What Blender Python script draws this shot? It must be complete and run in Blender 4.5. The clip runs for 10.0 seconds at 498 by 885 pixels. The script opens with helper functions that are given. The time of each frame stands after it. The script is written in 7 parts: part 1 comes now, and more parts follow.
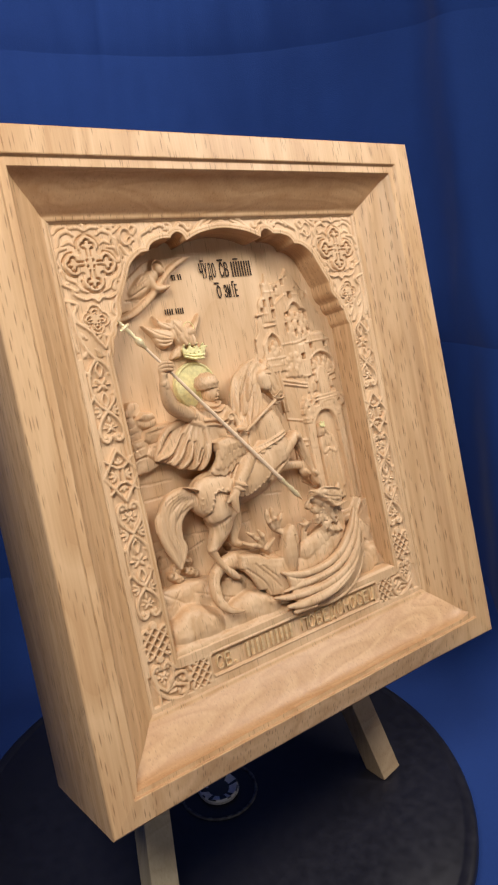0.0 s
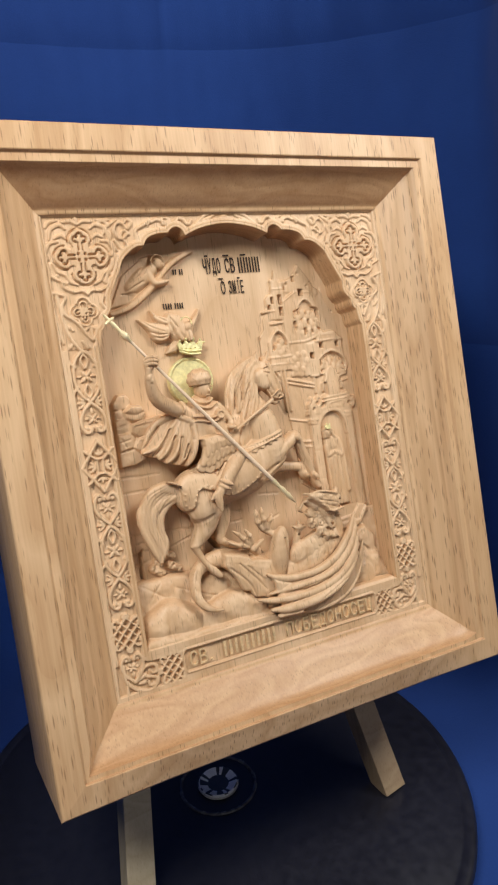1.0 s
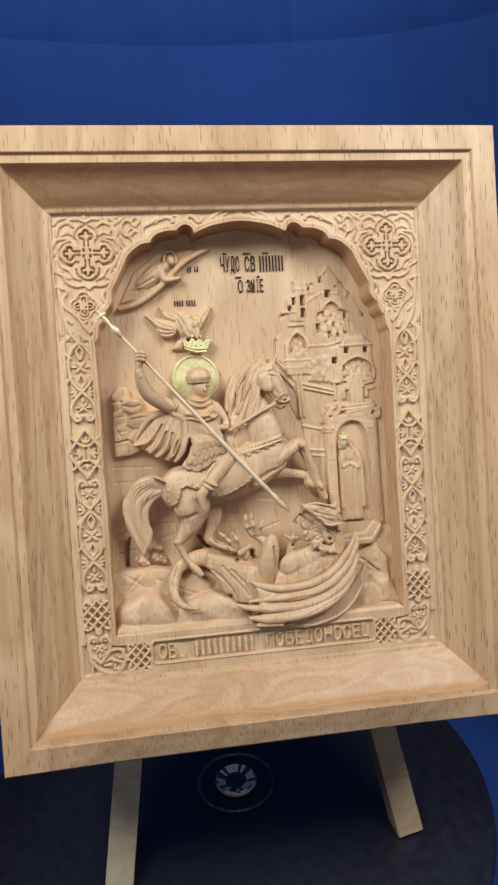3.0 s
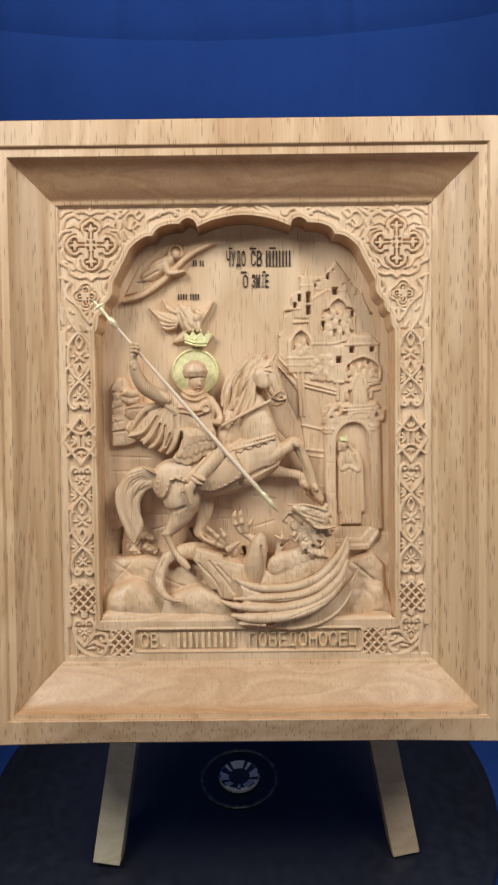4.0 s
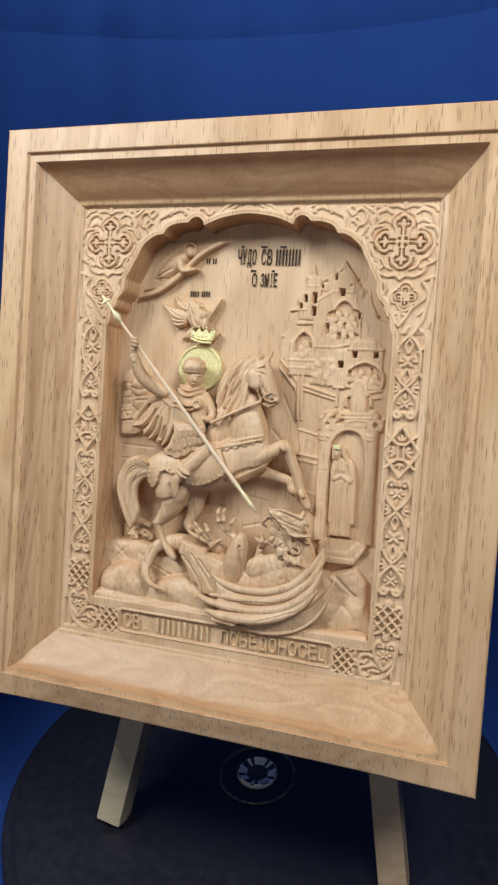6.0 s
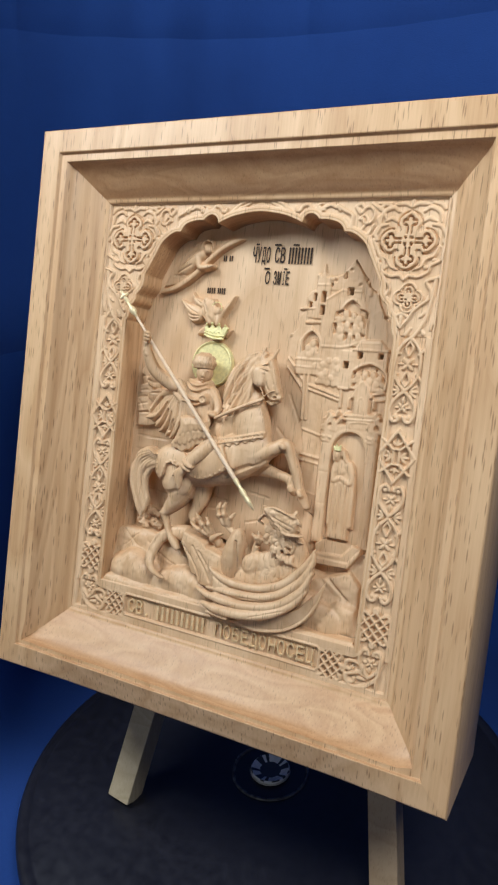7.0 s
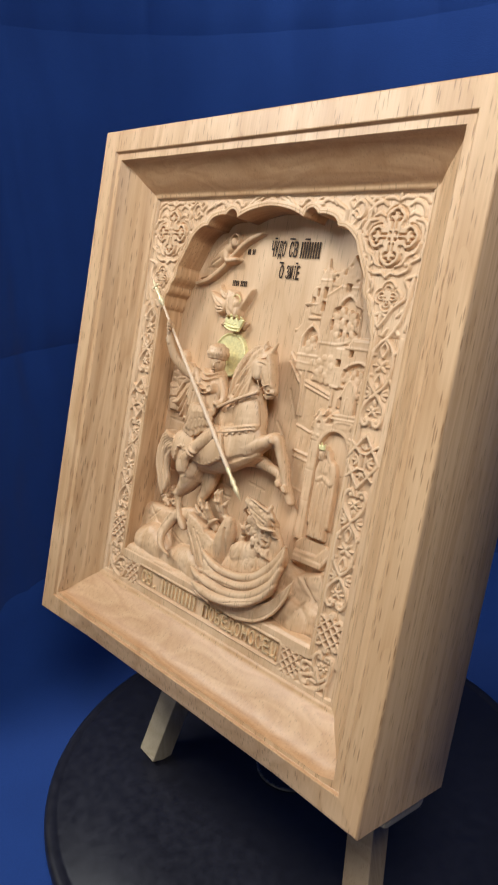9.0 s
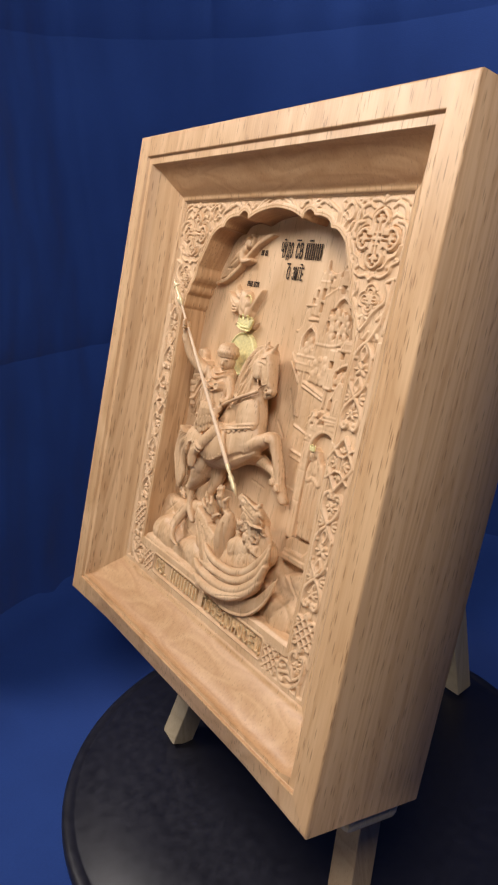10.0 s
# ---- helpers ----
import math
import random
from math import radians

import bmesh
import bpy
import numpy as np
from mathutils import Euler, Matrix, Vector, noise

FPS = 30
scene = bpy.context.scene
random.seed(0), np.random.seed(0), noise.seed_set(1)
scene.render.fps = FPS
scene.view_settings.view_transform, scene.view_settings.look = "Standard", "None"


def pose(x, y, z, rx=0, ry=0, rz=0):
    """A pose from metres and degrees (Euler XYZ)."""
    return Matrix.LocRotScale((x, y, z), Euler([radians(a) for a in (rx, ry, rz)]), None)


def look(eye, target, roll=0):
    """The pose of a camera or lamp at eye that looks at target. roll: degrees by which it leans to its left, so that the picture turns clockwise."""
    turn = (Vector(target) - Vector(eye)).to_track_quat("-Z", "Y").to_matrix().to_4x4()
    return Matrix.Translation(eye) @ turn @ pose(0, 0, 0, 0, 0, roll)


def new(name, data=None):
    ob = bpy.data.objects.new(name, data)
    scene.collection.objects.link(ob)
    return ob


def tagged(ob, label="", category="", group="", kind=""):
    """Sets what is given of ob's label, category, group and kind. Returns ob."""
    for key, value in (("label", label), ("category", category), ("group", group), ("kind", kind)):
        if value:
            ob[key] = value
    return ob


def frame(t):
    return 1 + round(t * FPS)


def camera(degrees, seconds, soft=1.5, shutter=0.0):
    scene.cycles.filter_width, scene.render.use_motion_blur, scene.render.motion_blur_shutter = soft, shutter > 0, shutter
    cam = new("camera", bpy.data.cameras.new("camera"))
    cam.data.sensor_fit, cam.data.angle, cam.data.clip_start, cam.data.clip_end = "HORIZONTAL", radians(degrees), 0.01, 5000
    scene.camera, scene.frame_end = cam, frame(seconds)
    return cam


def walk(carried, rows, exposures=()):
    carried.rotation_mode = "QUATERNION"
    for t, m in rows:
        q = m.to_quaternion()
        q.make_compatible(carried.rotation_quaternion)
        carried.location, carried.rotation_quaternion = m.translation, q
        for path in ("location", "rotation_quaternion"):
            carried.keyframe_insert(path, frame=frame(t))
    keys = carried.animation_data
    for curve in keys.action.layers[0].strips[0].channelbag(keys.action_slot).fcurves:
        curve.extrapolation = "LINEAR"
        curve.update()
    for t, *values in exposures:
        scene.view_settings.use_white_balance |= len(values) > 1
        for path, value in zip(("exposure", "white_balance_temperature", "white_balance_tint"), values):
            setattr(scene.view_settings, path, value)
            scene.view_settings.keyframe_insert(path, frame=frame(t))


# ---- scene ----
cam = camera(38.8, 10.0, soft=2.2)
ROWS = [
    (0.0, -0.1879, -0.3183, 0.3404, 72.09, 2.65, -36.72),
    (0.5, -0.1630, -0.3324, 0.3414, 72.08, 2.53, -31.99),
    (1.0, -0.1411, -0.3426, 0.3392, 71.96, 2.12, -27.73),
    (1.5, -0.1181, -0.3507, 0.3400, 71.69, 1.98, -23.32),
    (2.0, -0.0922, -0.3581, 0.3395, 71.53, 2.11, -18.45),
    (2.5, -0.0672, -0.3643, 0.3398, 71.78, 2.26, -13.97),
    (4.0, 0.0097, -0.3694, 0.3365, 71.87, 1.76, -0.36),
    (4.5, 0.0357, -0.3683, 0.3366, 71.92, 1.79, 4.01),
    (5.0, 0.0618, -0.3653, 0.3362, 71.94, 2.02, 8.80),
    (5.5, 0.0878, -0.3589, 0.3369, 71.79, 2.26, 13.32),
    (7.0, 0.1579, -0.3346, 0.3345, 71.98, 2.10, 27.10),
    (7.5, 0.1800, -0.3240, 0.3351, 71.90, 2.29, 31.63),
    (8.0, 0.2011, -0.3108, 0.3339, 71.85, 2.11, 36.15),
    (8.5, 0.2222, -0.2961, 0.3344, 71.89, 2.19, 40.73),
    (9.0, 0.2443, -0.2775, 0.3337, 71.75, 2.65, 45.54),
    (9.5, 0.2624, -0.2599, 0.3333, 71.62, 2.87, 49.98),
    (10.0, 0.2835, -0.2389, 0.3340, 71.88, 3.22, 55.17),
]
walk(cam, [(t, pose(*row)) for t, *row in ROWS],
     exposures=[(0.0, 0.05, 6700, 11), (1.0, 0.05, 6350, 8), (2.0, 0.02, 6080, 6), (3.2, 0.0, 5900, 5), (5.0, 0.0, 5800, 4), (7.5, 0.02, 5750, 3), (8.5, 0.05, 6000, 5), (9.2, 0.05, 6150, 8), (10.0, 0.03, 6650, 14)])

# ---- light: a dim room, one warm lamp over the table and two added fills ----
world = bpy.data.worlds.new("room_dusk")
world.use_nodes = True
world.node_tree.nodes["Background"].inputs[0].default_value = (0.5, 0.6, 0.8, 1)
world.node_tree.nodes["Background"].inputs[1].default_value = 0.01
scene.world = world


def area_lamp(name, eye, target, size, watts, colour):
    data = bpy.data.lights.new(name, "AREA")
    data.shape, data.size, data.energy, data.color = "DISK", size, watts, colour
    ob = new(name, data)
    ob.matrix_world = look(eye, target)
    return ob


area_lamp("lamp_light", (-0.36, -0.37, 0.76), (0, -0.06, 0.25), 0.28, 4.05, (1.0, 0.96, 0.91))
# added fill with no known source, brightens the right side and the cloth
area_lamp("right_fill_light", (0.37, -0.34, 0.76), (0, -0.06, 0.25), 0.28, 3.5, (1.0, 0.95, 0.90))
# weak fill added in front to lift the legs, knob and turntable
area_lamp("front_fill_light", (-0.05, -1.70, 0.55), (0, -0.06, 0.15), 0.80, 2.2, (1.0, 0.95, 0.90))

# ---- materials ----


def material(name):
    m = bpy.data.materials.new(name)
    m.use_nodes = True
    return m, m.node_tree.nodes, m.node_tree.links, m.node_tree.nodes["Principled BSDF"]


def coords(n, l, scale, turn=(0, 0, 0)):
    tc, mp = n.new("ShaderNodeTexCoord"), n.new("ShaderNodeMapping")
    mp.inputs["Scale"].default_value = scale
    mp.inputs["Rotation"].default_value = turn
    l.new(tc.outputs["Object"], mp.inputs[0])
    return mp.outputs[0]


def ramp(n, l, value, *stops):
    r = n.new("ShaderNodeValToRGB")
    while len(r.color_ramp.elements) < len(stops):
        r.color_ramp.elements.new(0.5)
    for e, (p, c) in zip(r.color_ramp.elements, stops):
        e.position, e.color = p, (*c, 1) if isinstance(c, tuple) else (c, c, c, 1)
    l.new(value, r.inputs[0])
    return r.outputs[0]


def noise_tex(n, l, vec, scale, detail=4, rough=0.55, distortion=0.0):
    t = n.new("ShaderNodeTexNoise")
    t.inputs["Scale"].default_value, t.inputs["Detail"].default_value = scale, detail
    t.inputs["Roughness"].default_value, t.inputs["Distortion"].default_value = rough, distortion
    l.new(vec, t.inputs["Vector"])
    return t.outputs["Fac"]


def mixed(n, l, mode, fac, a, b):
    x = n.new("ShaderNodeMix")
    x.data_type, x.blend_type = "RGBA", mode
    for value, socket in ((fac, x.inputs[0]), (a, x.inputs[6]), (b, x.inputs[7])):
        if hasattr(value, "links"):
            l.new(value, socket)
        elif isinstance(value, tuple):
            socket.default_value = (*value, 1)
        else:
            socket.default_value = value
    return x.outputs[2]


def sums(n, l, op, a, b=0.0):
    x = n.new("ShaderNodeMath")
    x.operation = op
    for value, socket in ((a, x.inputs[0]), (b, x.inputs[1])):
        if hasattr(value, "links"):
            l.new(value, socket)
        else:
            socket.default_value = value
    return x.outputs[0]


def bumped(n, l, bsdf, height, strength, distance):
    b = n.new("ShaderNodeBump")
    b.inputs["Strength"].default_value, b.inputs["Distance"].default_value = strength, distance
    l.new(height, b.inputs["Height"])
    l.new(b.outputs[0], bsdf.inputs["Normal"])


def beech(name, pale, deep, fleck, fleck_amount=0.5, rough=0.5, relief=0.25, end_grain_shade=0.0):
    """Glued beech staves with upright grain, growth figure and short dark ray flecks."""
    m, n, l, bsdf = material(name)
    flat = coords(n, l, (1, 1, 1))
    # staves of slightly different tone
    sep = n.new("ShaderNodeSeparateXYZ")
    l.new(flat, sep.inputs[0])
    stave = sums(n, l, "FLOOR", sums(n, l, "MULTIPLY", sep.outputs[0], 31.0))
    white = n.new("ShaderNodeTexWhiteNoise")
    white.noise_dimensions = "1D"
    l.new(stave, white.inputs["W"])
    tone = white.outputs["Value"]
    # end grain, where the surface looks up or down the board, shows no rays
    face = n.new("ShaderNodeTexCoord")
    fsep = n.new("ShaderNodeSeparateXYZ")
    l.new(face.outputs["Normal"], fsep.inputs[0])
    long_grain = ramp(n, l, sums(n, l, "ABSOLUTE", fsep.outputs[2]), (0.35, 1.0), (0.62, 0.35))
    # figure: long growth bands, bent
    figure = noise_tex(n, l, coords(n, l, (17, 95, 4.5)), 1.0, 2, 0.45, 0.5)
    wave = sums(n, l, "FRACT", sums(n, l, "MULTIPLY", figure, 8.0))
    bands = ramp(n, l, wave, (0.0, 0.0), (0.7, 1.0), (1.0, 0.2))
    fine = noise_tex(n, l, coords(n, l, (900, 900, 26)), 1.0, 4, 0.65)
    cloud = noise_tex(n, l, coords(n, l, (26, 26, 12)), 1.0, 3, 0.5)
    k = sums(n, l, "ADD", sums(n, l, "MULTIPLY", bands, sums(n, l, "ADD", sums(n, l, "MULTIPLY", long_grain, 0.18), 0.20)), sums(n, l, "MULTIPLY", fine, 0.62))
    k = sums(n, l, "ADD", k, sums(n, l, "MULTIPLY", cloud, 0.26))
    k = sums(n, l, "ADD", k, sums(n, l, "MULTIPLY", sums(n, l, "SUBTRACT", tone, 0.5), 0.15))
    colour = ramp(n, l, k, (0.15, deep), (0.85, pale))
    # ray flecks: thin upright dashes in scattered cells
    vor = n.new("ShaderNodeTexVoronoi")
    vor.inputs["Scale"].default_value = 1.0
    l.new(coords(n, l, (1150, 900, 112)), vor.inputs["Vector"])
    dash = ramp(n, l, vor.outputs["Distance"], (0.18, 1.0), (0.40, 0.0))
    csep = n.new("ShaderNodeSeparateColor")
    l.new(vor.outputs["Color"], csep.inputs[0])
    chosen = ramp(n, l, csep.outputs[0], (0.36, 1.0), (0.54, 0.0))
    dash = sums(n, l, "MULTIPLY", sums(n, l, "MULTIPLY", sums(n, l, "MULTIPLY", dash, chosen), long_grain), fleck_amount)
    colour = mixed(n, l, "MIX", dash, colour, fleck)
    # oiled end grain is browner; this also paints shade into coves and arch
    ends = ramp(n, l, sums(n, l, "ABSOLUTE", fsep.outputs[2]), (0.30, 0.0), (0.80, end_grain_shade))
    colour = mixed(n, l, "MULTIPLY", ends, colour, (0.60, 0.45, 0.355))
    l.new(colour, bsdf.inputs["Base Color"])
    l.new(ramp(n, l, fine, (0.2, rough - 0.06), (0.8, rough + 0.10)), bsdf.inputs["Roughness"])
    bsdf.inputs["Specular IOR Level"].default_value = 0.5
    height = sums(n, l, "SUBTRACT", sums(n, l, "MULTIPLY", fine, 0.5), sums(n, l, "MULTIPLY", dash, 0.45))
    bumped(n, l, bsdf, height, relief, 0.0002)
    return m


BEECH = beech("oiled_beech", (0.685, 0.454, 0.255), (0.455, 0.250, 0.110), (0.25, 0.13, 0.055), 0.72, 0.42, end_grain_shade=0.5)
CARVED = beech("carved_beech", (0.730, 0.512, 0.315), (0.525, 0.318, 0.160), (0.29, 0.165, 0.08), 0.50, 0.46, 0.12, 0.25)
# tan wood for one leg, with part of its shade painted in
TAN = beech("tan_shaded_easel_wood", (0.50, 0.36, 0.22), (0.36, 0.235, 0.13), (0.22, 0.13, 0.06), 0.3, 0.55, 0.15)
PINE = beech("pale_easel_wood", (0.60, 0.50, 0.34), (0.45, 0.35, 0.21), (0.30, 0.2, 0.1), 0.2, 0.55, 0.15)


def plain(name, colour, rough=0.5, metal=0.0, vary=0.12, scale=300, bump=0.1, dist=0.0002):
    m, n, l, bsdf = material(name)
    tex = noise_tex(n, l, coords(n, l, (1, 1, 1)), scale, 5)
    low = tuple(c * (1 - vary) for c in colour)
    high = tuple(min(1, c * (1 + vary)) for c in colour)
    l.new(ramp(n, l, tex, (0.3, low), (0.7, high)), bsdf.inputs["Base Color"])
    l.new(ramp(n, l, tex, (0.3, rough - 0.05), (0.7, rough + 0.08)), bsdf.inputs["Roughness"])
    bsdf.inputs["Metallic"].default_value = metal
    bumped(n, l, bsdf, tex, bump, dist)
    return m


GOLD = plain("gilding", (0.78, 0.71, 0.36), 0.42, 0.25, 0.14, 700, 0.25, 0.0002)
INK = plain("burnt_letter_paint", (0.035, 0.018, 0.009), 0.8, 0.0, 0.3, 900)
BLACK = plain("black_turntable_plastic", (0.0140, 0.0140, 0.0215), 0.36, 0.0, 0.2, 160, 0.015)
BLACK.node_tree.nodes["Principled BSDF"].inputs["Specular IOR Level"].default_value = 0.45
PLASTER = plain("room_paint", (0.46, 0.45, 0.43), 0.9, 0.0, 0.06, 4, 0.05)
FLOORING = plain("room_floor", (0.22, 0.16, 0.11), 0.5, 0.0, 0.2, 12, 0.05)


def cloth(name):
    m, n, l, bsdf = material(name)
    vec = coords(n, l, (1, 1, 1))
    weave = noise_tex(n, l, coords(n, l, (900, 900, 1400)), 1.0, 2)
    blotch = noise_tex(n, l, vec, 9, 4)
    k = sums(n, l, "ADD", sums(n, l, "MULTIPLY", weave, 0.3), sums(n, l, "MULTIPLY", blotch, 0.7))
    l.new(ramp(n, l, k, (0.3, (0.0108, 0.040, 0.190)), (0.7, (0.0153, 0.055, 0.248))), bsdf.inputs["Base Color"])
    bsdf.inputs["Roughness"].default_value = 0.85
    bsdf.inputs["Sheen Weight"].default_value = 0.15
    bsdf.inputs["Specular IOR Level"].default_value = 0.2
    bumped(n, l, bsdf, sums(n, l, "ADD", weave, sums(n, l, "MULTIPLY", blotch, 3.0)), 0.25, 0.0006)
    return m


CLOTH = cloth("blue_cotton")
m, n, l, bsdf = material("clear_crystal")
bsdf.inputs["Transmission Weight"].default_value, bsdf.inputs["Roughness"].default_value = 0.92, 0.03
bsdf.inputs["IOR"].default_value, bsdf.inputs["Base Color"].default_value = 1.45, (0.90, 0.87, 0.82, 1)
CRYSTAL = m

# ---- mesh helpers ----
PANEL = pose(0.0043, -0.0990, 0.1089, -16.32, 1.15, -0.34)   # icon: x right, z up the board, y into it
BACK = 14.5                                                    # mm from the border down to the niche floor


def mesh_of(name, verts, faces, mat, smooth=True):
    me = bpy.data.meshes.new(name)
    me.from_pydata(verts, [], faces)
    me.materials.append(mat)
    me.polygons.foreach_set("use_smooth", [smooth] * len(me.polygons))
    me.update()
    return me


def part(name, me, parent, label=""):
    ob = new(name, me)
    ob.parent = parent
    return tagged(ob, label)


def from_bm(name, bm, mat, smooth=False):
    me = bpy.data.meshes.new(name)
    bmesh.ops.recalc_face_normals(bm, faces=bm.faces[:])
    bm.to_mesh(me)
    bm.free()
    me.materials.append(mat)
    me.polygons.foreach_set("use_smooth", [smooth] * len(me.polygons))
    return me


def box_mesh(name, size, mat, bevel=0.001, at=(0, 0, 0), segments=2):
    bm = bmesh.new()
    bmesh.ops.create_cube(bm, size=1, matrix=Matrix.Translation(at) @ Matrix.Diagonal((*size, 1)))
    if bevel:
        bmesh.ops.bevel(bm, geom=bm.edges[:], offset=bevel, segments=segments, profile=0.6, affect="EDGES")
    return from_bm(name, bm, mat)


def beam(name, a, b, w, d, mat, side, bevel=0.0008):
    """A square bar from a to b; side: the direction that its width runs in."""
    a, b = Vector(a), Vector(b)
    z = (b - a).normalized()
    x = (Vector(side) - z * z.dot(Vector(side))).normalized()
    y = z.cross(x)
    m = Matrix((x, y, z)).transposed().to_4x4()
    me = box_mesh(name, (w, d, (b - a).length), mat, bevel)
    me.transform(Matrix.Translation((a + b) / 2) @ m)
    return me


def lathe(name, profile, mat, count=64, smooth=True):
    verts = [(r * math.cos(2 * math.pi * i / count), r * math.sin(2 * math.pi * i / count), z) for r, z in profile for i in range(count)]
    faces = [(j * count + i, j * count + (i + 1) % count, (j + 1) * count + (i + 1) % count, (j + 1) * count + i)
             for j in range(len(profile) - 1) for i in range(count)]
    return mesh_of(name, verts, faces, mat, smooth)


# ---- the room, closed all round ----
def slab(name, size, at, mat):
    return tagged(new(name, box_mesh(name, size, mat, 0, at)), kind="structure")


slab("floor", (4.4, 4.4, 0.1), (0, 0, -0.80), FLOORING)
slab("ceiling", (4.4, 4.4, 0.1), (0, 0, 1.90), PLASTER)
slab("wall_north", (4.4, 0.1, 2.6), (0, 2.15, 0.55), PLASTER)
slab("wall_south", (4.4, 0.1, 2.6), (0, -2.15, 0.55), PLASTER)
slab("wall_east", (0.1, 4.2, 2.6), (2.15, 0, 0.55), PLASTER)
slab("wall_west", (0.1, 4.2, 2.6), (-2.15, 0, 0.55), PLASTER)

# table under the cloth
table = tagged(new("table"), "plain round table hidden under the blue cloth", "table")
TABLE_TOP = -0.0175
part("tabletop", lathe("tabletop", [(0.0001, TABLE_TOP - 0.03), (0.5, TABLE_TOP - 0.03), (0.5, TABLE_TOP - 0.001), (0.0001, TABLE_TOP - 0.001)], FLOORING, 64, False), table)
for sx in (-1, 1):
    for sy in (-1, 1):
        part("leg", beam("leg", (0.3 * sx, 0.3 * sy, -0.75), (0.28 * sx, 0.28 * sy, TABLE_TOP - 0.03), 0.04, 0.04, FLOORING, (1, 0, 0)), table)


# tablecloth: flat, faintly rumpled, hanging over the table's edge
def table_cloth():
    rings = [(0.001, 0), (0.05, 0), (0.1, 0), (0.14, 0), (0.16, 0), (0.18, 0), (0.2, 0), (0.215, 0.002), (0.23, 0.006), (0.245, 0.014), (0.256, 0.025), (0.265, 0.040), (0.271, 0.06), (0.282, 0.062),
             (0.30, 0.03), (0.32, 0.004), (0.34, 0), (0.37, 0), (0.42, 0), (0.47, 0), (0.505, -0.002), (0.515, -0.012), (0.52, -0.08), (0.525, -0.16)]
    count, verts, faces = 160, [], []
    for r, dz in rings:
        for i in range(count):
            a = 2 * math.pi * i / count
            z = TABLE_TOP + 0.0005 + dz
            if 0.16 < r < 0.5:
                z += 0.0014 * noise.noise((9 * r * math.cos(a), 9 * r * math.sin(a), 3))
            w = 1 + (0.02 * math.sin(9 * a) if r > 0.51 else 0)
            verts.append((r * w * math.cos(a), r * w * math.sin(a), z))
    for j in range(len(rings) - 1):
        for i in range(count):
            k = (i + 1) % count
            faces.append((j * count + i, j * count + k, (j + 1) * count + k, (j + 1) * count + i))
    return mesh_of("tablecloth", verts, faces, CLOTH)


tagged(new("tablecloth", table_cloth()), "blue cotton cloth spread flat over the table", "tablecloth")

# backdrop cloth: hung round the back in a curve, with the fold lines of its packing
FOLDS = (0.467, 0.236)
UPRIGHT = (-84, -21.5, 18.5, 67)


def backdrop_cloth():
    r0 = 0.272
    turns = np.arange(-108, 134.01, 0.5)
    fine = [f + e for f in FOLDS for e in np.arange(-0.012, 0.0121, 0.0006)]
    heights = sorted([h for h in np.arange(0.0065, 0.60, 0.007) if min(abs(h - f) for f in FOLDS) > 0.0125] + fine)
    verts, faces = [], []
    for a in turns:
        for z in heights:
            p = (a * 0.035, z * 4.0)
            d = 0.0060 * noise.noise((p[0] * 1.3, p[1] * 0.6, 1.7)) + 0.0036 * noise.noise((p[0] * 4, p[1] * 2.0, 9.1)) + 0.0008 * noise.noise((p[0] * 9, p[1] * 7.0, 4.1))
            for f in FOLDS:                      # pressed fold line: a sharp valley, leaning in over it and out under it
                f += 0.002 * math.sin(radians(a * 2.1 + 40)) + 0.0025 * noise.noise((a * 0.03, f * 50, 0.3))
                e = z - f
                d += 0.0058 * math.exp(-e / 0.018) if e > 0 else 0.0058 * math.exp(e / 0.028)
            for u in UPRIGHT:
                e = (a - u) * 0.0047
                fade = min(1, max(0.0, (z - FOLDS[0] + 0.02) / 0.03)) + 0.25
                d -= 0.0022 * fade * math.exp(-abs(e) / 0.006)
            # one deep hanging fold near the end of the cloth
            e = (a + 95 + (z - 0.36) * -38) * 0.0047
            d += 0.024 * math.exp(-(e / 0.026) ** 2) - 0.012 * math.exp(-((e - 0.045) / 0.022) ** 2)
            end = 116 + 16 * min(1, max(0, (0.30 - z) / 0.30))          # the free end slants outward to its foot
            t = radians(a if a < 90 else 90 + (a - 90) * (end - 90) / 44)
            verts.append((-(r0 + d) * math.sin(t), (r0 + d) * math.cos(t), z))
    k = len(heights)
    for i in range(len(turns) - 1):
        for j in range(k - 1):
            faces.append((i * k + j, (i + 1) * k + j, (i + 1) * k + j + 1, i * k + j + 1))
    return mesh_of("backdrop_cloth", verts, faces, CLOTH)


hung = tagged(new("backdrop_cloth", backdrop_cloth()), "royal blue cotton backdrop cloth with packing creases, hung in a curve", "cloth")
thick = hung.modifiers.new("thickness", "SOLIDIFY")
thick.thickness, thick.offset = 0.0008, -1

# ---- turntable ----
turntable = tagged(new("turntable"), "round black plastic turntable on the blue cloth", "turntable")
turntable.matrix_world = pose(-0.004, -0.015, 0)
part("base", lathe("base", [(0.0001, TABLE_TOP + 0.003), (0.12, TABLE_TOP + 0.003), (0.12, -0.009), (0.0001, -0.009)], BLACK, 96, False), turntable)
part("platter", lathe("platter", [(0.0001, -0.0086), (0.1500, -0.0086), (0.1532, -0.0078), (0.1541, -0.0050), (0.1538, -0.0018), (0.1525, -0.0004), (0.1505, 0.0),
                                  (0.1470, 0.0), (0.1462, -0.0005), (0.1454, 0.0), (0.10, 0.0), (0.0001, 0.0)], BLACK, 160), turntable)

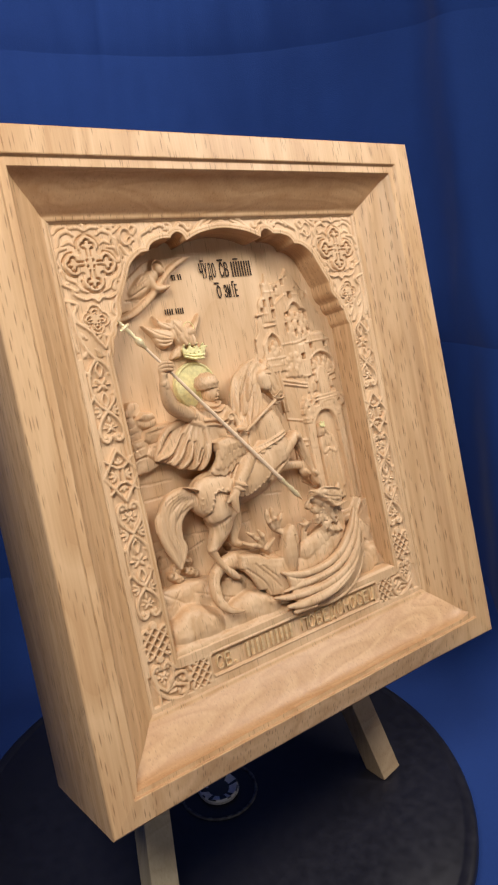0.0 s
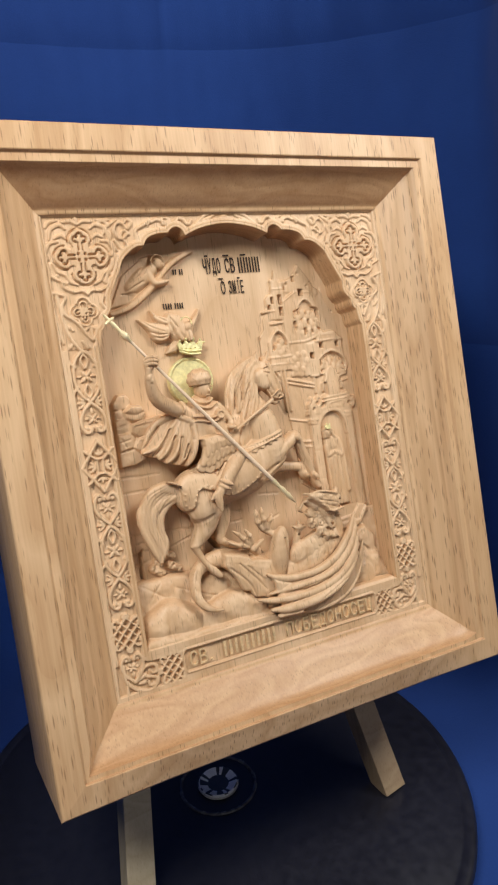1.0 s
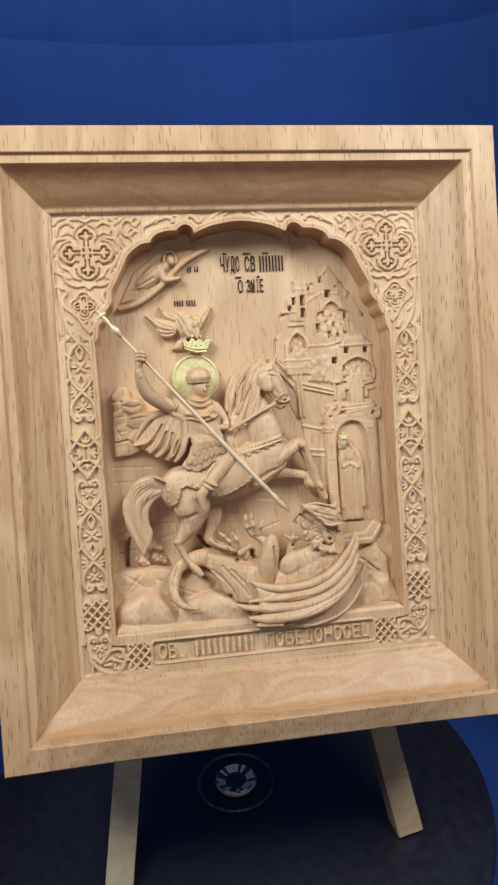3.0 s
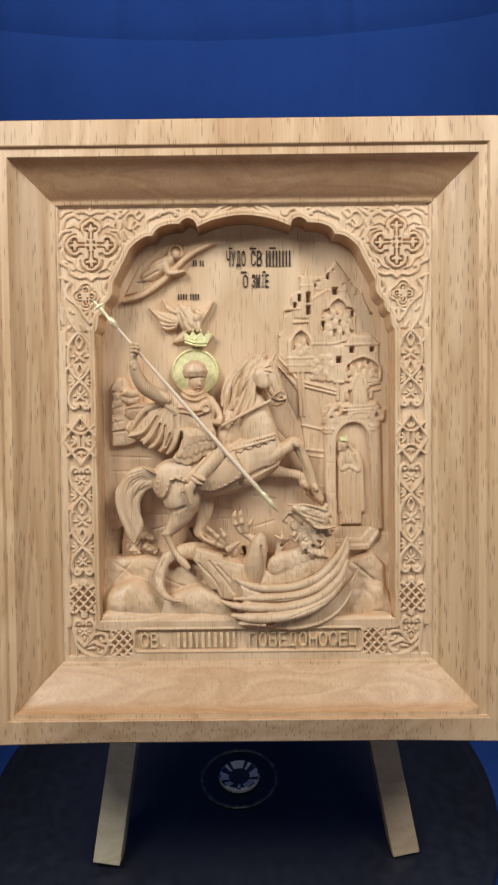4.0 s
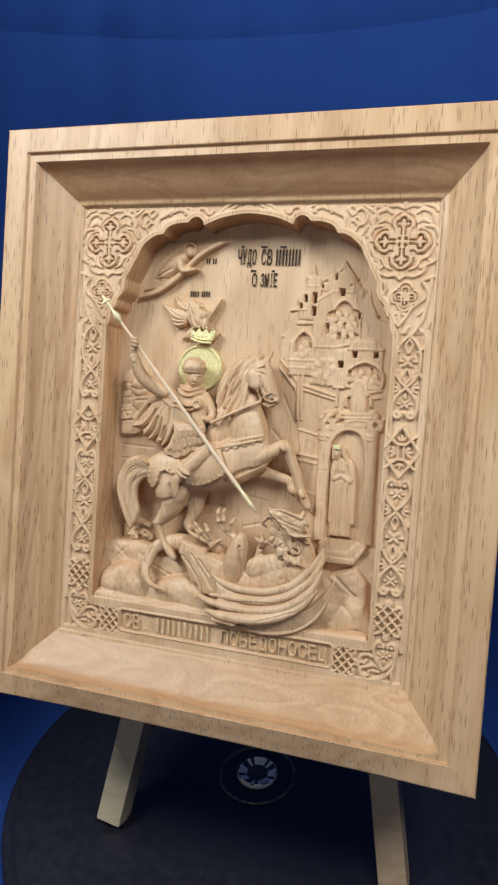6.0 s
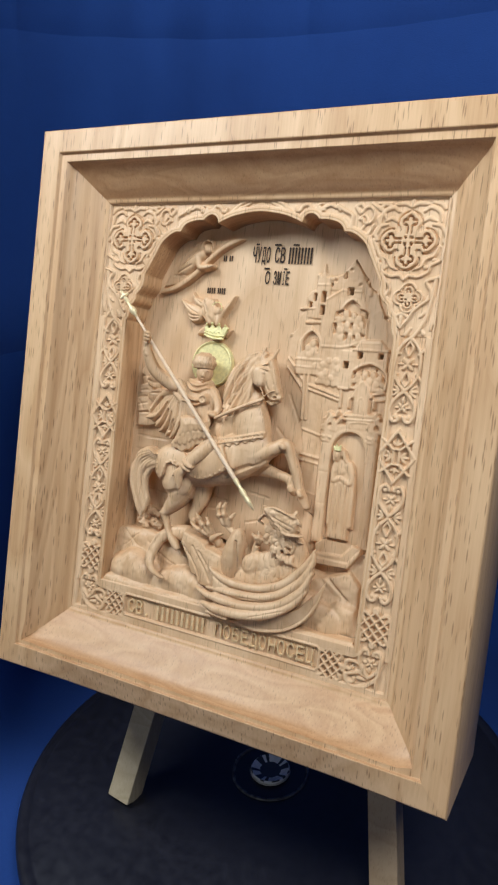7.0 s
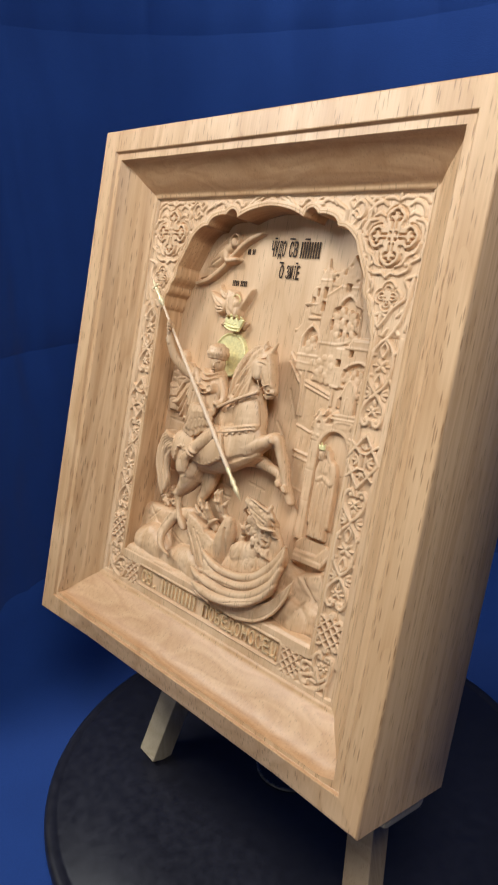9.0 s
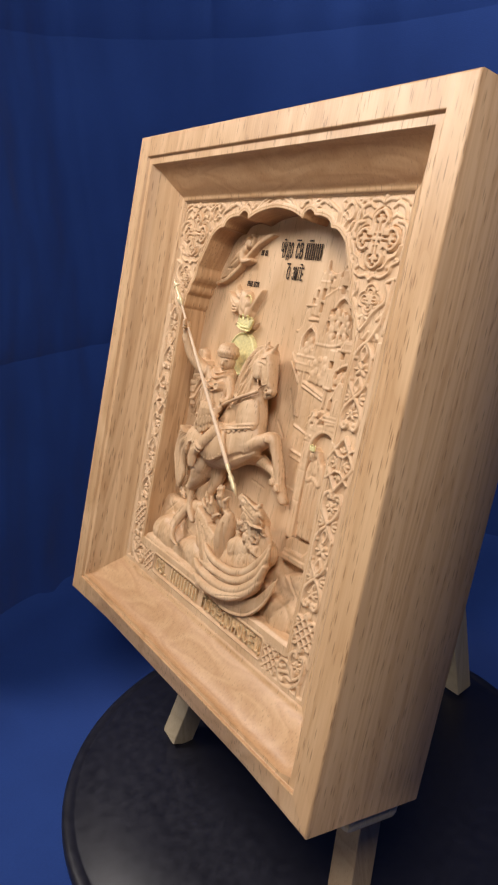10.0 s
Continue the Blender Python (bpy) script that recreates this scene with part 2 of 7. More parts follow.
# crystal knob in the middle of the platter
knob = tagged(new("crystal_knob"), "clear faceted crystal knob with a round rim on the black turntable", "knob")
knob.matrix_world = pose(-0.0045, -0.0145, 0.0)
# the ring's lighter grey paints the shine that runs along it
part("rim_ring", lathe("rim_ring", [(0.0222, 0.0002), (0.0226, 0.0012), (0.0236, 0.0014), (0.0240, 0.0010), (0.0242, 0.0002)], plain("ring_shine_grey", (0.11, 0.11, 0.12), 0.25), 72), knob, "thin glossy ring, its shine painted grey")
# white and dark glass colours that paint the crystal's glints and dark reflections
GLINT_WHITE = plain("glint_white_glass", (0.92, 0.92, 0.90), 0.25, 0.0, 0.03, 300, 0.02)
GLINT_DARK = plain("glint_dark_glass", (0.05, 0.055, 0.06), 0.4)


def cut_cup(profile, count):
    """A cup with narrow upright facets, white and dark in uneven order as painted glints, and a dark floor."""
    me = lathe("gem", profile, GLINT_WHITE, count, False)
    me.materials.append(GLINT_DARK)
    for i, face in enumerate(me.polygons):
        row, k = i // count, i % count
        face.material_index = int(row > 2 or row > 0 and "110100111011001011"[(k + 5 * row) % 18] == "0")
    return me


part("gem", cut_cup([(0.0124, 0.0003), (0.0121, 0.0026), (0.0115, 0.0032), (0.0066, 0.0014), (0.0001, 0.0011)], 30), knob, "crystal facets coloured white and dark as painted glints")
part("lip", lathe("lip", [(0.0122, 0.0003), (0.0128, 0.0010), (0.0129, 0.0016), (0.0124, 0.0018), (0.0120, 0.0014)], CRYSTAL, 48), knob, "rounded clear glass lip")

# ---- easel: two front legs, one rear leg, a cross bar and a ledge ----
def on_board(u, v, h):
    """A place on the icon's own axes, in mm: right, up, out from the niche floor."""
    return PANEL @ Vector((u / 1000, (BACK - h) / 1000, v / 1000))


easel = tagged(new("easel"), "pale unpainted wooden table easel standing on the turntable", "easel")
SIDE = PANEL.to_3x3() @ Vector((1, 0, 0))
for low, high, wood, words in (((-78.0, -97, -43), (-32, 235), PINE, "pale wooden front leg"), ((84.5, -95, -46), (24, 235), TAN, "tan wooden front leg, made darker with painted shade")):
    part("front_leg", beam("front_leg", on_board(*low), on_board(high[0], high[1], -84), 0.0148, 0.0148, wood, SIDE), easel, words)
rear_top = on_board(2, 215, -100)
part("rear_leg", beam("rear_leg", (0.0075, 0.112, 0.003), rear_top, 0.0135, 0.0135, PINE, SIDE), easel)
part("cross_bar", beam("cross_bar", on_board(-78, -8, -60), on_board(86, -8, -60), 0.0140, 0.0110, PINE, (0, 0, 1)), easel)
part("ledge", beam("ledge", on_board(-86, -5.5, -11), on_board(113.5, -5.5, -11), 0.0300, 0.0088, PINE, PANEL.to_3x3() @ Vector((0, 1, 0)), 0.0028), easel, "pale wooden ledge that carries the icon")

# ---- the carved icon ----
icon = tagged(new("carved_icon"), "framed carved beech icon of a rider and dragon on an easel", "icon")
icon.matrix_world = PANEL


def frame_board():
    """The frame's section swept round with mitred corners. (mm in from the outer edge, mm out from the border)"""
    cove = []
    for i in range(15):
        t = i / 14
        cove.append((15.5 + 14.2 * (t + 0.06 * math.sin(math.pi * t)), 15.4 - 14.2 * (t ** 0.62) + 1.0 * math.sin(math.pi * t) * t))
    section = [(4, -46), (0.6, -46), (0, -45.4), (0, 16.2), (0.25, 16.8), (0.8, 17.0), (10.8, 17.0), (11.2, 16.8), (11.9, 15.8),
               (12.2, 15.6), (15.2, 15.6)] + cove + [(30.6, 0.9), (31.9, 0.8), (32.1, -0.6), (33, -1.0)]
    corners = ((-117.0, 0.0, 1, 1), (117.0, 0.0, -1, 1), (117.0, 272.0, -1, -1), (-117.0, 272.0, 1, -1))
    verts, faces, k = [], [], len(section)
    steps = 26
    for c in range(4):
        x0, z0, sx0, sz0 = corners[c]
        x1, z1, sx1, sz1 = corners[(c + 1) % 4]
        for s in range(steps):
            t = s / steps
            for d, h in section:
                if c == 0 and d > 11.5:              # the foot rail has a narrow lip and a wider cove
                    d = 11.1 + (d - 11.5) * 0.6 if d < 15.5 else 29.7 + (d - 29.7) * 1.155 if d < 29.7 else d
                x = (x0 + sx0 * d) * (1 - t) + (x1 + sx1 * d) * t
                z = (z0 + sz0 * d) * (1 - t) + (z1 + sz1 * d) * t
                if c == 0 and h > 16:                # the foot rail is planed to fall away a little
                    h -= 3.7 * max(0, 1 - d / 10.8) * min(1, 5 * min(t, 1 - t))
                if c == 0 and d < 10.8:
                    z -= 0.8 * (1 - d / 10.8) * min(1, 5 * min(t, 1 - t))
                wob = 0.12 * noise.noise((x * 0.03, z * 0.03, d))
                verts.append((x / 1000, -(h + (wob if 13 < d < 30 else 0)) / 1000, z / 1000))
    total = 4 * steps
    for s in range(total):
        for j in range(k - 1):
            a, b = s * k + j, ((s + 1) % total) * k + j
            faces.append((a, a + 1, b + 1, b))
    me = mesh_of("frame", verts, faces, BEECH)
    sharp = [False] * len(me.edges)
    for e in me.edges:
        i, j = e.vertices
        if i // k != j // k and (i % k) in (5, 6, 7, 8, 9, 10) and i % k == j % k:
            sharp[e.index] = True
        if i // k == j // k and (i // k) % steps == 0:
            sharp[e.index] = True
    me.attributes.new("sharp_edge", "BOOLEAN", "EDGE").data.foreach_set("value", sharp)
    return me


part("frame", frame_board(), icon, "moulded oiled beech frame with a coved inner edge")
part("back_board", box_mesh("back_board", (0.228, 0.004, 0.266), BEECH, 0, (0, 0.0435, 0.136)), icon)


# ---- carving: height fields cut by strokes, in mm (right, up, radius, height over the niche floor) ----
def lattice_noise(a, b, seed):
    rng = np.random.RandomState(seed)
    table = rng.rand(64, 64)
    i, j = np.floor(a).astype(int), np.floor(b).astype(int)
    s, t = a - i, b - j
    s, t = s * s * (3 - 2 * s), t * t * (3 - 2 * t)
    g = lambda p, q: table[p % 64, q % 64]
    return (g(i, j) * (1 - s) + g(i + 1, j) * s) * (1 - t) + (g(i, j + 1) * (1 - s) + g(i + 1, j + 1) * s) * t - 0.5


def catmull(pts, step=0.6):
    """A smooth line through tuples of any width."""
    p = [np.array(q, float) for q in pts]
    if len(p) < 3:
        p = [p[0], (p[0] + p[-1]) / 2, p[-1]]
    p = [2 * p[0] - p[1]] + p + [2 * p[-1] - p[-2]]
    out = []
    for a, b, c, d in zip(p, p[1:], p[2:], p[3:]):
        k = max(1, int(math.hypot(*(c - b)[:2]) / step))
        for i in range(k):
            t = i / k
            out.append(0.5 * (2 * b + (c - a) * t + (2 * a - 5 * b + 4 * c - d) * t * t + (3 * b - a - 3 * c + d) * t ** 3))
    out.append(p[-2])
    return np.array(out)


class Relief:
    def __init__(self, u0, u1, v0, v1, step=0.36, base=-3.0, mirror=False, free=False):
        self.u, self.v = np.arange(u0, u1, step), np.arange(v0, v1, step)
        self.U, self.V = np.meshgrid(self.u, self.v)
        self.H = np.full(self.U.shape, float(base))
        self.step, self.mirror, self.free = step, mirror, free
        self.L = np.full(self.U.shape, 99.0)          # underside, for carving that stands free of the floor

    def window(self, u, v, r):
        s = self.step
        i0, i1 = int((u - r - self.u[0]) / s), int((u + r - self.u[0]) / s) + 2
        j0, j1 = int((v - r - self.v[0]) / s), int((v + r - self.v[0]) / s) + 2
        return slice(max(0, j0), max(0, j1)), slice(max(0, i0), max(0, i1))

    def sides(self, pts):
        yield pts
        if self.mirror:
            yield [(-q[0], *q[1:]) for q in pts]

    def field(self, pts, reach):
        """For each cell near the line: distance, and radius and height of the line there."""
        line = catmull(pts, max(0.5, min(q[2] for q in pts) * 0.5))
        lo, hi = line[:, :2].min(0) - reach, line[:, :2].max(0) + reach
        w = self.window((lo[0] + hi[0]) / 2, (lo[1] + hi[1]) / 2, 0)
        s = self.step
        w = (slice(max(0, int((lo[1] - self.v[0]) / s)), max(0, int((hi[1] - self.v[0]) / s) + 2)),
             slice(max(0, int((lo[0] - self.u[0]) / s)), max(0, int((hi[0] - self.u[0]) / s) + 2)))
        return line, w

    def stroke(self, pts, crown=0.8, slope=9.0):
        """A rounded bar along the line: crown: how far its back bulges, in radii."""
        for pp in self.sides(pts):
            reach = max(q[2] for q in pp) + max(q[3] for q in pp) / slope + 1
            line, w = self.field(pp, reach)
            best, under = np.full(self.U[w].shape, -3.0), np.full(self.U[w].shape, 99.0)
            if not best.size:
                continue
            uu, vv = self.U[w], self.V[w]
            for a, b in zip(line, line[1:]):
                d = b - a
                n2 = d[0] * d[0] + d[1] * d[1] + 1e-9
                t = np.clip(((uu - a[0]) * d[0] + (vv - a[1]) * d[1]) / n2, 0, 1)
                dist = np.hypot(uu - a[0] - t * d[0], vv - a[1] - t * d[1])
                r, h = np.maximum(a[2] + t * d[2], 0.15), a[3] + t * d[3]
                k = dist / r
                z = np.where(k < 1, h - crown * r * (1 - np.sqrt(np.clip(1 - k * k, 0, 1))), h - crown * r - (dist - r) * slope)
                if self.free:
                    under = np.minimum(under, np.where(k < 1, h - crown * r * (1 + np.sqrt(np.clip(1 - k * k, 0, 1))) - 0.3, 99.0))
                    z = np.where(k < 1, z, -3.0)
                np.maximum(best, z, out=best)
            np.maximum(self.H[w], best, out=self.H[w])
            np.minimum(self.L[w], under, out=self.L[w])

    def groove(self, pts, depth=0.8):
        """Cuts a rounded channel; the points' fourth number is not used."""
        for pp in self.sides([(*q[:3], 0) for q in pts]):
            line, w = self.field(pp, max(q[2] for q in pp) + 1)
            uu, vv = self.U[w], self.V[w]
            cut = np.zeros(uu.shape)
            if not cut.size:
                continue
            for a, b in zip(line, line[1:]):
                d = b - a
                n2 = d[0] * d[0] + d[1] * d[1] + 1e-9
                t = np.clip(((uu - a[0]) * d[0] + (vv - a[1]) * d[1]) / n2, 0, 1)
                k = np.hypot(uu - a[0] - t * d[0], vv - a[1] - t * d[1]) / np.maximum(a[2] + t * d[2], 0.15)
                np.maximum(cut, np.clip(1 - k * k, 0, 1), out=cut)
            self.H[w] -= cut * depth

    def inside(self, poly):
        """Signed distance to a closed outline, inside positive."""
        uu, vv = self.U, self.V
        best, odd = np.full(uu.shape, 1e9), np.zeros(uu.shape, bool)
        for (a, b), (c, d) in zip(poly, list(poly[1:]) + [poly[0]]):
            e, f = c - a, d - b
            t = np.clip(((uu - a) * e + (vv - b) * f) / (e * e + f * f + 1e-9), 0, 1)
            best = np.minimum(best, np.hypot(uu - a - t * e, vv - b - t * f))
            if abs(f) > 1e-9:
                odd ^= ((b > vv) != (d > vv)) & (uu < e * (vv - b) / f + a)
        return np.where(odd, best, -best)

    def plate(self, poly, h, edge=0.6, bulge=0.0, tilt=(0, 0), slope=5.0):
        """A slab of that outline, rounded at its edge; tilt: rise for each mm right and up from its middle."""
        for pp in self.sides([(*q[:2],) for q in poly]):
            s = self.inside(pp)
            cu, cv = sum(q[0] for q in pp) / len(pp), sum(q[1] for q in pp) / len(pp)
            top = h + (self.U - cu) * tilt[0] + (self.V - cv) * tilt[1]
            k = np.clip(1 - s / edge, 0, 1)
            z = top - edge * (1 - np.sqrt(np.clip(1 - k * k, 0, 1))) + bulge * np.clip(s, 0, 4) / 4
            if self.free:
                self.L = np.where(s > 0, np.minimum(self.L, top - edge - 1.0), self.L)
                z = np.where(s > 0, z, -3.0)
            else:
                z = np.where(s > 0, z, top - edge + s * slope)
            self.H = np.maximum(self.H, z)

    def sink(self, poly, h, edge=0.35):
        """Cuts the outline down to a level."""
        for pp in self.sides([(*q[:2],) for q in poly]):
            s = self.inside(pp)
            self.H = np.where(s > 0, np.minimum(self.H, h + np.clip(edge - s, 0, edge) * 1.5), self.H)

    def rough(self, amount, size, seed, along=1.0):
        self.H += np.where(self.H > -1, amount * (lattice_noise(self.U / size, self.V / (size * along), seed)
                                                  + 0.5 * lattice_noise(self.U / size * 2.3, self.V / (size * along) * 2.3, seed + 1)), 0)

    def soften(self, times=1):
        for _ in range(times):
            if self.free:                             # only within the carving, so that its rim stays
                m = np.pad((self.H > -1).astype(float), 1)
                p = np.pad(self.H, 1) * m
                mix = lambda q: 2 * q[1:-1, 1:-1] + q[:-2, 1:-1] + q[2:, 1:-1] + q[1:-1, :-2] + q[1:-1, 2:]
                self.H = np.where(self.H > -1, mix(p) / np.maximum(mix(m), 1), self.H)
                continue
            p = np.pad(self.H, 1, mode="edge")
            self.H = (4 * p[1:-1, 1:-1] + 2 * (p[:-2, 1:-1] + p[2:, 1:-1] + p[1:-1, :-2] + p[1:-1, 2:])
                      + p[:-2, :-2] + p[:-2, 2:] + p[2:, :-2] + p[2:, 2:]) / 16

    def solid_mesh(self, name, mat):
        """Front and underside joined round a smoothed rim."""
        ok = (self.H > -1) & (self.H > self.L + 0.25)
        cell = ok[:-1, :-1] & ok[1:, :-1] & ok[:-1, 1:] & ok[1:, 1:]
        rows, cols = self.H.shape
        number = np.arange(rows * cols).reshape(rows, cols)
        quads = np.stack([number[:-1, :-1][cell], number[:-1, 1:][cell], number[1:, 1:][cell], number[1:, :-1][cell]], 1)
        wide = np.pad(cell, 1)
        across = wide[:-1, 1:-1] ^ wide[1:, 1:-1]         # rim edges that run right
        along = wide[1:-1, :-1] ^ wide[1:-1, 1:]          # rim edges that run up
        above, right = wide[1:, 1:-1], wide[1:-1, 1:]
        rim = []
        for edge, one, two, turned in ((across, number[:, :-1], number[:, 1:], above), (along, number[:-1, :], number[1:, :], ~right)):
            for way in (edge & turned, edge & ~turned):
                rim.append(np.stack((two[way], one[way]) if (way & turned).any() else (one[way], two[way]), 1))
        rim = np.concatenate(rim)
        uv = np.stack([self.U.ravel(), self.V.ravel(), self.H.ravel(), np.maximum(self.L, -0.5).ravel()], 1)
        count = np.zeros(len(uv))
        np.add.at(count, rim.ravel(), 1)
        at_rim = count > 0
        for _ in range(8):
            total = np.zeros_like(uv)
            np.add.at(total, rim[:, 0], uv[rim[:, 1]])
            np.add.at(total, rim[:, 1], uv[rim[:, 0]])
            uv[at_rim] = 0.5 * uv[at_rim] + 0.5 * total[at_rim] / count[at_rim, None]
        used, where = np.unique(quads, return_inverse=True)
        where, k = where.reshape(-1, 4), len(used)
        back = {int(q): i for i, q in enumerate(used)}
        middle = np.where(at_rim, 0.5 * (uv[:, 2] + uv[:, 3]), 0)
        shrink = np.where(at_rim, 0.6, 0.0)               # draws the rim together to a rounded edge
        verts = np.concatenate([np.stack([uv[used, 0], BACK - (uv[used, q] * (1 - shrink[used]) + middle[used] * shrink[used]), uv[used, 1]], 1) for q in (2, 3)]) / 1000
        sides = [(back[int(p)], back[int(q)], back[int(q)] + k, back[int(p)] + k) for p, q in rim]
        return mesh_of(name, verts.tolist(), where.tolist() + (where[:, ::-1] + k).tolist() + sides, mat)

    def mesh(self, name, mat, keep=None, floor=-1.0):
        if self.free:
            return self.solid_mesh(name, mat)
        solid = self.H > floor
        cell = solid[:-1, :-1] | solid[1:, :-1] | solid[:-1, 1:] | solid[1:, 1:]
        if keep is not None:
            cell &= keep[:-1, :-1] & keep[1:, :-1] & keep[:-1, 1:] & keep[1:, 1:]
        rows, cols = self.H.shape
        number = np.arange(rows * cols).reshape(rows, cols)
        quads = np.stack([number[:-1, :-1][cell], number[:-1, 1:][cell], number[1:, 1:][cell], number[1:, :-1][cell]], 1)
        used, quads = np.unique(quads, return_inverse=True)
        quads = quads.reshape(-1, 4)
        co = np.stack([self.U.ravel()[used] / 1000, (BACK - self.H.ravel()[used]) / 1000, self.V.ravel()[used] / 1000], 1)
        me = bpy.data.meshes.new(name)
        me.vertices.add(len(co))
        me.vertices.foreach_set("co", co.ravel())
        me.loops.add(quads.size)
        me.loops.foreach_set("vertex_index", quads.ravel().astype(np.int32))
        me.polygons.add(len(quads))
        me.polygons.foreach_set("loop_start", np.arange(0, quads.size, 4, dtype=np.int32))
        me.update(calc_edges=True)
        me.polygons.foreach_set("use_smooth", np.ones(len(quads), bool))
        me.materials.append(mat)
        return me


def ring(cu, cv, ru, rv, r, h, start=0, end=360, n=16):
    return [(cu + ru * math.cos(radians(a)), cv + rv * math.sin(radians(a)), r, h) for a in np.linspace(start, end, n)]


def rounded(poly):
    """A closed outline through its points without corners."""
    line = catmull(list(poly) + [poly[0], poly[1]], 0.5)
    start = min(range(len(line) // 2), key=lambda i: math.hypot(line[i][0] - poly[1][0], line[i][1] - poly[1][1]))
    return [(float(q[0]), float(q[1])) for q in line[start:-1]]


# ---- the niche: a lobed arch, symmetrical about the middle ----
HALF_ARCH = [
    [(-67.9, 48.6), (-68.1, 114.5), (-68.3, 182.6)],
    [(-68.3, 182.9), (-67.0, 185.2), (-66.5, 188.9), (-66.2, 190.7)],
    [(-64.9, 191.5), (-63.8, 193.6), (-63.6, 196.1)],
    [(-61.7, 197.7), (-60.1, 200.3), (-59.6, 203.4), (-59.6, 205.5)],
    [(-59.6, 205.5), (-57.0, 210.4), (-53.9, 216.3), (-51.8, 220.6), (-48.4, 223.9), (-44.7, 226.0), (-41.3, 226.4)],
    [(-41.3, 226.4), (-40.2, 228.5), (-37.9, 230.3), (-33.5, 231.5), (-29.0, 231.7)],
    [(-28.8, 232.2), (-27.0, 233.7), (-24.6, 234.2), (-22.3, 232.9), (-21.2, 230.3)],
    [(-21.2, 230.3), (-13.7, 233.3), (-5.2, 235.0), (0.0, 235.4)],
]


def niche_outline():
    left = []
    for piece in HALF_ARCH:
        for q in catmull(piece, 0.8):
            if not left or math.hypot(q[0] - left[-1][0], q[1] - left[-1][1]) > 0.25:
                left.append((float(q[0]), float(q[1])))
    left[-1] = (0.0, left[-1][1])
    return left + [(-u, v) for u, v in left[-2::-1]]


ARCH = niche_outline()


def arch_wall():
    """The niche's side wall with a narrow raised lip round its mouth."""
    pts = np.array(ARCH)
    d = np.gradient(pts, axis=0)
    nrm = np.stack([-d[:, 1], d[:, 0]], 1)
    nrm /= np.linalg.norm(nrm, axis=1)[:, None] + 1e-9
    for _ in range(2):
        nrm[1:-1] = (nrm[:-2] + 2 * nrm[1:-1] + nrm[2:]) / 4
    rows = []
    for off, h in ((2.3, 13.4), (2.2, 14.45), (1.9, 14.68), (1.2, 14.72), (0.95, 14.5), (0.75, 14.48), (0.35, 14.66), (0.08, 14.5), (0.0, 14.2), (-0.1, 10), (-0.25, 5), (-0.4, -0.6)):
        rows.append([(u + n[0] * off, v + n[1] * off, h) for (u, v), n in zip(pts, nrm)])
    k = len(pts)
    verts = [(u / 1000, (BACK - h) / 1000, v / 1000) for row in rows for u, v, h in row]
    faces = [(j * k + i, j * k + i + 1, (j + 1) * k + i + 1, (j + 1) * k + i) for j in range(len(rows) - 1) for i in range(k - 1)]
    # frame's wood, for the shade that its browner tone puts under the arch
    return mesh_of("niche_wall", verts, faces, BEECH)


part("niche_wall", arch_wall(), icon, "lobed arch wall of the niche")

# ---- niche floor with stone courses and the drilled openings ----
HOLES = []          # small openings: middle, half width, half height
for q, a, b in (((30.2, 200.4), 0.85, 2.2), ((30.3, 194.4), 0.85, 1.9), ((26.0, 200.3), 0.65, 1.5), ((23.9, 196.7), 0.55, 1.1), ((42.9, 203.2), 1.2, 1.6), ((39.6, 210.2), 0.65, 1.3), ((60.3, 192.6), 0.5, 0.6), ((50.7, 175.3), 0.9, 1.15), ((60.4, 175.5), 0.9, 1.15), ((44.5, 170.7), 1.05, 1.35),
                ((33.6, 205.9), 0.4, 0.6), ((37.2, 187.7), 0.5, 1.1), ((51.3, 192.7), 0.45, 1.3), ((48.9, 167.5), 0.4, 0.5), ((58.7, 169.3), 0.45, 0.5)):
    HOLES.append((*q, a, b))
HOLES.append((*(-60.8, 84.7), 0.65, 6.2))
floor_field = Relief(-70, 70, 46, 237, 0.55, 0.0)
for pts in ([(-64.5, 99.6, 0.4, 0), (-53.1, 98.7, 0.4, 0)], [(-64.5, 94.6, 0.4, 0), (-55.3, 95.1, 0.4, 0)], [(-64.5, 90.4, 0.4, 0), (-56.1, 91.2, 0.4, 0)], [(-64.5, 85.5, 0.4, 0), (-56.9, 86.5, 0.4, 0)],
            [(-49.2, 98.5, 0.4, 0), (-32.5, 96.9, 0.4, 0)], [(-18.3, 102.4, 0.4, 0), (-7.3, 99.9, 0.4, 0)], [(-18.2, 95.0, 0.4, 0), (-7.8, 95.8, 0.4, 0)], [(3.0, 106.3, 0.4, 0), (13.8, 104.9, 0.4, 0)],
            [(18.6, 155.1, 0.4, 0), (24.7, 142.3, 0.4, 0)], [(14.0, 138.9, 0.4, 0), (20.2, 132.3, 0.4, 0)], [(-64.4, 131.2, 0.4, 0), (-55.5, 131.3, 0.4, 0)], [(-64.4, 125.7, 0.4, 0), (-46.0, 125.1, 0.4, 0)],
            [(-64.3, 118.8, 0.4, 0), (-52.1, 118.5, 0.4, 0)], [(3.1, 91.4, 0.4, 0), (12.6, 94.3, 0.4, 0)], [(-35.3, 93.3, 0.4, 0), (-45.8, 90.3, 0.4, 0)]):
    floor_field.groove(pts, 0.7)
floor_field.H += 0.25 * lattice_noise(floor_field.U / 9, floor_field.V / 14, 4)
slot = [(-59.5, 91.9, 0.6, 0), (-60.8, 85.8, 0.8, 0), (-61.1, 78.1, 0.9, 0)]
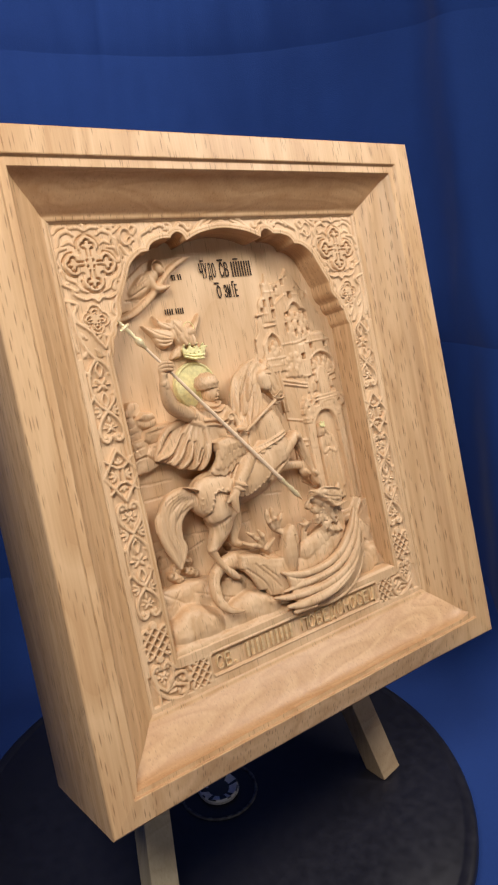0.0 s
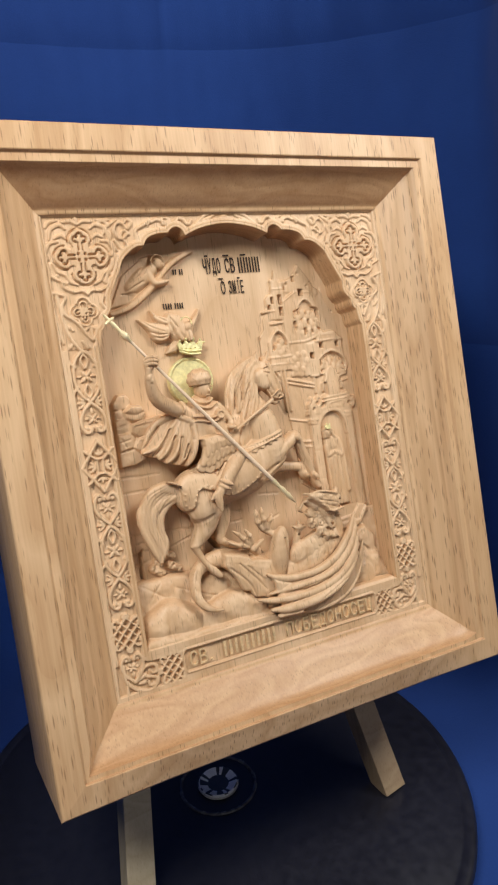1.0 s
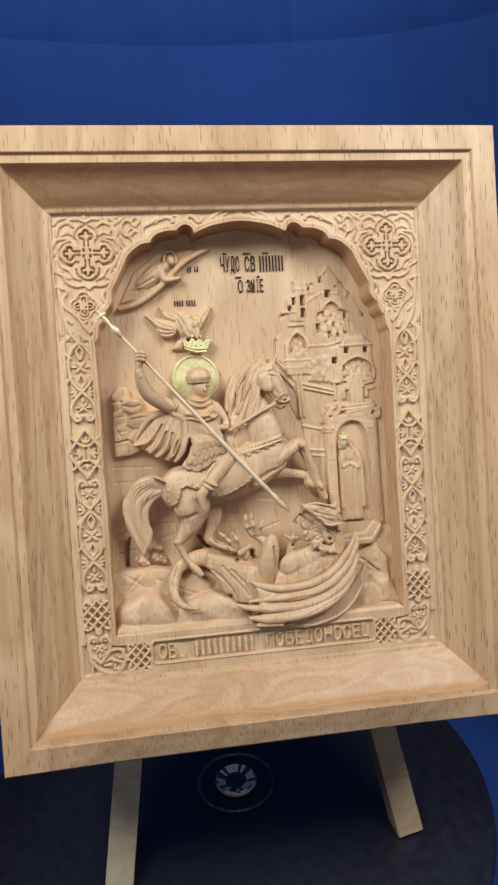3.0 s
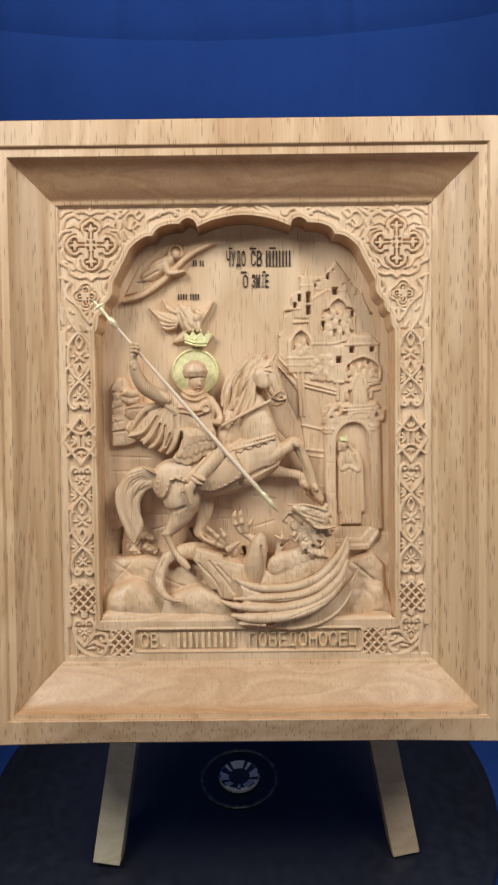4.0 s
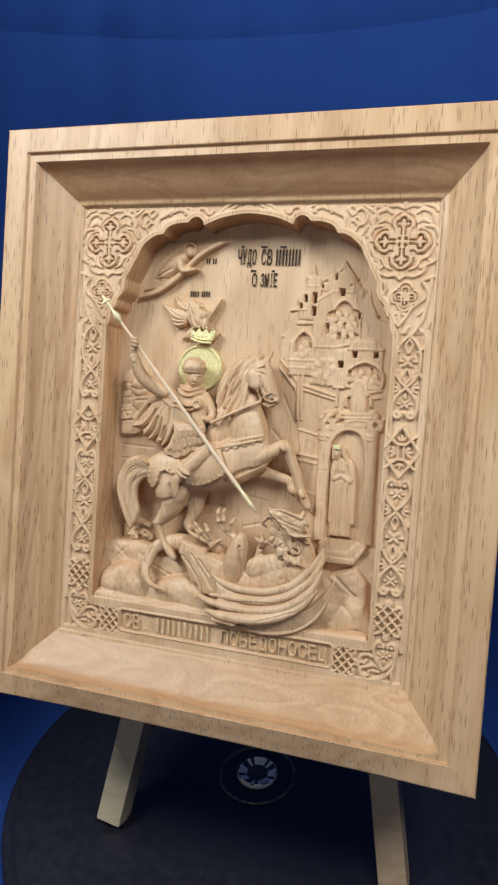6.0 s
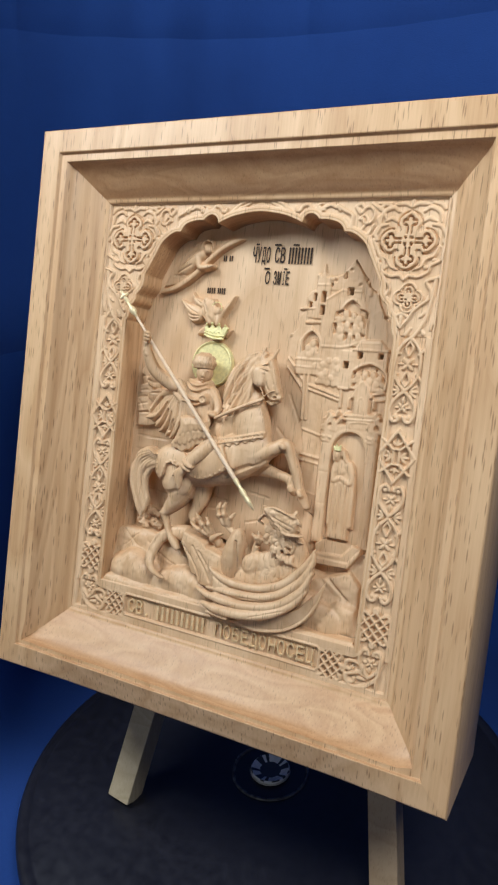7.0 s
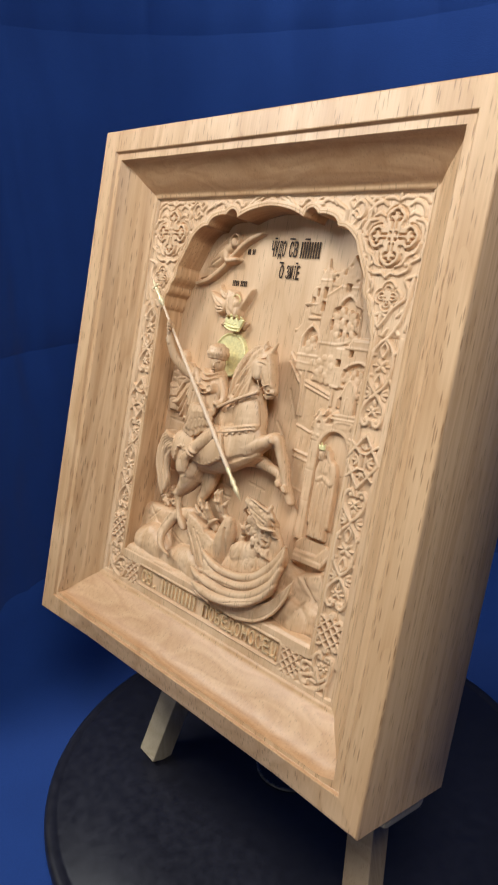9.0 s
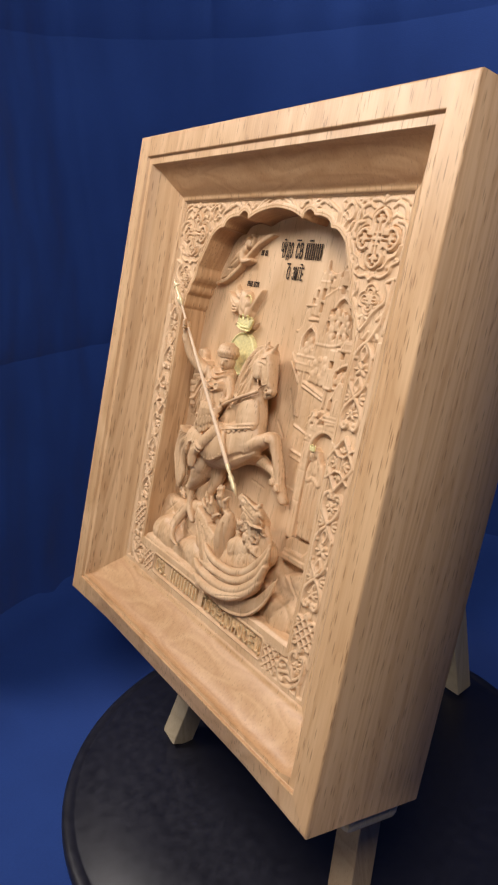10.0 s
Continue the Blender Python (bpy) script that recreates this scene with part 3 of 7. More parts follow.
for pts in (slot, [(-27.0, 90.7, 0.8, 0), (-22.8, 85.3, 1.3, 0)], [(-13.1, 79.3, 1.3, 0), (-7.7, 79.9, 1.1, 0)], [(-1.7, 80.9, 1.1, 0), (-0.8, 77.6, 0.8, 0)]):
    floor_field.groove(pts, 9)
for u, v, a, b in HOLES:
    floor_field.sink([(u - a, v - b), (u + a, v - b), (u + a, v + b), (u - a, v + b)], -7)
part("niche_floor", floor_field.mesh("niche_floor", CARVED, floor=-99), icon)

# ---- border: flat straps left standing over a recessed ground ----
B = Relief(-86.6, 86.6, 30.6, 241.8, 0.28, 14.6, mirror=True)
T, S, GROUND = 14.7, 14.35, 13.25      # straps, leaves, ground
MID = -75.6
for field in ([(-81.7, 47.0), (-81.7, 184.0), (-69.7, 184.0), (-69.7, 47.0)], [(-83.2, 34.2), (-83.2, 47.5), (-69.0, 47.5), (-55.0, 46.6), (-53.6, 44.0), (-53.6, 34.2)],
              [(-84.0, 239.6), (0.1, 239.6), (0.1, 232.0), (-30, 228), (-48, 216), (-60, 200), (-67.5, 183.8), (-84.0, 183.8)]):
    B.sink(field, GROUND + (0.45 if field[0][1] > 200 else 0), 0.2)
near = B.inside(ARCH)
B.H = np.where(near > -2.6, np.maximum(B.H, 14.6), B.H)          # plain band round the mouth of the niche
B.stroke([(-84.6, 33, 0.4, 14.9), (-84.6, 240, 0.4, 14.9)], 0.5)


def strap(v, pts, r=0.62, h=14.7, sides=(-1, 1)):
    for sx in sides:
        B.stroke([(MID + sx * x, v + y, r, h) for x, y in pts], 0.35)


def petal(u, v, turn, long, wide, h=14.35):
    c, s = math.cos(radians(turn)), math.sin(radians(turn))
    B.stroke([(u, v, wide * 0.35, h - 0.3), (u + long * 0.6 * c, v + long * 0.6 * s, wide, h), (u + long * c, v + long * s, wide * 0.45, h - 0.1)], 0.8)


def flower(v, s=1.0):
    for a in (48, 132, 228, 312):
        petal(MID, v, a, 2.9 * s, 0.92 * s)
    for a in (0, 180):
        petal(MID + 1.6 * s * math.cos(radians(a)), v, a, 2.2 * s, 0.55 * s)


def oval(v):
    """A pointed loop with four spurs and a flower in it."""
    strap(v, [(0, -11.1), (3.2, -7.8), (5.0, -3.4), (5.0, 3.4), (3.2, 7.8), (0, 11.1)])
    for f in (-1, 1):
        strap(v, [(0, 9.4 * f), (1.5, 6.8 * f), (0.3, 3.5 * f)], 0.45, 14.5)
        for sx in (-1, 1):
            B.stroke([(MID + sx * 4.4, v + f * 4.2, 0.8, T), (MID + sx * 5.5, v + f * 5.6, 0.6, T), (MID + sx * 6.1, v + f * 7.0, 0.2, S)], 0.6)
    flower(v)


def heart(v, flip, s=1.0, leaves=True):
    """From the crossing at v the straps part, round a heart and curl in."""
    strap(v, [(0, 0), (3.5 * s, -3.6 * s * flip), (5.1 * s, -7.0 * s * flip), (5.0 * s, -10.4 * s * flip), (3.5 * s, -12.7 * s * flip), (1.6 * s, -12.4 * s * flip), (1.0, -10.9 * s * flip)], 0.66)
    for sx in (-1, 1):
        B.stroke([(MID + sx * 2.7 * s, v - flip * 10.9 * s, 1.15 * s, S), (MID + sx * 2.8 * s, v - flip * 10.8 * s, 1.15 * s, S)], 0.8)
        if leaves:
            for k in (-1, 0, 1):
                petal(MID + sx * 2.0, v, 90 - sx * 90 + k * 42, 3.1, 0.75)
    petal(MID, v - flip * 2.2 * s, -90 * flip, 2.6 * s, 0.8)
    flower(v - flip * 7.0 * s, 0.78 * s)


def lattice(cu, cv, half):
    """A basket knot of crossing diagonal straps with looped ends."""
    for k in (-1.5, -0.5, 0.5, 1.5):
        o = k * half * 0.42
        e = half * (1.0 if abs(k) < 1 else 0.76)
        for sx in (-1, 1):
            cx, cy = cu + o * 0.72 * sx, cv - o * 0.78
            B.stroke([(cx - sx * e * 0.68, cy - e * 0.74, 0.42, T), (cx, cy, 0.42, T + 0.1 * sx), (cx + sx * e * 0.68, cy + e * 0.74, 0.42, T)], 0.4)
    for a in range(8):
        q = radians(45 * a)
        B.stroke(ring(cu + half * 0.95 * math.cos(q), cv + half * 1.04 * math.sin(q), 1.1, 1.1, 0.55, T, 45 * a - 125, 45 * a + 125, 9), 0.6)


def diamond(v):
    """A rhombus laced with a second frame round two upright bars."""
    strap(v, [(0, 11.0), (7.9, 0)], 0.55, 15.2)
    strap(v, [(7.9, 0), (0, -11.0)], 0.55, 15.2)
    for f in (-1, 1):
        strap(v, [(6.2, 7.1 * f), (1.6, 3.2 * f)], 0.5, 15.2)
        strap(v, [(1.6, 3.2 * f), (0, 3.2 * f)], 0.5)
        for k in (-1, 0, 1):
            petal(MID, v + f * 4.6, 90 * f + k * 50, 2.5, 0.7)
    strap(v, [(1.3, 3.2), (1.3, -3.2)], 0.45)
    for sx in (-1, 1):
        for k in (-1, 0, 1):
            petal(MID + sx * 2.0, v, 90 - sx * 90 + k * 48, 2.9, 0.8)


V = lambda y: 180.0 - (y - 600.0) * 0.2642
oval(V(629))
heart(V(671), 1)
diamond(V(775))
heart(V(870), -1)
oval(V(915))
heart(V(960), 1)
B.sink([(MID - 7.4, V(1052)), (MID, V(1052) + 8.2), (MID + 7.4, V(1052)), (MID, V(1052) - 8.2)], 12.6)
lattice(MID, V(1052), 7.0)
heart(V(1134), -1, 0.92, False)
# foot corners: a three-cornered frame and curling stems, then a knot beside the plaque
for pts in ([(-79.7, 46.9, 0.7, 14.7), (-79.5, 40.6, 0.7, 14.7), (-76.9, 36.7, 0.7, 14.7), (-73.8, 34.6, 0.7, 14.7), (-68.8, 33.7, 0.7, 14.7), (-65.7, 36.2, 0.7, 14.7), (-65.0, 38.5, 0.7, 14.7)],
            [(-78.9, 39.8, 0.5, 14.7), (-79.3, 33.9, 0.5, 14.7)], [(-79.3, 33.9, 0.5, 14.7), (-74.2, 34.1, 0.5, 14.7)], [(-78.9, 39.8, 0.5, 14.7), (-74.2, 34.1, 0.5, 14.7)],
            [(-75.1, 39.0, 0.6, 14.7), (-72.4, 43.1, 0.7, 14.7), (-68.4, 44.6, 0.8, 14.7), (-65.7, 43.8, 0.9, 14.7), (-65.2, 41.6, 0.8, 14.7), (-67.0, 40.6, 0.7, 14.7), (-68.0, 41.9, 0.6, 14.5)],
            [(-69.3, 39.6, 0.7, 14.6), (-66.0, 38.2, 0.9, 14.6), (-66.6, 35.7, 0.8, 14.6), (-69.3, 35.6, 0.6, 14.6), (-69.3, 37.3, 0.5, 14.5)],
            [(-74.4, 38.9, 0.5, 14.3), (-71.2, 40.3, 0.9, 14.3), (-69.4, 39.1, 0.5, 14.3)], [(-73.9, 37.6, 0.5, 14.3), (-71.2, 37.7, 0.9, 14.3)]):
    B.stroke(pts, 0.6)
B.sink([(-64.5, 40.0), (-57.4, 47.2), (-50.5, 40.0), (-57.4, 33.0)], 12.6)
lattice(-57.6, 40.2, 6.6)
# big corner rosettes: a pierced cross with lobed arms on a leafy wreath
CU, CV = -69.4, 222.6
B.stroke([(CU, CV, 5.2, T), (CU + 0.1, CV, 5.2, T)], 0.0)
for a in (0, 90, 180, 270):
    c, s = math.cos(radians(a)), math.sin(radians(a))
    B.stroke([(CU + 4.0 * c, CV + 4.0 * s, 3.0, T), (CU + 7.3 * c, CV + 7.3 * s, 4.1, T)], 0.0)
    for da in (-78, 0, 78):
        q = radians(a + da)
        B.stroke([(CU + 7.3 * c + 2.3 * math.cos(q), CV + 7.3 * s + 2.3 * math.sin(q), 2.5, T), (CU + 7.3 * c + 2.4 * math.cos(q), CV + 7.3 * s + 2.4 * math.sin(q), 2.5, T)], 0.0)
for sx in (-1, 1):
    for sy in (-1, 1):
        x, y = CU + 1.35 * sx, CV + 1.35 * sy
        B.sink([(x - 0.62, y - 0.62), (x + 0.62, y - 0.62), (x + 0.62, y + 0.62), (x - 0.62, y + 0.62)], 11.8, 0.1)
for a in (0, 90, 180, 270):
    c, s = math.cos(radians(a)), math.sin(radians(a))
    for da in (-80, 0, 80):          # three round cuts about a small leaf
        e, f = math.cos(radians(a + da)), math.sin(radians(a + da))
        B.groove(ring(CU + 7.2 * c + 1.7 * e, CV + 7.2 * s + 1.7 * f, 1.15, 1.15, 0.5, 0, a + da - 110, a + da + 110, 9), 2.3)
    for k in (-1, 1):
        B.groove([(CU + 3.0 * c - k * 0.85 * s, CV + 3.0 * s + k * 0.85 * c, 0.42, 0), (CU + 5.9 * c - k * 0.9 * s, CV + 5.9 * s + k * 0.9 * c, 0.42, 0)], 2.0)
for flip in (0, 1):
    for pts in ([(-84.3, 219.8, 0.6, 14.7), (-83.6, 215.1, 0.6, 14.7), (-79.9, 212.7, 0.6, 14.7), (-79.0, 210.1, 0.6, 14.7), (-75.1, 208.1, 0.6, 14.7), (-71.6, 208.4, 0.6, 14.7), (-69.5, 206.8, 0.6, 14.7)],
                [(-82.1, 220.3, 0.5, 14.6), (-80.8, 216.8, 0.5, 14.6), (-77.6, 215.1, 0.5, 14.6), (-75.8, 212.2, 0.5, 14.6), (-73.0, 211.0, 0.5, 14.6)],
                [(-77.8, 212.1, 1, 14.4), (-77.6, 212.0, 1, 14.4)], [(-81.1, 215.1, 0.8, 14.3), (-80.9, 215.0, 0.8, 14.3)],
                [(-84.4, 225.1, 0.8, 14.5), (-82.4, 228.5, 0.9, 14.5), (-78.8, 229.3, 0.6, 14.4)], [(-82.1, 230.2, 0.5, 14.4), (-80.9, 234.5, 0.9, 14.5), (-77.1, 236.2, 0.9, 14.5), (-74.7, 234.6, 0.6, 14.4)],
                [(-79.8, 230.7, 0.5, 14.3), (-77.1, 231.9, 0.9, 14.4), (-75.1, 230.6, 0.5, 14.3)], [(-75.7, 237.5, 0.8, 14.5), (-72.2, 237.8, 0.9, 14.5), (-70.0, 236.5, 0.5, 14.5)],
                [(-82.9, 235.4, 0.6, 14.4), (-81.1, 237.5, 0.9, 14.4), (-78.0, 238.1, 0.5, 14.4)], [(-84.1, 222.9, 0.9, 14.5), (-84.0, 222.3, 0.9, 14.5)]):
        B.stroke([(2 * CU - u, v, r, h) for u, v, r, h in pts] if flip else pts, 0.6)
B.stroke([(-69.7, 238.6, 0.7, 14.6), (-69.5, 236.5, 0.7, 14.6)], 0.6)
for a in (0, 90, 180, 270):
    c, s = math.cos(radians(a)), math.sin(radians(a))
    B.groove(ring(CU + 7.0 * c, CV + 7.0 * s, 5.0, 5.0, 0.55, 0, a - 92, a + 92, 14), 1.2)
# small medallion under it, between scrolling straps and a hanging leaf
mu, mv = -72.2, 199.5
for a in (0, 90, 180, 270):
    c, s = math.cos(radians(a)), math.sin(radians(a))
    B.stroke([(mu + 1.6 * c, mv + 1.6 * s, 1.5, T), (mu + 2.9 * c, mv + 2.9 * s, 1.75, T)], 0.0)
    B.groove(ring(mu + 2.7 * c, mv + 2.7 * s, 0.85, 0.85, 0.36, 0, a - 130, a + 130, 9), 1.8)
    B.groove([(mu + 0.8 * (c - s), mv + 0.8 * (s + c), 0.42, 0), (mu + 0.85 * (c - s), mv + 0.85 * (s + c), 0.42, 0)], 1.8)
    B.stroke(ring(mu + 3.1 * c, mv + 3.1 * s, 2.9, 2.9, 0.4, T, a - 78, a + 78, 9), 0.5)
for pts in ([(-84.1, 208.2, 0.7, 14.7), (-79.3, 206.3, 0.7, 14.7), (-81.1, 202.5, 0.7, 14.7), (-80.4, 199.1, 0.7, 14.7), (-77.3, 196.4, 0.6, 14.7), (-74.8, 193.8, 0.6, 14.7), (-72.9, 190.4, 0.6, 14.7), (-70.4, 187.1, 0.5, 14.7)],
            [(-63.0, 205.5, 0.6, 14.7), (-63.9, 202.5, 0.6, 14.7), (-62.4, 199.0, 0.6, 14.7), (-64.9, 195.1, 0.6, 14.7), (-67.0, 192.1, 0.6, 14.7), (-70.4, 187.1, 0.5, 14.7)],
            [(-82.6, 206.9, 0.8, 14.6), (-81.8, 198.2, 0.7, 14.6), (-80.7, 192.1, 0.7, 14.6), (-79.5, 188.6, 0.7, 14.7), (-75.7, 182.6, 0.6, 14.7)], [(-80.1, 193.9, 0.9, 14.4), (-78.1, 192.0, 0.6, 14.4)],
            [(-72.5, 192.0, 0.8, 14.5), (-70.5, 193.0, 0.6, 14.5), (-68.1, 192.0, 0.8, 14.5)], [(-70.3, 191.7, 0.9, 14.5), (-70.3, 188.7, 0.4, 14.5)], [(-78.2, 187.8, 0.5, 14.3), (-80.1, 185.2, 0.9, 14.3)], [(-74.8, 187.1, 0.5, 14.3), (-73.0, 184.4, 0.9, 14.3)],
            [(-84.6, 200.0, 0.6, 14.4), (-83.9, 193.0, 0.9, 14.4), (-82.8, 186.9, 0.5, 14.4)]):
    B.stroke(pts, 0.6)
# leaf scrolls along the head of the arch
B.stroke(ring(-51.0, 233.2, 2.7, 3.5, 0.6, T, 20, 330, 16), 0.6)
for pts in ([(-54.0, 229.1, 0.7, 14.6), (-51.4, 225.2, 0.8, 14.6), (-48.8, 226.9, 0.6, 14.6), (-51.0, 230.8, 0.5, 14.5), (-49.3, 233.3, 0.5, 14.5), (-47.5, 231.6, 0.7, 14.5)],
            [(-45.7, 226.4, 0.7, 14.7), (-44.1, 228.9, 0.7, 14.7), (-44.0, 233.2, 0.7, 14.7), (-40.5, 235.3, 0.8, 14.7), (-37.0, 237.4, 0.8, 14.7), (-38.3, 235.3, 0.5, 14.6)],
            [(-47.5, 234.2, 0.9, 14.5), (-45.6, 236.7, 1, 14.5), (-47.5, 238.0, 0.7, 14.5), (-48.6, 236.7, 0.5, 14.5)], [(-43.6, 228.2, 0.6, 14.4), (-41.8, 231.6, 1, 14.4), (-39.2, 232.4, 0.5, 14.4)],
            [(-36.2, 236.7, 0.7, 14.6), (-33.6, 237.8, 0.9, 14.6), (-30.1, 236.5, 0.8, 14.6), (-27.9, 236.0, 0.7, 14.6), (-27.7, 237.7, 0.5, 14.6)], [(-56.2, 223.1, 0.9, 14.5), (-55.2, 225.2, 0.9, 14.5), (-56.7, 228.3, 0.6, 14.5), (-55.8, 231.7, 0.9, 14.5), (-57.2, 233.4, 0.5, 14.5)],
            [(-58.9, 231.7, 0.5, 14.4), (-57.2, 235.1, 1, 14.4), (-54.1, 236.8, 0.7, 14.4), (-52.4, 238.1, 0.5, 14.4)], [(-60.7, 236.9, 0.7, 14.4), (-58.1, 237.7, 0.9, 14.4), (-55.5, 238.1, 0.5, 14.4)],
            [(-55.4, 221.4, 0.8, 14.5), (-57.1, 218.0, 0.8, 14.5), (-59.7, 214.5, 0.9, 14.5), (-60.6, 211.1, 0.6, 14.5)], [(-52.3, 224.4, 0.9, 14.4), (-53.5, 222.2, 0.6, 14.4)]):
    B.stroke(pts, 0.7)
for pts in ([(-30.9, 235.8, 0.7, 14.6), (-29.0, 236.0, 0.9, 14.6), (-28.2, 237.7, 0.7, 14.6), (-29.7, 238.4, 0.5, 14.6)], [(-25.6, 235.6, 0.5, 14.6), (-23.2, 238.1, 0.8, 14.6), (-20.7, 237.4, 0.8, 14.6), (-19.7, 235.7, 0.7, 14.6), (-18.0, 235.7, 0.9, 14.6), (-17.3, 237.2, 0.5, 14.6)],
            [(-23.9, 236.3, 0.8, 14.5), (-23.7, 236.2, 0.8, 14.5)], [(-15.0, 235.5, 0.5, 14.5), (-12.4, 237.3, 0.9, 14.5), (-10.3, 239.0, 0.8, 14.5), (-8.4, 239.5, 0.4, 14.5)], [(-11.5, 236.8, 0.6, 14.4), (-8.4, 237.8, 0.9, 14.4), (-5.3, 239.3, 0.4, 14.4)],
            [(-3.4, 237.0, 0.4, 14.3), (-1.3, 238.3, 0.8, 14.3), (1.3, 238.8, 0.4, 14.3)]):
    B.stroke(pts, 0.7)
# plaque under the niche
B.mirror = False
pq = [(-51.5, 47.3), (52.0, 47.3), (53.5, 45.5), (53.5, 37.2), (52.0, 35.4), (-51.5, 35.4), (-53.0, 37.2), (-53.0, 45.5)]
B.plate(pq, 15.0, 0.5)
B.sink([(-51.0, 46.2), (51.5, 46.2), (52.4, 45.0), (52.4, 37.6), (51.5, 36.4), (-51.0, 36.4), (-51.9, 37.6), (-51.9, 45.0)], 13.4)
B.stroke([(-66.5, 49.6, 0.5, 15.0), (66.5, 49.6, 0.5, 15.0)], 0.6)
B.H = np.minimum(B.H, 15.0)           # straps are planed flat
B.rough(0.10, 2.2, 31)
part("border", B.mesh("border", CARVED, keep=B.inside(ARCH) < -0.3, floor=-99), icon, "carved strapwork border with crosses, hearts and knots")
# sill of the niche, two small steps
sill = Relief(-69.5, 69.5, 45.5, 52.5, 0.36)
sill.plate([(-69, 47.6), (69, 47.6), (69, 50.6), (-69, 50.6)], 14.6, 0.3)
sill.plate([(-67, 50.4), (67, 50.4), (67, 51.4), (-67, 51.4)], 13.4, 0.3)
part("sill", sill.mesh("sill", CARVED), icon)


# ---- ground rocks ----
G = Relief(-69, 70.2, 49.5, 95)
G.plate([(56.7, 88.3), (72.5, 88.7), (73.2, 45.9), (57.4, 45.3)], 2.6, 0.5)
G.plate([(-71.7, 76.4), (-51.1, 78.9), (-26.2, 75.1), (3.6, 73.1), (35.6, 78.0), (46.2, 75.6), (64.8, 65.4), (70.4, 50.4), (35.8, 49.2), (-5.8, 48.9), (-68.3, 47.9)], 5.5, 2.0, 0.6, (0, -0.16))
G.stroke([(-59.5, 56.9, 8.8, 12.5), (-53.5, 58.3, 10.3, 13), (-45.4, 55.8, 8.8, 12.8)], 0.75)
G.stroke([(-35.4, 53.2, 7.2, 12), (-23.1, 57.0, 8.8, 12.5), (-12.3, 53.7, 7.2, 13)], 0.6)
G.stroke([(-64.5, 50.2, 4.1, 14), (-32.3, 49.1, 3.3, 14), (-0.6, 49.6, 3.3, 14)], 0.6)
G.stroke([(-37.9, 68.6, 6.3, 7), (-26.9, 67.4, 6.3, 7.5)], 0.5)
G.stroke([(-62.7, 71.9, 6.3, 5.2), (-52.7, 71.7, 5.3, 5.6)], 0.4)
G.stroke([(35.8, 60.5, 7.8, 9), (51.4, 54.9, 8.8, 11)], 0.5)
G.plate([(46.7, 61.9), (55.5, 66.3), (64.8, 64.5), (68.2, 49.3), (46.4, 48.6), (43.1, 55.9)], 6.8, 2.2, 1.4)
G.plate([(46.2, 74.5), (59.2, 79.6), (65.1, 73.6), (65.2, 64.1), (51.6, 65.3)], 5.0, 1.6, 0.8)
G.groove([(49.7, 74.9, 0.8, 0), (59.9, 66.5, 0.6, 0)], 0.9)
G.groove([(-63.0, 76.1, 0.5, 0), (-54.0, 69.4, 0.5, 0)], 0.5)
G.groove([(-54.1, 76.3, 0.5, 0), (-61.6, 68.6, 0.5, 0)], 0.5)
G.groove([(-48.9, 48.7, 1.1, 0), (-23.9, 49.5, 1.1, 0)], 0.8)
G.groove([(-56.0, 63.8, 0.5, 0), (-55.1, 52.7, 0.5, 0)], 0.4)
G.groove([(-47.6, 72.3, 0.5, 0), (-26.8, 63.2, 0.5, 0)], 0.5)
G.rough(0.7, 4.0, 11)
G.soften(1)
part("rocky_ground", G.mesh("rocky_ground", CARVED), icon, "carved rounded rocks")

# rocks and shrubs behind the rider
K = Relief(-71, -34, 116, 176)
for poly, h, tilt in (([(-63.5, 159.3), (-60.4, 163.2), (-56.7, 163.0), (-55.1, 160.9), (-55.1, 157.5), (-59.7, 156.3), (-63.5, 156.7)], 3.4, (-0.10, 0.14)), ([(-63.5, 156.1), (-59.7, 156.5), (-59.1, 152.7), (-63.5, 152.1)], 3.0, (0.1, 0.1)),
                      ([(-59.3, 155.2), (-55.8, 157.6), (-50.8, 157.1), (-49.4, 154.6), (-54.1, 153.3)], 5.4, (0.0, 0.26)), ([(-59.3, 155.0), (-54.1, 153.3), (-49.4, 154.4), (-49.9, 150.6), (-55.5, 150.6), (-58.8, 152.5)], 4.6, (0.08, -0.06)),
                      ([(-63.5, 151.8), (-59.1, 152.7), (-55.8, 150.6), (-57.8, 146.1), (-63.5, 145.7)], 3.4, (-0.12, 0.05)), ([(-57.0, 149.0), (-49.9, 150.6), (-41.2, 151.1), (-39.9, 148.0), (-47.2, 144.6), (-54.0, 143.1), (-57.5, 145.8)], 5.6, (0.04, 0.20)),
                      ([(-63.5, 145.3), (-57.8, 145.8), (-54.7, 142.7), (-56.8, 138.7), (-63.5, 137.6)], 4.2, (-0.08, 0.12)), ([(-56.8, 138.7), (-54.3, 142.7), (-47.7, 144.1), (-46.9, 138.3), (-53.3, 135.5)], 5.0, (0.1, 0.1)),
                      ([(-63.7, 137.3), (-56.7, 138.1), (-50.6, 133.0), (-56.9, 130.7), (-63.7, 130.4)], 2.8, (0, 0.12))):
    K.plate(poly, h, 0.6, 0.2, tilt, 7.0)
for a in ([(-63.4, 148.5, 0.4, 0), (-58.8, 149.5, 0.4, 0)], [(-63.2, 141.7, 0.4, 0), (-58.0, 142.8, 0.4, 0)], [(-55.1, 148.1, 0.5, 0), (-47.7, 148.7, 0.5, 0)], [(-53.6, 141.3, 0.5, 0), (-49.9, 140.0, 0.5, 0)], [(-62.0, 143.5, 0.4, 0), (-60.1, 139.4, 0.4, 0)]):
    K.groove(a, 0.7)
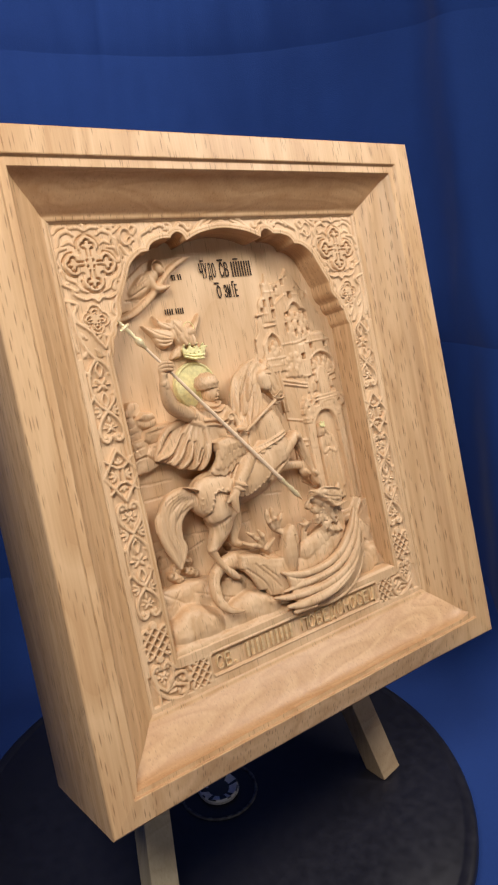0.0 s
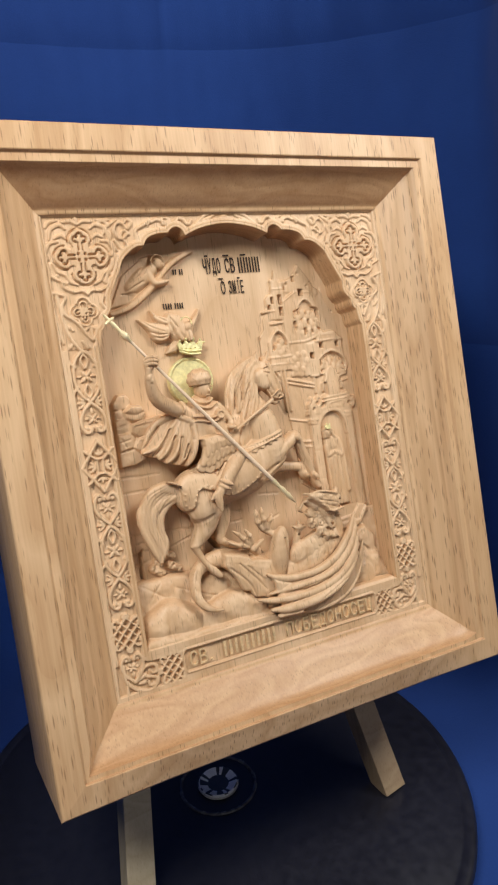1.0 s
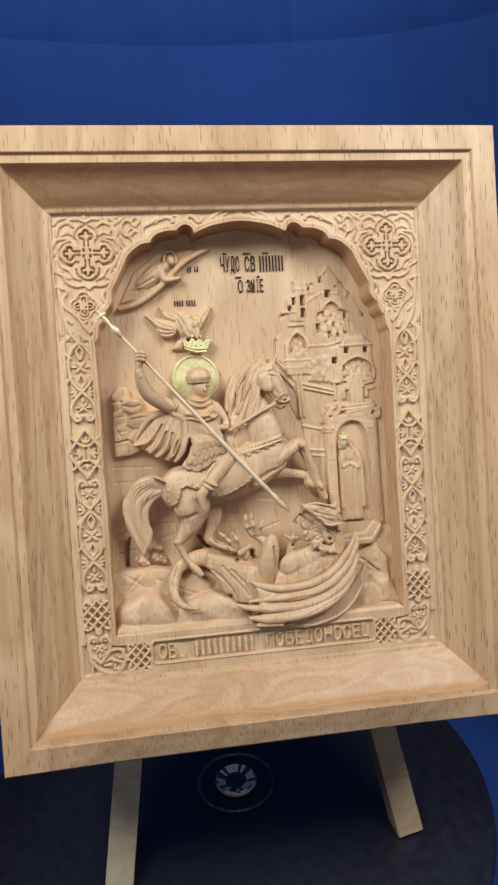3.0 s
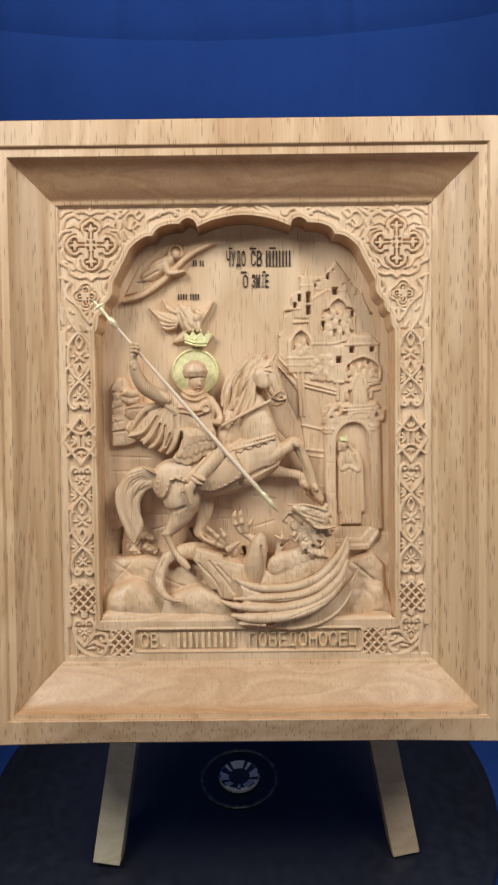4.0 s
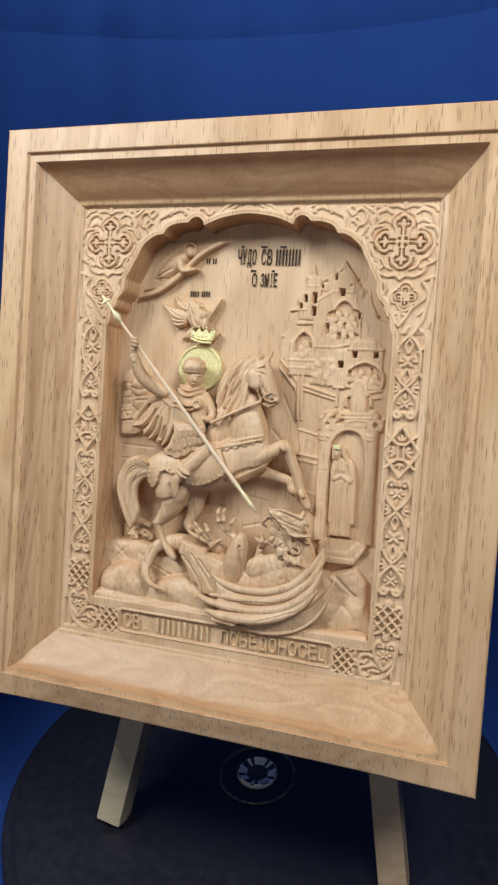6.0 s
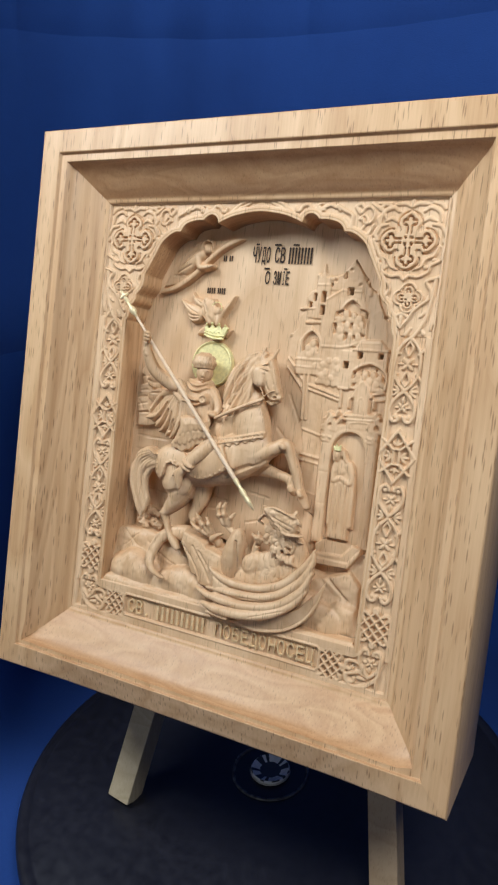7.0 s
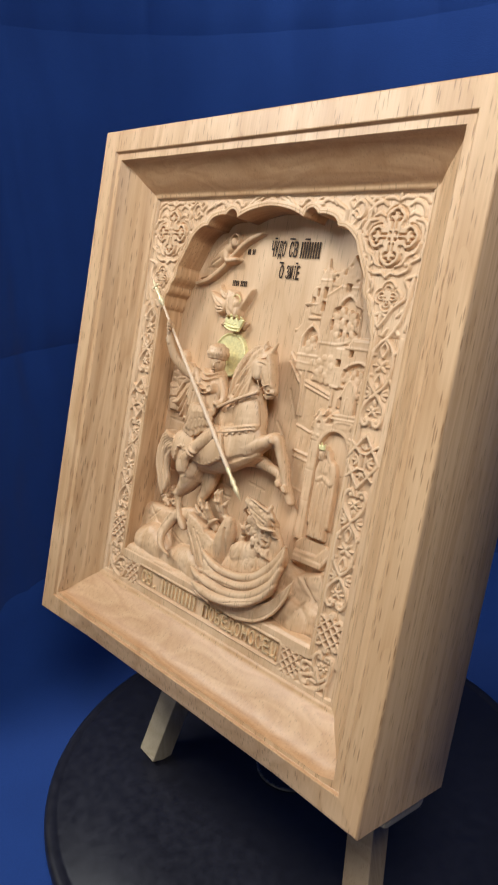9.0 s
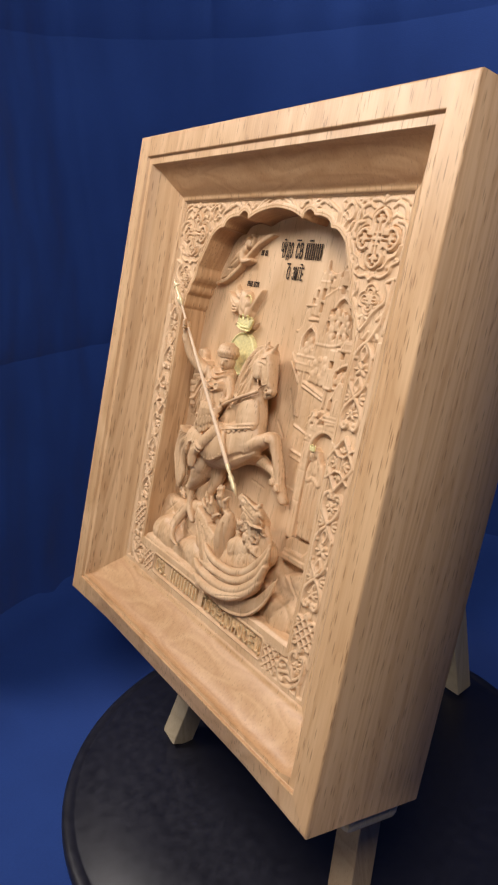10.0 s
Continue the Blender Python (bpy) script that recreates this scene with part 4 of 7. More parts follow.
K.rough(0.5, 2.6, 13)
K.soften(1)
part("rock_outcrop", K.mesh("rock_outcrop", CARVED), icon)
K = Relief(-60, -38, 78, 100)
for a in ([(-56.1, 82.3, 2.1, 3), (-52.5, 79.7, 2.1, 3)], [(-48.3, 82.6, 2.1, 3.5), (-44.2, 80.7, 1.9, 3)], [(-49.9, 87.9, 2.1, 2.6), (-46.3, 86.6, 1.9, 2.6)], [(-53.5, 85.0, 2.1, 2.6), (-51.3, 89.2, 1.6, 2.4)]):
    K.stroke(a, 0.7)
K.rough(1.3, 1.5, 14)
part("shrub", K.mesh("shrub", CARVED), icon)

# ---- city on the hill ----
C = Relief(16, 70.5, 78, 226, 0.3)
C.plate([(55.0, 206.8), (58.3, 192.3), (70.9, 188.4), (72.7, 86.4), (56.9, 86.0)], 1.1, 0.4)
C.plate([(18.5, 164.4), (25.1, 155.1), (26.3, 139.9), (28.1, 128.4), (27.8, 106.9), (39.4, 99.1), (39.9, 155.2)], 0.8, 0.4)
C.plate([(12.9, 182.6), (16.0, 182.6), (19.1, 186.1), (19.2, 191.0), (21.3, 193.9), (19.7, 194.8), (21.6, 195.9), (22.1, 201.0), (23.7, 203.1), (25.9, 203.8), (26.4, 209.8), (28.3, 211.5), (29.2, 215.9), (30.3, 211.5), (33.4, 210.1), (35.4, 210.1), (38.2, 211.3), (40.6, 214.1), (42.5, 215.6), (43.3, 218.1),
         (44.4, 215.8), (48.0, 211.4), (50.7, 208.8), (51.6, 205.3), (54.0, 204.4), (56.7, 199.3), (60.3, 192.3), (63.3, 184.4), (64.9, 97.8), (43.3, 97.3), (35.6, 143.6), (24.5, 163.1), (17.5, 171.9), (13.0, 174.4)], 0.9, 0.3)


def facade(poly, h, bulge=0.0):
    C.plate(poly, h, 0.3, bulge)


def pointed(cx, foot, w, spring, apex, depth, h, rim=0.5):
    """A keel-arched opening with a raised rim round it."""
    C.sink([(cx + w, foot), (cx + w, spring), (cx + w * 0.62, spring + (apex - spring) * 0.62), (cx, apex), (cx - w * 0.62, spring + (apex - spring) * 0.62), (cx - w, spring), (cx - w, foot)], depth)
    C.stroke([(cx + w + rim, foot, rim, h), (cx + w + rim, spring, rim, h), (cx + (w + rim) * 0.62, spring + (apex - spring) * 0.64 + rim, rim, h), (cx, apex + rim * 1.3, rim, h),
              (cx - (w + rim) * 0.62, spring + (apex - spring) * 0.64 + rim, rim, h), (cx - w - rim, spring, rim, h), (cx - w - rim, foot, rim, h)], 0.6)


# towers and gables, the back ones lowest
facade([(23.5, 190.6), (22.1, 200.7), (23.7, 202.9), (25.9, 203.4), (26.9, 200.3), (27.2, 190.6)], 1.5)
facade([(26.6, 190.4), (26.4, 209.4), (33.1, 209.4), (33.5, 190.4)], 1.9)
facade([(28.3, 209.4), (29.2, 215.5), (30.4, 209.4)], 2.3)
facade([(33.3, 203.6), (33.4, 209.7), (38.2, 210.7), (38.8, 203.6)], 1.5)
facade([(38.4, 203.6), (38.7, 210.7), (43.3, 217.5), (48.1, 210.9), (48.6, 203.5)], 2.0)
facade([(48.3, 200.0), (47.9, 210.9), (51.3, 205.1), (51.7, 194.8)], 1.5)
facade([(51.9, 179.9), (51.5, 204.7), (54.0, 203.9), (56.7, 198.7), (60.7, 191.3), (62.2, 179.9)], 1.3)
facade([(31.1, 179.0), (29.5, 197.9), (38.8, 203.7), (48.2, 203.7), (51.7, 194.8), (52.4, 179.0)], 2.3)
for a in ([(29.5, 197.7, 0.45, 3), (38.7, 203.5, 0.45, 3.2)], [(38.8, 203.6, 0.4, 3), (48.2, 203.3, 0.4, 3)], [(26.6, 205.9, 0.4, 2.6), (33.1, 205.9, 0.4, 2.6)], [(22.2, 194.8, 0.5, 2.2), (27.1, 195.1, 0.5, 2.2)], [(19.7, 194.6, 0.7, 2), (22.7, 195.0, 0.7, 2.2)], [(23.3, 188.6, 0.6, 2.2), (31.0, 188.9, 0.6, 2.4)],
          [(26.7, 210.0, 0.9, 2.4), (26.9, 209.7, 0.9, 2.4)], [(33.4, 208.8, 0.8, 2.2), (33.6, 208.4, 0.8, 2.2)], [(35.1, 209.0, 0.9, 2.2), (35.2, 208.6, 0.9, 2.2)], [(43.3, 216.6, 0.7, 2.8), (43.3, 214.8, 0.9, 2.6)], [(51.9, 204.4, 0.9, 2.2), (52.1, 202.2, 1, 2)], [(51.6, 194.7, 0.5, 2.8), (52.4, 179.8, 0.5, 2.8)]):
    C.stroke(a, 0.7)
facade([(20.4, 168.3), (20.4, 179.8), (26.2, 186.7), (31.7, 180.6), (32.3, 164.9), (20.6, 164.8)], 2.4)
facade([(31.8, 171.9), (31.8, 178.1), (50.0, 178.3), (50.1, 172.0)], 1.9)
facade([(31.8, 161.3), (31.7, 172.3), (43.5, 172.3), (43.7, 160.5)], 2.1)
facade([(42.3, 160.5), (42.1, 177.1), (48.6, 177.3), (63.2, 177.9), (63.6, 159.7)], 2.7)
facade([(48.0, 177.9), (50.9, 182.1), (59.4, 182.4), (63.3, 178.1)], 3.4, 0.3)
for a in ([(47.6, 177.7, 0.5, 3.9), (63.2, 178.0, 0.5, 3.9)], [(51.2, 180.7, 0.4, 3.9), (59.2, 181.0, 0.4, 3.9)], [(31.1, 178.3, 0.6, 2.9), (43.0, 178.6, 0.6, 2.9), (50.8, 181.7, 0.5, 2.9)], [(20.4, 171.8, 0.6, 3.2), (32.0, 171.8, 0.6, 3.2)], [(20.4, 168.3, 0.5, 3), (32.0, 168.1, 0.5, 3)], [(42.5, 160.3, 0.6, 3.4), (46.5, 160.1, 0.6, 3.4)],
          [(31.4, 177.8, 0.5, 2.6), (31.7, 164.8, 0.5, 2.6)]):
    C.stroke(a, 0.7)
o, f, q = (26.6, 168.4), (26.4, 179.8), (26.4, 184.4)
pointed(o[0], o[1] + 7, 4.0, f[1], q[1], -0.6, 3.1)
o, f, q = (44.4, 179.9), (44.2, 194.8), (44.1, 199.2)
pointed(o[0], o[1] + 1, 4.0, f[1], q[1], -0.8, 3.0)
C.sink([(36.8, 183.4), (37.1, 193.9), (41.0, 195.1), (48.0, 195.5), (51.5, 194.8), (51.7, 183.4)], -0.4)
o, f, q = (55.9, 161.5), (55.8, 166.9), (55.7, 171.6)
pointed(o[0], o[1], 7.6, f[1], q[1], -0.4, 3.5)
for a in ([(27.4, 160.4, 0.6, 2.6), (42.9, 156.2, 0.6, 2.6)], [(27.9, 158.3, 0.5, 2.3), (42.9, 154.5, 0.5, 2.3)], [(52.0, 157.2, 0.6, 2.6), (63.5, 159.7, 0.6, 2.6)], [(52.1, 154.6, 0.5, 2.3), (63.6, 156.6, 0.5, 2.3)], [(27.3, 164.8, 0.6, 2.4), (28.0, 144.4, 0.6, 2.2)], [(25.1, 164.8, 0.5, 2), (25.8, 144.4, 0.5, 1.8)], [(43.7, 159.6, 0.6, 2.8), (43.9, 151.7, 0.6, 2.8)],
          [(14.8, 173.2, 0.6, 1.6), (24.5, 162.0, 0.6, 1.6)], [(13.4, 170.6, 0.5, 1.4), (23.7, 159.1, 0.5, 1.4)], [(12.9, 182.3, 0.9, 2), (15.8, 182.5, 0.9, 2)], [(12.9, 180.5, 0.6, 1.8), (15.1, 180.5, 0.6, 1.8)],
          [(26.9, 139.9, 0.5, 1.6), (36.7, 137.6, 0.5, 1.6)], [(27.5, 128.4, 0.6, 1.5), (36.9, 127.2, 0.6, 1.5)], [(27.6, 125.7, 0.5, 1.4), (36.9, 124.5, 0.5, 1.4)], [(27.7, 111.8, 0.5, 1.2), (37.1, 110.3, 0.5, 1.2)]):
    C.stroke(a, 0.7)
# townspeople as small rounded heads and shoulders in the openings and behind the parapets
rng = random.Random(5)
for q in ((25.4, 177.1), (27.7, 179.2), (26.2, 174.0), (28.3, 175.3), (38.6, 190.7), (41.9, 193.3), (45.5, 192.7), (48.3, 191.6), (39.5, 185.9), (42.8, 188.3), (46.8, 187.2), (49.8, 188.3), (40.4, 182.4), (44.8, 183.3), (48.6, 183.3), (30.1, 169.0), (33.6, 169.9), (36.4, 171.8), (39.7, 172.0),
          (40.6, 168.5), (35.4, 166.4), (38.1, 164.1), (33.5, 164.8), (50.8, 166.5), (54.0, 167.4), (57.8, 167.4), (60.8, 165.7), (51.9, 163.6), (56.3, 164.0), (59.3, 163.2)):
    w = rng.uniform(0.85, 1.15)
    C.stroke([(q[0], q[1] + 0.3, 1.35 * w, 3.4), (q[0] + 0.2, q[1] - 0.3, 1.25 * w, 3.5)], 0.7)
    C.stroke([(q[0] - 1.5, q[1] - 2.6, 1.3, 2.4), (q[0], q[1] - 1.6, 1.4, 2.8), (q[0] + 1.5, q[1] - 2.7, 1.3, 2.4)], 0.7)
for q in ((42.2, 212.7), (50.0, 208.3), (35.1, 207.9), (47.0, 206.3)):
    C.groove([(*q, 0.9, 0), (q[0] + 0.1, q[1], 0.9, 0)], 1.2)
# portal with its gable, pinnacles and arched recess
C.plate([(50.8, 153.9), (50.7, 157.8), (53.7, 164.6), (57.5, 157.9), (57.6, 149.5), (50.9, 149.4)], 5.0, 0.4)
C.stroke([(49.7, 156.7, 0.6, 5.4), (53.7, 163.6, 0.6, 5.4), (58.0, 157.3, 0.6, 5.4)], 0.6)
C.plate([(48.3, 149.4), (60.2, 149.5), (60.3, 142.7), (48.4, 142.6)], 4.6, 0.4)
C.stroke([(47.2, 148.3, 0.6, 5.2), (60.7, 149.0, 0.6, 5.2)], 0.6)
for x in ((40.8, 144.6), (62.4, 145.9)):
    C.plate([(x[0] - 3.2, x[1] - 4), (x[0] - 3.6, x[1] + 1.0), (x[0] - 1.8, x[1] + 0.2), (x[0], x[1] + 4.2), (x[0] + 1.8, x[1] + 0.2), (x[0] + 3.6, x[1] + 1.0), (x[0] + 3.2, x[1] - 4)], 4.8, 0.4)
    C.sink([(x[0] - 0.9, x[1] - 3), (x[0] + 0.9, x[1] - 3), (x[0] + 0.9, x[1] - 1.2), (x[0], x[1] - 0.4), (x[0] - 0.9, x[1] - 1.2)], 1.0)
for p in ([(52.9, 151.0, 0.3, 5.6), (52.8, 155.2, 0.3, 5.6), (53.8, 156.8, 0.3, 5.6), (55.1, 155.2, 0.3, 5.6), (55.2, 151.0, 0.3, 5.6)], [(47.2, 146.5, 0.4, 5.4), (60.7, 147.1, 0.4, 5.4)], [(50.4, 143.1, 0.4, 5.4), (50.4, 145.2, 0.4, 5.4), (58.2, 145.8, 0.4, 5.4), (58.2, 143.5, 0.4, 5.4)],
          [(53.7, 165.1, 0.4, 5.4), (53.7, 167.2, 0.3, 5)], [(48.2, 152.0, 0.4, 5), (48.2, 155.7, 0.3, 4.8)], [(59.7, 152.6, 0.4, 5), (59.6, 156.3, 0.3, 4.8)]):
    C.stroke(p, 0.8)
for x, y in ((37.8, 145.6), (39.4, 148.3), (41.5, 146.7), (43.6, 148.8), (45.2, 146.2), (59.7, 146.9), (61.3, 149.5), (62.8, 148.0), (64.4, 145.9), (37.4, 142.4), (65.0, 143.3)):
    C.stroke([(x, y, 0.75, 5.3), (x + 0.3, y + 0.5, 0.55, 5.5)], 0.9)
    C.stroke([(x - 0.5, y - 1.4, 0.4, 4.9), (x, y - 0.4, 0.5, 5.1)], 0.8)
C.plate([(37.4, 141.4), (41.3, 143.0), (50.4, 144.2), (58.3, 144.2), (63.7, 142.7), (64.6, 90.0), (38.1, 89.4)], 4.2, 0.4)
C.stroke([(39.8, 140.4, 1.2, 4.9), (40.4, 91.1, 1.2, 4.9)], 0.5)
C.stroke([(61.9, 141.7, 1.1, 4.9), (62.7, 91.6, 1.1, 4.9)], 0.5)
for p in ((39.5, 138.2), (60.9, 139.5)):
    for k in range(7):
        C.stroke([(p[0] - 2.0 + 1.3 * (k % 4), p[1] - 1.6 * (k // 4) - 0.4 * (k % 2), 0.6, 5.5), (p[0] - 1.6 + 1.3 * (k % 4), p[1] - 0.8 - 1.6 * (k // 4), 0.5, 5.3)], 0.9)
for y in ((39.6, 135.1), (39.8, 121.9), (40.0, 107.6)):
    C.groove([(y[0] - 2.4, y[1], 0.4, 0), (y[0] + 2.4, y[1], 0.4, 0)], 0.5)
C.sink([(43.1, 89.4), (42.8, 132.7), (44.3, 137.2), (47.9, 140.2), (51.1, 141.0), (54.7, 140.0), (57.9, 136.9), (59.0, 132.9), (59.7, 89.8)], -0.6)
C.stroke([(42.0, 128.8, 0.8, 4.7), (42.7, 135.4, 0.8, 4.7), (46.3, 140.2, 0.8, 4.7), (51.0, 141.8, 0.8, 4.7), (55.7, 140.3, 0.8, 4.7), (58.9, 135.3, 0.8, 4.7), (59.5, 129.0, 0.8, 4.7)], 0.6)
for u, v, a, b in HOLES:
    C.sink([(u - a, v - b), (u + a, v - b), (u + a, v + b), (u - a, v + b)], -3, 0.1)
C.H = np.where(C.H > 1.8, 1.35 + 0.36 * (C.H - 1.8), np.where(C.H > 0, C.H * 0.75, C.H))
C.rough(0.16, 2.2, 21)
C.soften(1)
part("city", C.mesh("city", CARVED), icon, "carved walled city with towers and a portal")

W = Relief(38, 60, 82, 142, 0.3)
W.plate([(44.1, 97.8), (44.2, 112.8), (43.5, 122.9), (45.0, 127.1), (48.7, 128.8), (52.4, 127.8), (55.1, 123.0), (56.3, 113.0), (56.5, 97.8), (54.4, 97.5), (46.0, 97.6)], 3.2, 1.6, 0.4)
W.plate([(44.9, 92.1), (45.3, 107.6), (45.6, 120.3), (48.7, 123.0), (52.9, 120.4), (54.2, 107.7), (54.7, 92.3)], 3.7, 1.4, 0.5)
W.stroke([(46.3, 125.6, 2.1, 4.2), (45.0, 121.9, 1.3, 4.4), (45.6, 118.8, 1.1, 4.6), (48.7, 120.2, 0.9, 4.9)], 0.8)
W.stroke([(51.8, 125.7, 2.4, 4.2), (53.9, 121.5, 1.3, 4.3), (52.9, 118.1, 1.1, 4.6), (49.2, 119.9, 0.9, 4.9)], 0.8)
W.stroke([(47.1, 127.2, 1.6, 4.2), (48.7, 123.0, 1.9, 4.6)], 0.7)
W.stroke([(46.4, 132.0, 2.0, 5.4), (46.4, 130.2, 1.8, 5.8), (46.4, 128.6, 1.2, 5.4)], 0.95)
W.stroke([(44.4, 131.4, 0.8, 4.6), (44.7, 128.0, 0.8, 4.2)], 0.9)
W.stroke([(48.8, 131.8, 0.9, 4.6), (49.9, 128.9, 0.9, 4.4), (51.3, 127.3, 0.8, 4)], 0.9)
W.stroke([(46.1, 130.7, 0.4, 6.4), (46.1, 129.4, 0.4, 6.5)], 0.9)
for a in ([(46.6, 116.7, 0.4, 4.9), (46.3, 105.0, 0.5, 4.7), (46.2, 93.3, 0.5, 4.5)], [(49.0, 117.8, 0.4, 4.9), (49.2, 105.1, 0.5, 4.9), (49.1, 92.9, 0.5, 4.7)], [(51.4, 116.8, 0.4, 4.8), (52.1, 105.1, 0.5, 4.7), (52.5, 92.9, 0.5, 4.5)], [(55.0, 121.0, 0.4, 3.9), (55.9, 99.2, 0.4, 3.8)], [(44.3, 118.2, 0.4, 3.9), (44.6, 99.0, 0.4, 3.8)]):
    W.stroke(a, 0.7)
W.H = np.where(W.H > 0, W.H * 0.62, W.H)
W.soften(1)
W.rough(0.1, 1.4, 25)
part("standing_figure", W.mesh("standing_figure", CARVED), icon, "robed figure carved in the portal")
W = Relief(38, 54, 132, 142, 0.18, free=True)
W.plate([(44.5, 132.3), (44.0, 135.2), (45.0, 133.9), (45.8, 136.0), (46.6, 134.1), (47.9, 135.5), (48.2, 132.1), (46.4, 131.8)], 6.3, 0.35, 0.2, slope=8)
for p in ((44.5, 134.4, 0.3, 6.3), (45.8, 135.2, 0.3, 6.8), (47.6, 134.7, 0.3, 6.4), (45.3, 132.6, 0.3, 6.8), (46.8, 132.6, 0.3, 6.8)):
    W.stroke([p, (p[0], p[1] - 0.3, p[2], p[3])], 0.9)
W.H, W.L = np.where(W.H > 0, W.H * 0.64, W.H), W.L * 0.64
part("small_crown", W.mesh("small_crown", GOLD), icon, "gilded crown of the small figure")
W = Relief(34, 64, 74, 92)
W.plate([(40.7, 88.7), (44.2, 91.8), (57.9, 92.1), (58.8, 91.4), (54.2, 85.8), (40.8, 85.1)], 3.2, 0.35, 0, (0, 0.05))
W.plate([(40.7, 85.1), (54.1, 85.8), (58.7, 91.4), (62.2, 90.4), (57.1, 83.2), (40.8, 83.3)], 4.0, 0.35)
W.plate([(40.8, 83.3), (57.1, 83.2), (62.4, 90.2), (62.6, 87.7), (57.5, 80.3), (40.8, 79.9)], 4.6, 0.35, 0, (0, 0.06))
W.soften(1)
part("portal_steps", W.mesh("portal_steps", CARVED), icon, "two carved steps before the portal")


# ---- horse ----
Hs = Relief(-66, 42, 72, 178, 0.33, free=True)
Hs.stroke([(6.3, 116.1, 1.1, 3), (11.3, 118.3, 3.4, 6), (18.7, 117.4, 2.6, 6.5), (25.6, 116.0, 2.4, 7), (27.2, 112.3, 2.4, 7), (28.3, 110.7, 2.1, 6.5)], 0.8)       # far fore leg
Hs.stroke([(-19.6, 106.8, 5.2, 8), (-20.0, 99.2, 4, 8), (-21.8, 93.8, 3, 7.6), (-23.1, 90.2, 2.5, 7.6), (-20.4, 87.5, 2.1, 7.4), (-15.1, 84.9, 2, 7)], 0.8)    # far hind leg
Hs.stroke([(-33.5, 114.7, 10.8, 15.5), (-22.0, 117.4, 11.8, 15.5), (-6.3, 120.3, 11.8, 16), (6.5, 127.5, 10.8, 15.5)], 0.55)                              # trunk
Hs.stroke([(-11.0, 131.0, 8.0, 13.6), (-6.0, 140.0, 7.2, 12.8), (-4.0, 150.0, 6.0, 11.2)], 0.6)                                                   # withers
Hs.stroke([(7.0, 128.7, 9.2, 14.5), (4.8, 139.0, 9.5, 14.5), (0.6, 151.4, 8.3, 12.5), (1.1, 160.9, 6.8, 10.5), (4.7, 166.4, 4.9, 10)], 0.6)         # neck
Hs.stroke([(-31.6, 113.1, 9.6, 16), (-30.1, 107.5, 9, 16.4)], 0.6)                                                                                # haunch
Hs.stroke([(-29.4, 104.8, 7.6, 15.6), (-30.5, 98.5, 5.2, 14), (-34.3, 93.3, 3.6, 12.4), (-36.9, 89.8, 2.4, 11.4), (-35.4, 85.1, 1.7, 11), (-32.9, 80.4, 1.7, 11.6), (-29.8, 76.6, 2.1, 12), (-27.6, 74.2, 1.6, 11.8)], 1.0)
Hs.stroke([(-38.6, 89.9, 1.4, 11.2), (-36.8, 90.4, 1.6, 11.8)], 0.8)
Hs.stroke([(1.4, 123.5, 6.7, 15.5), (10.6, 125.7, 5.1, 15), (18.0, 129.3, 3.6, 13), (22.9, 131.9, 3.1, 11.5), (26.0, 126.7, 2.5, 10), (29.0, 119.3, 2.5, 8.8), (31.2, 113.0, 2.0, 7.8), (33.3, 107.7, 2.2, 7), (34.7, 105.0, 2.1, 6.4)], 1.1)
Hs.stroke([(8.9, 168.6, 4.7, 11.8), (10.1, 163.9, 5.4, 13), (12.5, 159.2, 4.8, 13.2), (14.8, 155.4, 3.9, 12.8), (16.2, 152.9, 3.4, 12.4)], 0.8)        # head
Hs.stroke([(7.6, 163.0, 3.9, 14.6), (8.4, 159.7, 3.3, 14.6)], 0.6)
Hs.stroke([(12.6, 168.5, 1.3, 12.8), (15.3, 161.3, 1.2, 13.2), (17.2, 155.2, 1.2, 12.8)], 0.9)
Hs.stroke([(13.8, 152.6, 1.8, 12), (16.4, 151.8, 1.9, 12.6), (18.5, 152.6, 1.2, 11.8)], 0.8)
Hs.stroke(ring(*(16.6, 152.4), 1.1, 0.9, 0.5, 12.7, 0, 360, 12), 0.8)
Hs.stroke([(11.9, 150.5, 0.9, 10.4), (14.3, 149.5, 1.1, 11), (16.6, 149.8, 0.9, 10.6)], 0.9)
Hs.stroke([(6.3, 170.2, 1.6, 11.3), (7.8, 173.6, 1.1, 10.8), (8.8, 175.2, 0.5, 10.4)], 0.8)
Hs.stroke([(12.0, 170.3, 1.6, 10.8), (13.8, 173.2, 1.0, 10.3), (14.5, 175.0, 0.5, 9.8)], 0.8)
Hs.groove([(6.3, 171.6, 0.6, 0), (7.6, 174.9, 0.4, 0)], 1.0)
Hs.groove([(12.2, 171.7, 0.6, 0), (13.3, 174.4, 0.4, 0)], 1.0)
Hs.groove([(9.6, 171.1, 1.1, 0), (9.8, 174.3, 1.1, 0)], 3.0)
Hs.groove([(16.0, 152.4, 0.5, 0), (16.8, 152.7, 0.6, 0)], 2.0)
Hs.groove([(11.7, 151.8, 0.5, 0), (14.9, 150.8, 0.5, 0), (18.1, 151.1, 0.5, 0)], 2.2)
Hs.groove([(10.1, 151.5, 0.9, 0), (10.3, 151.3, 0.9, 0)], 4)
Hs.stroke([(10.1, 165.1, 0.8, 13.7), (11.9, 164.6, 0.7, 13.5)], 0.8)
Hs.groove([(8.8, 164.7, 0.4, 0), (11.8, 164.2, 0.4, 0)], 0.9)
Hs.groove([(10.5, 162.6, 0.5, 0), (11.6, 158.8, 0.5, 0), (13.2, 155.6, 0.4, 0)], 0.8)
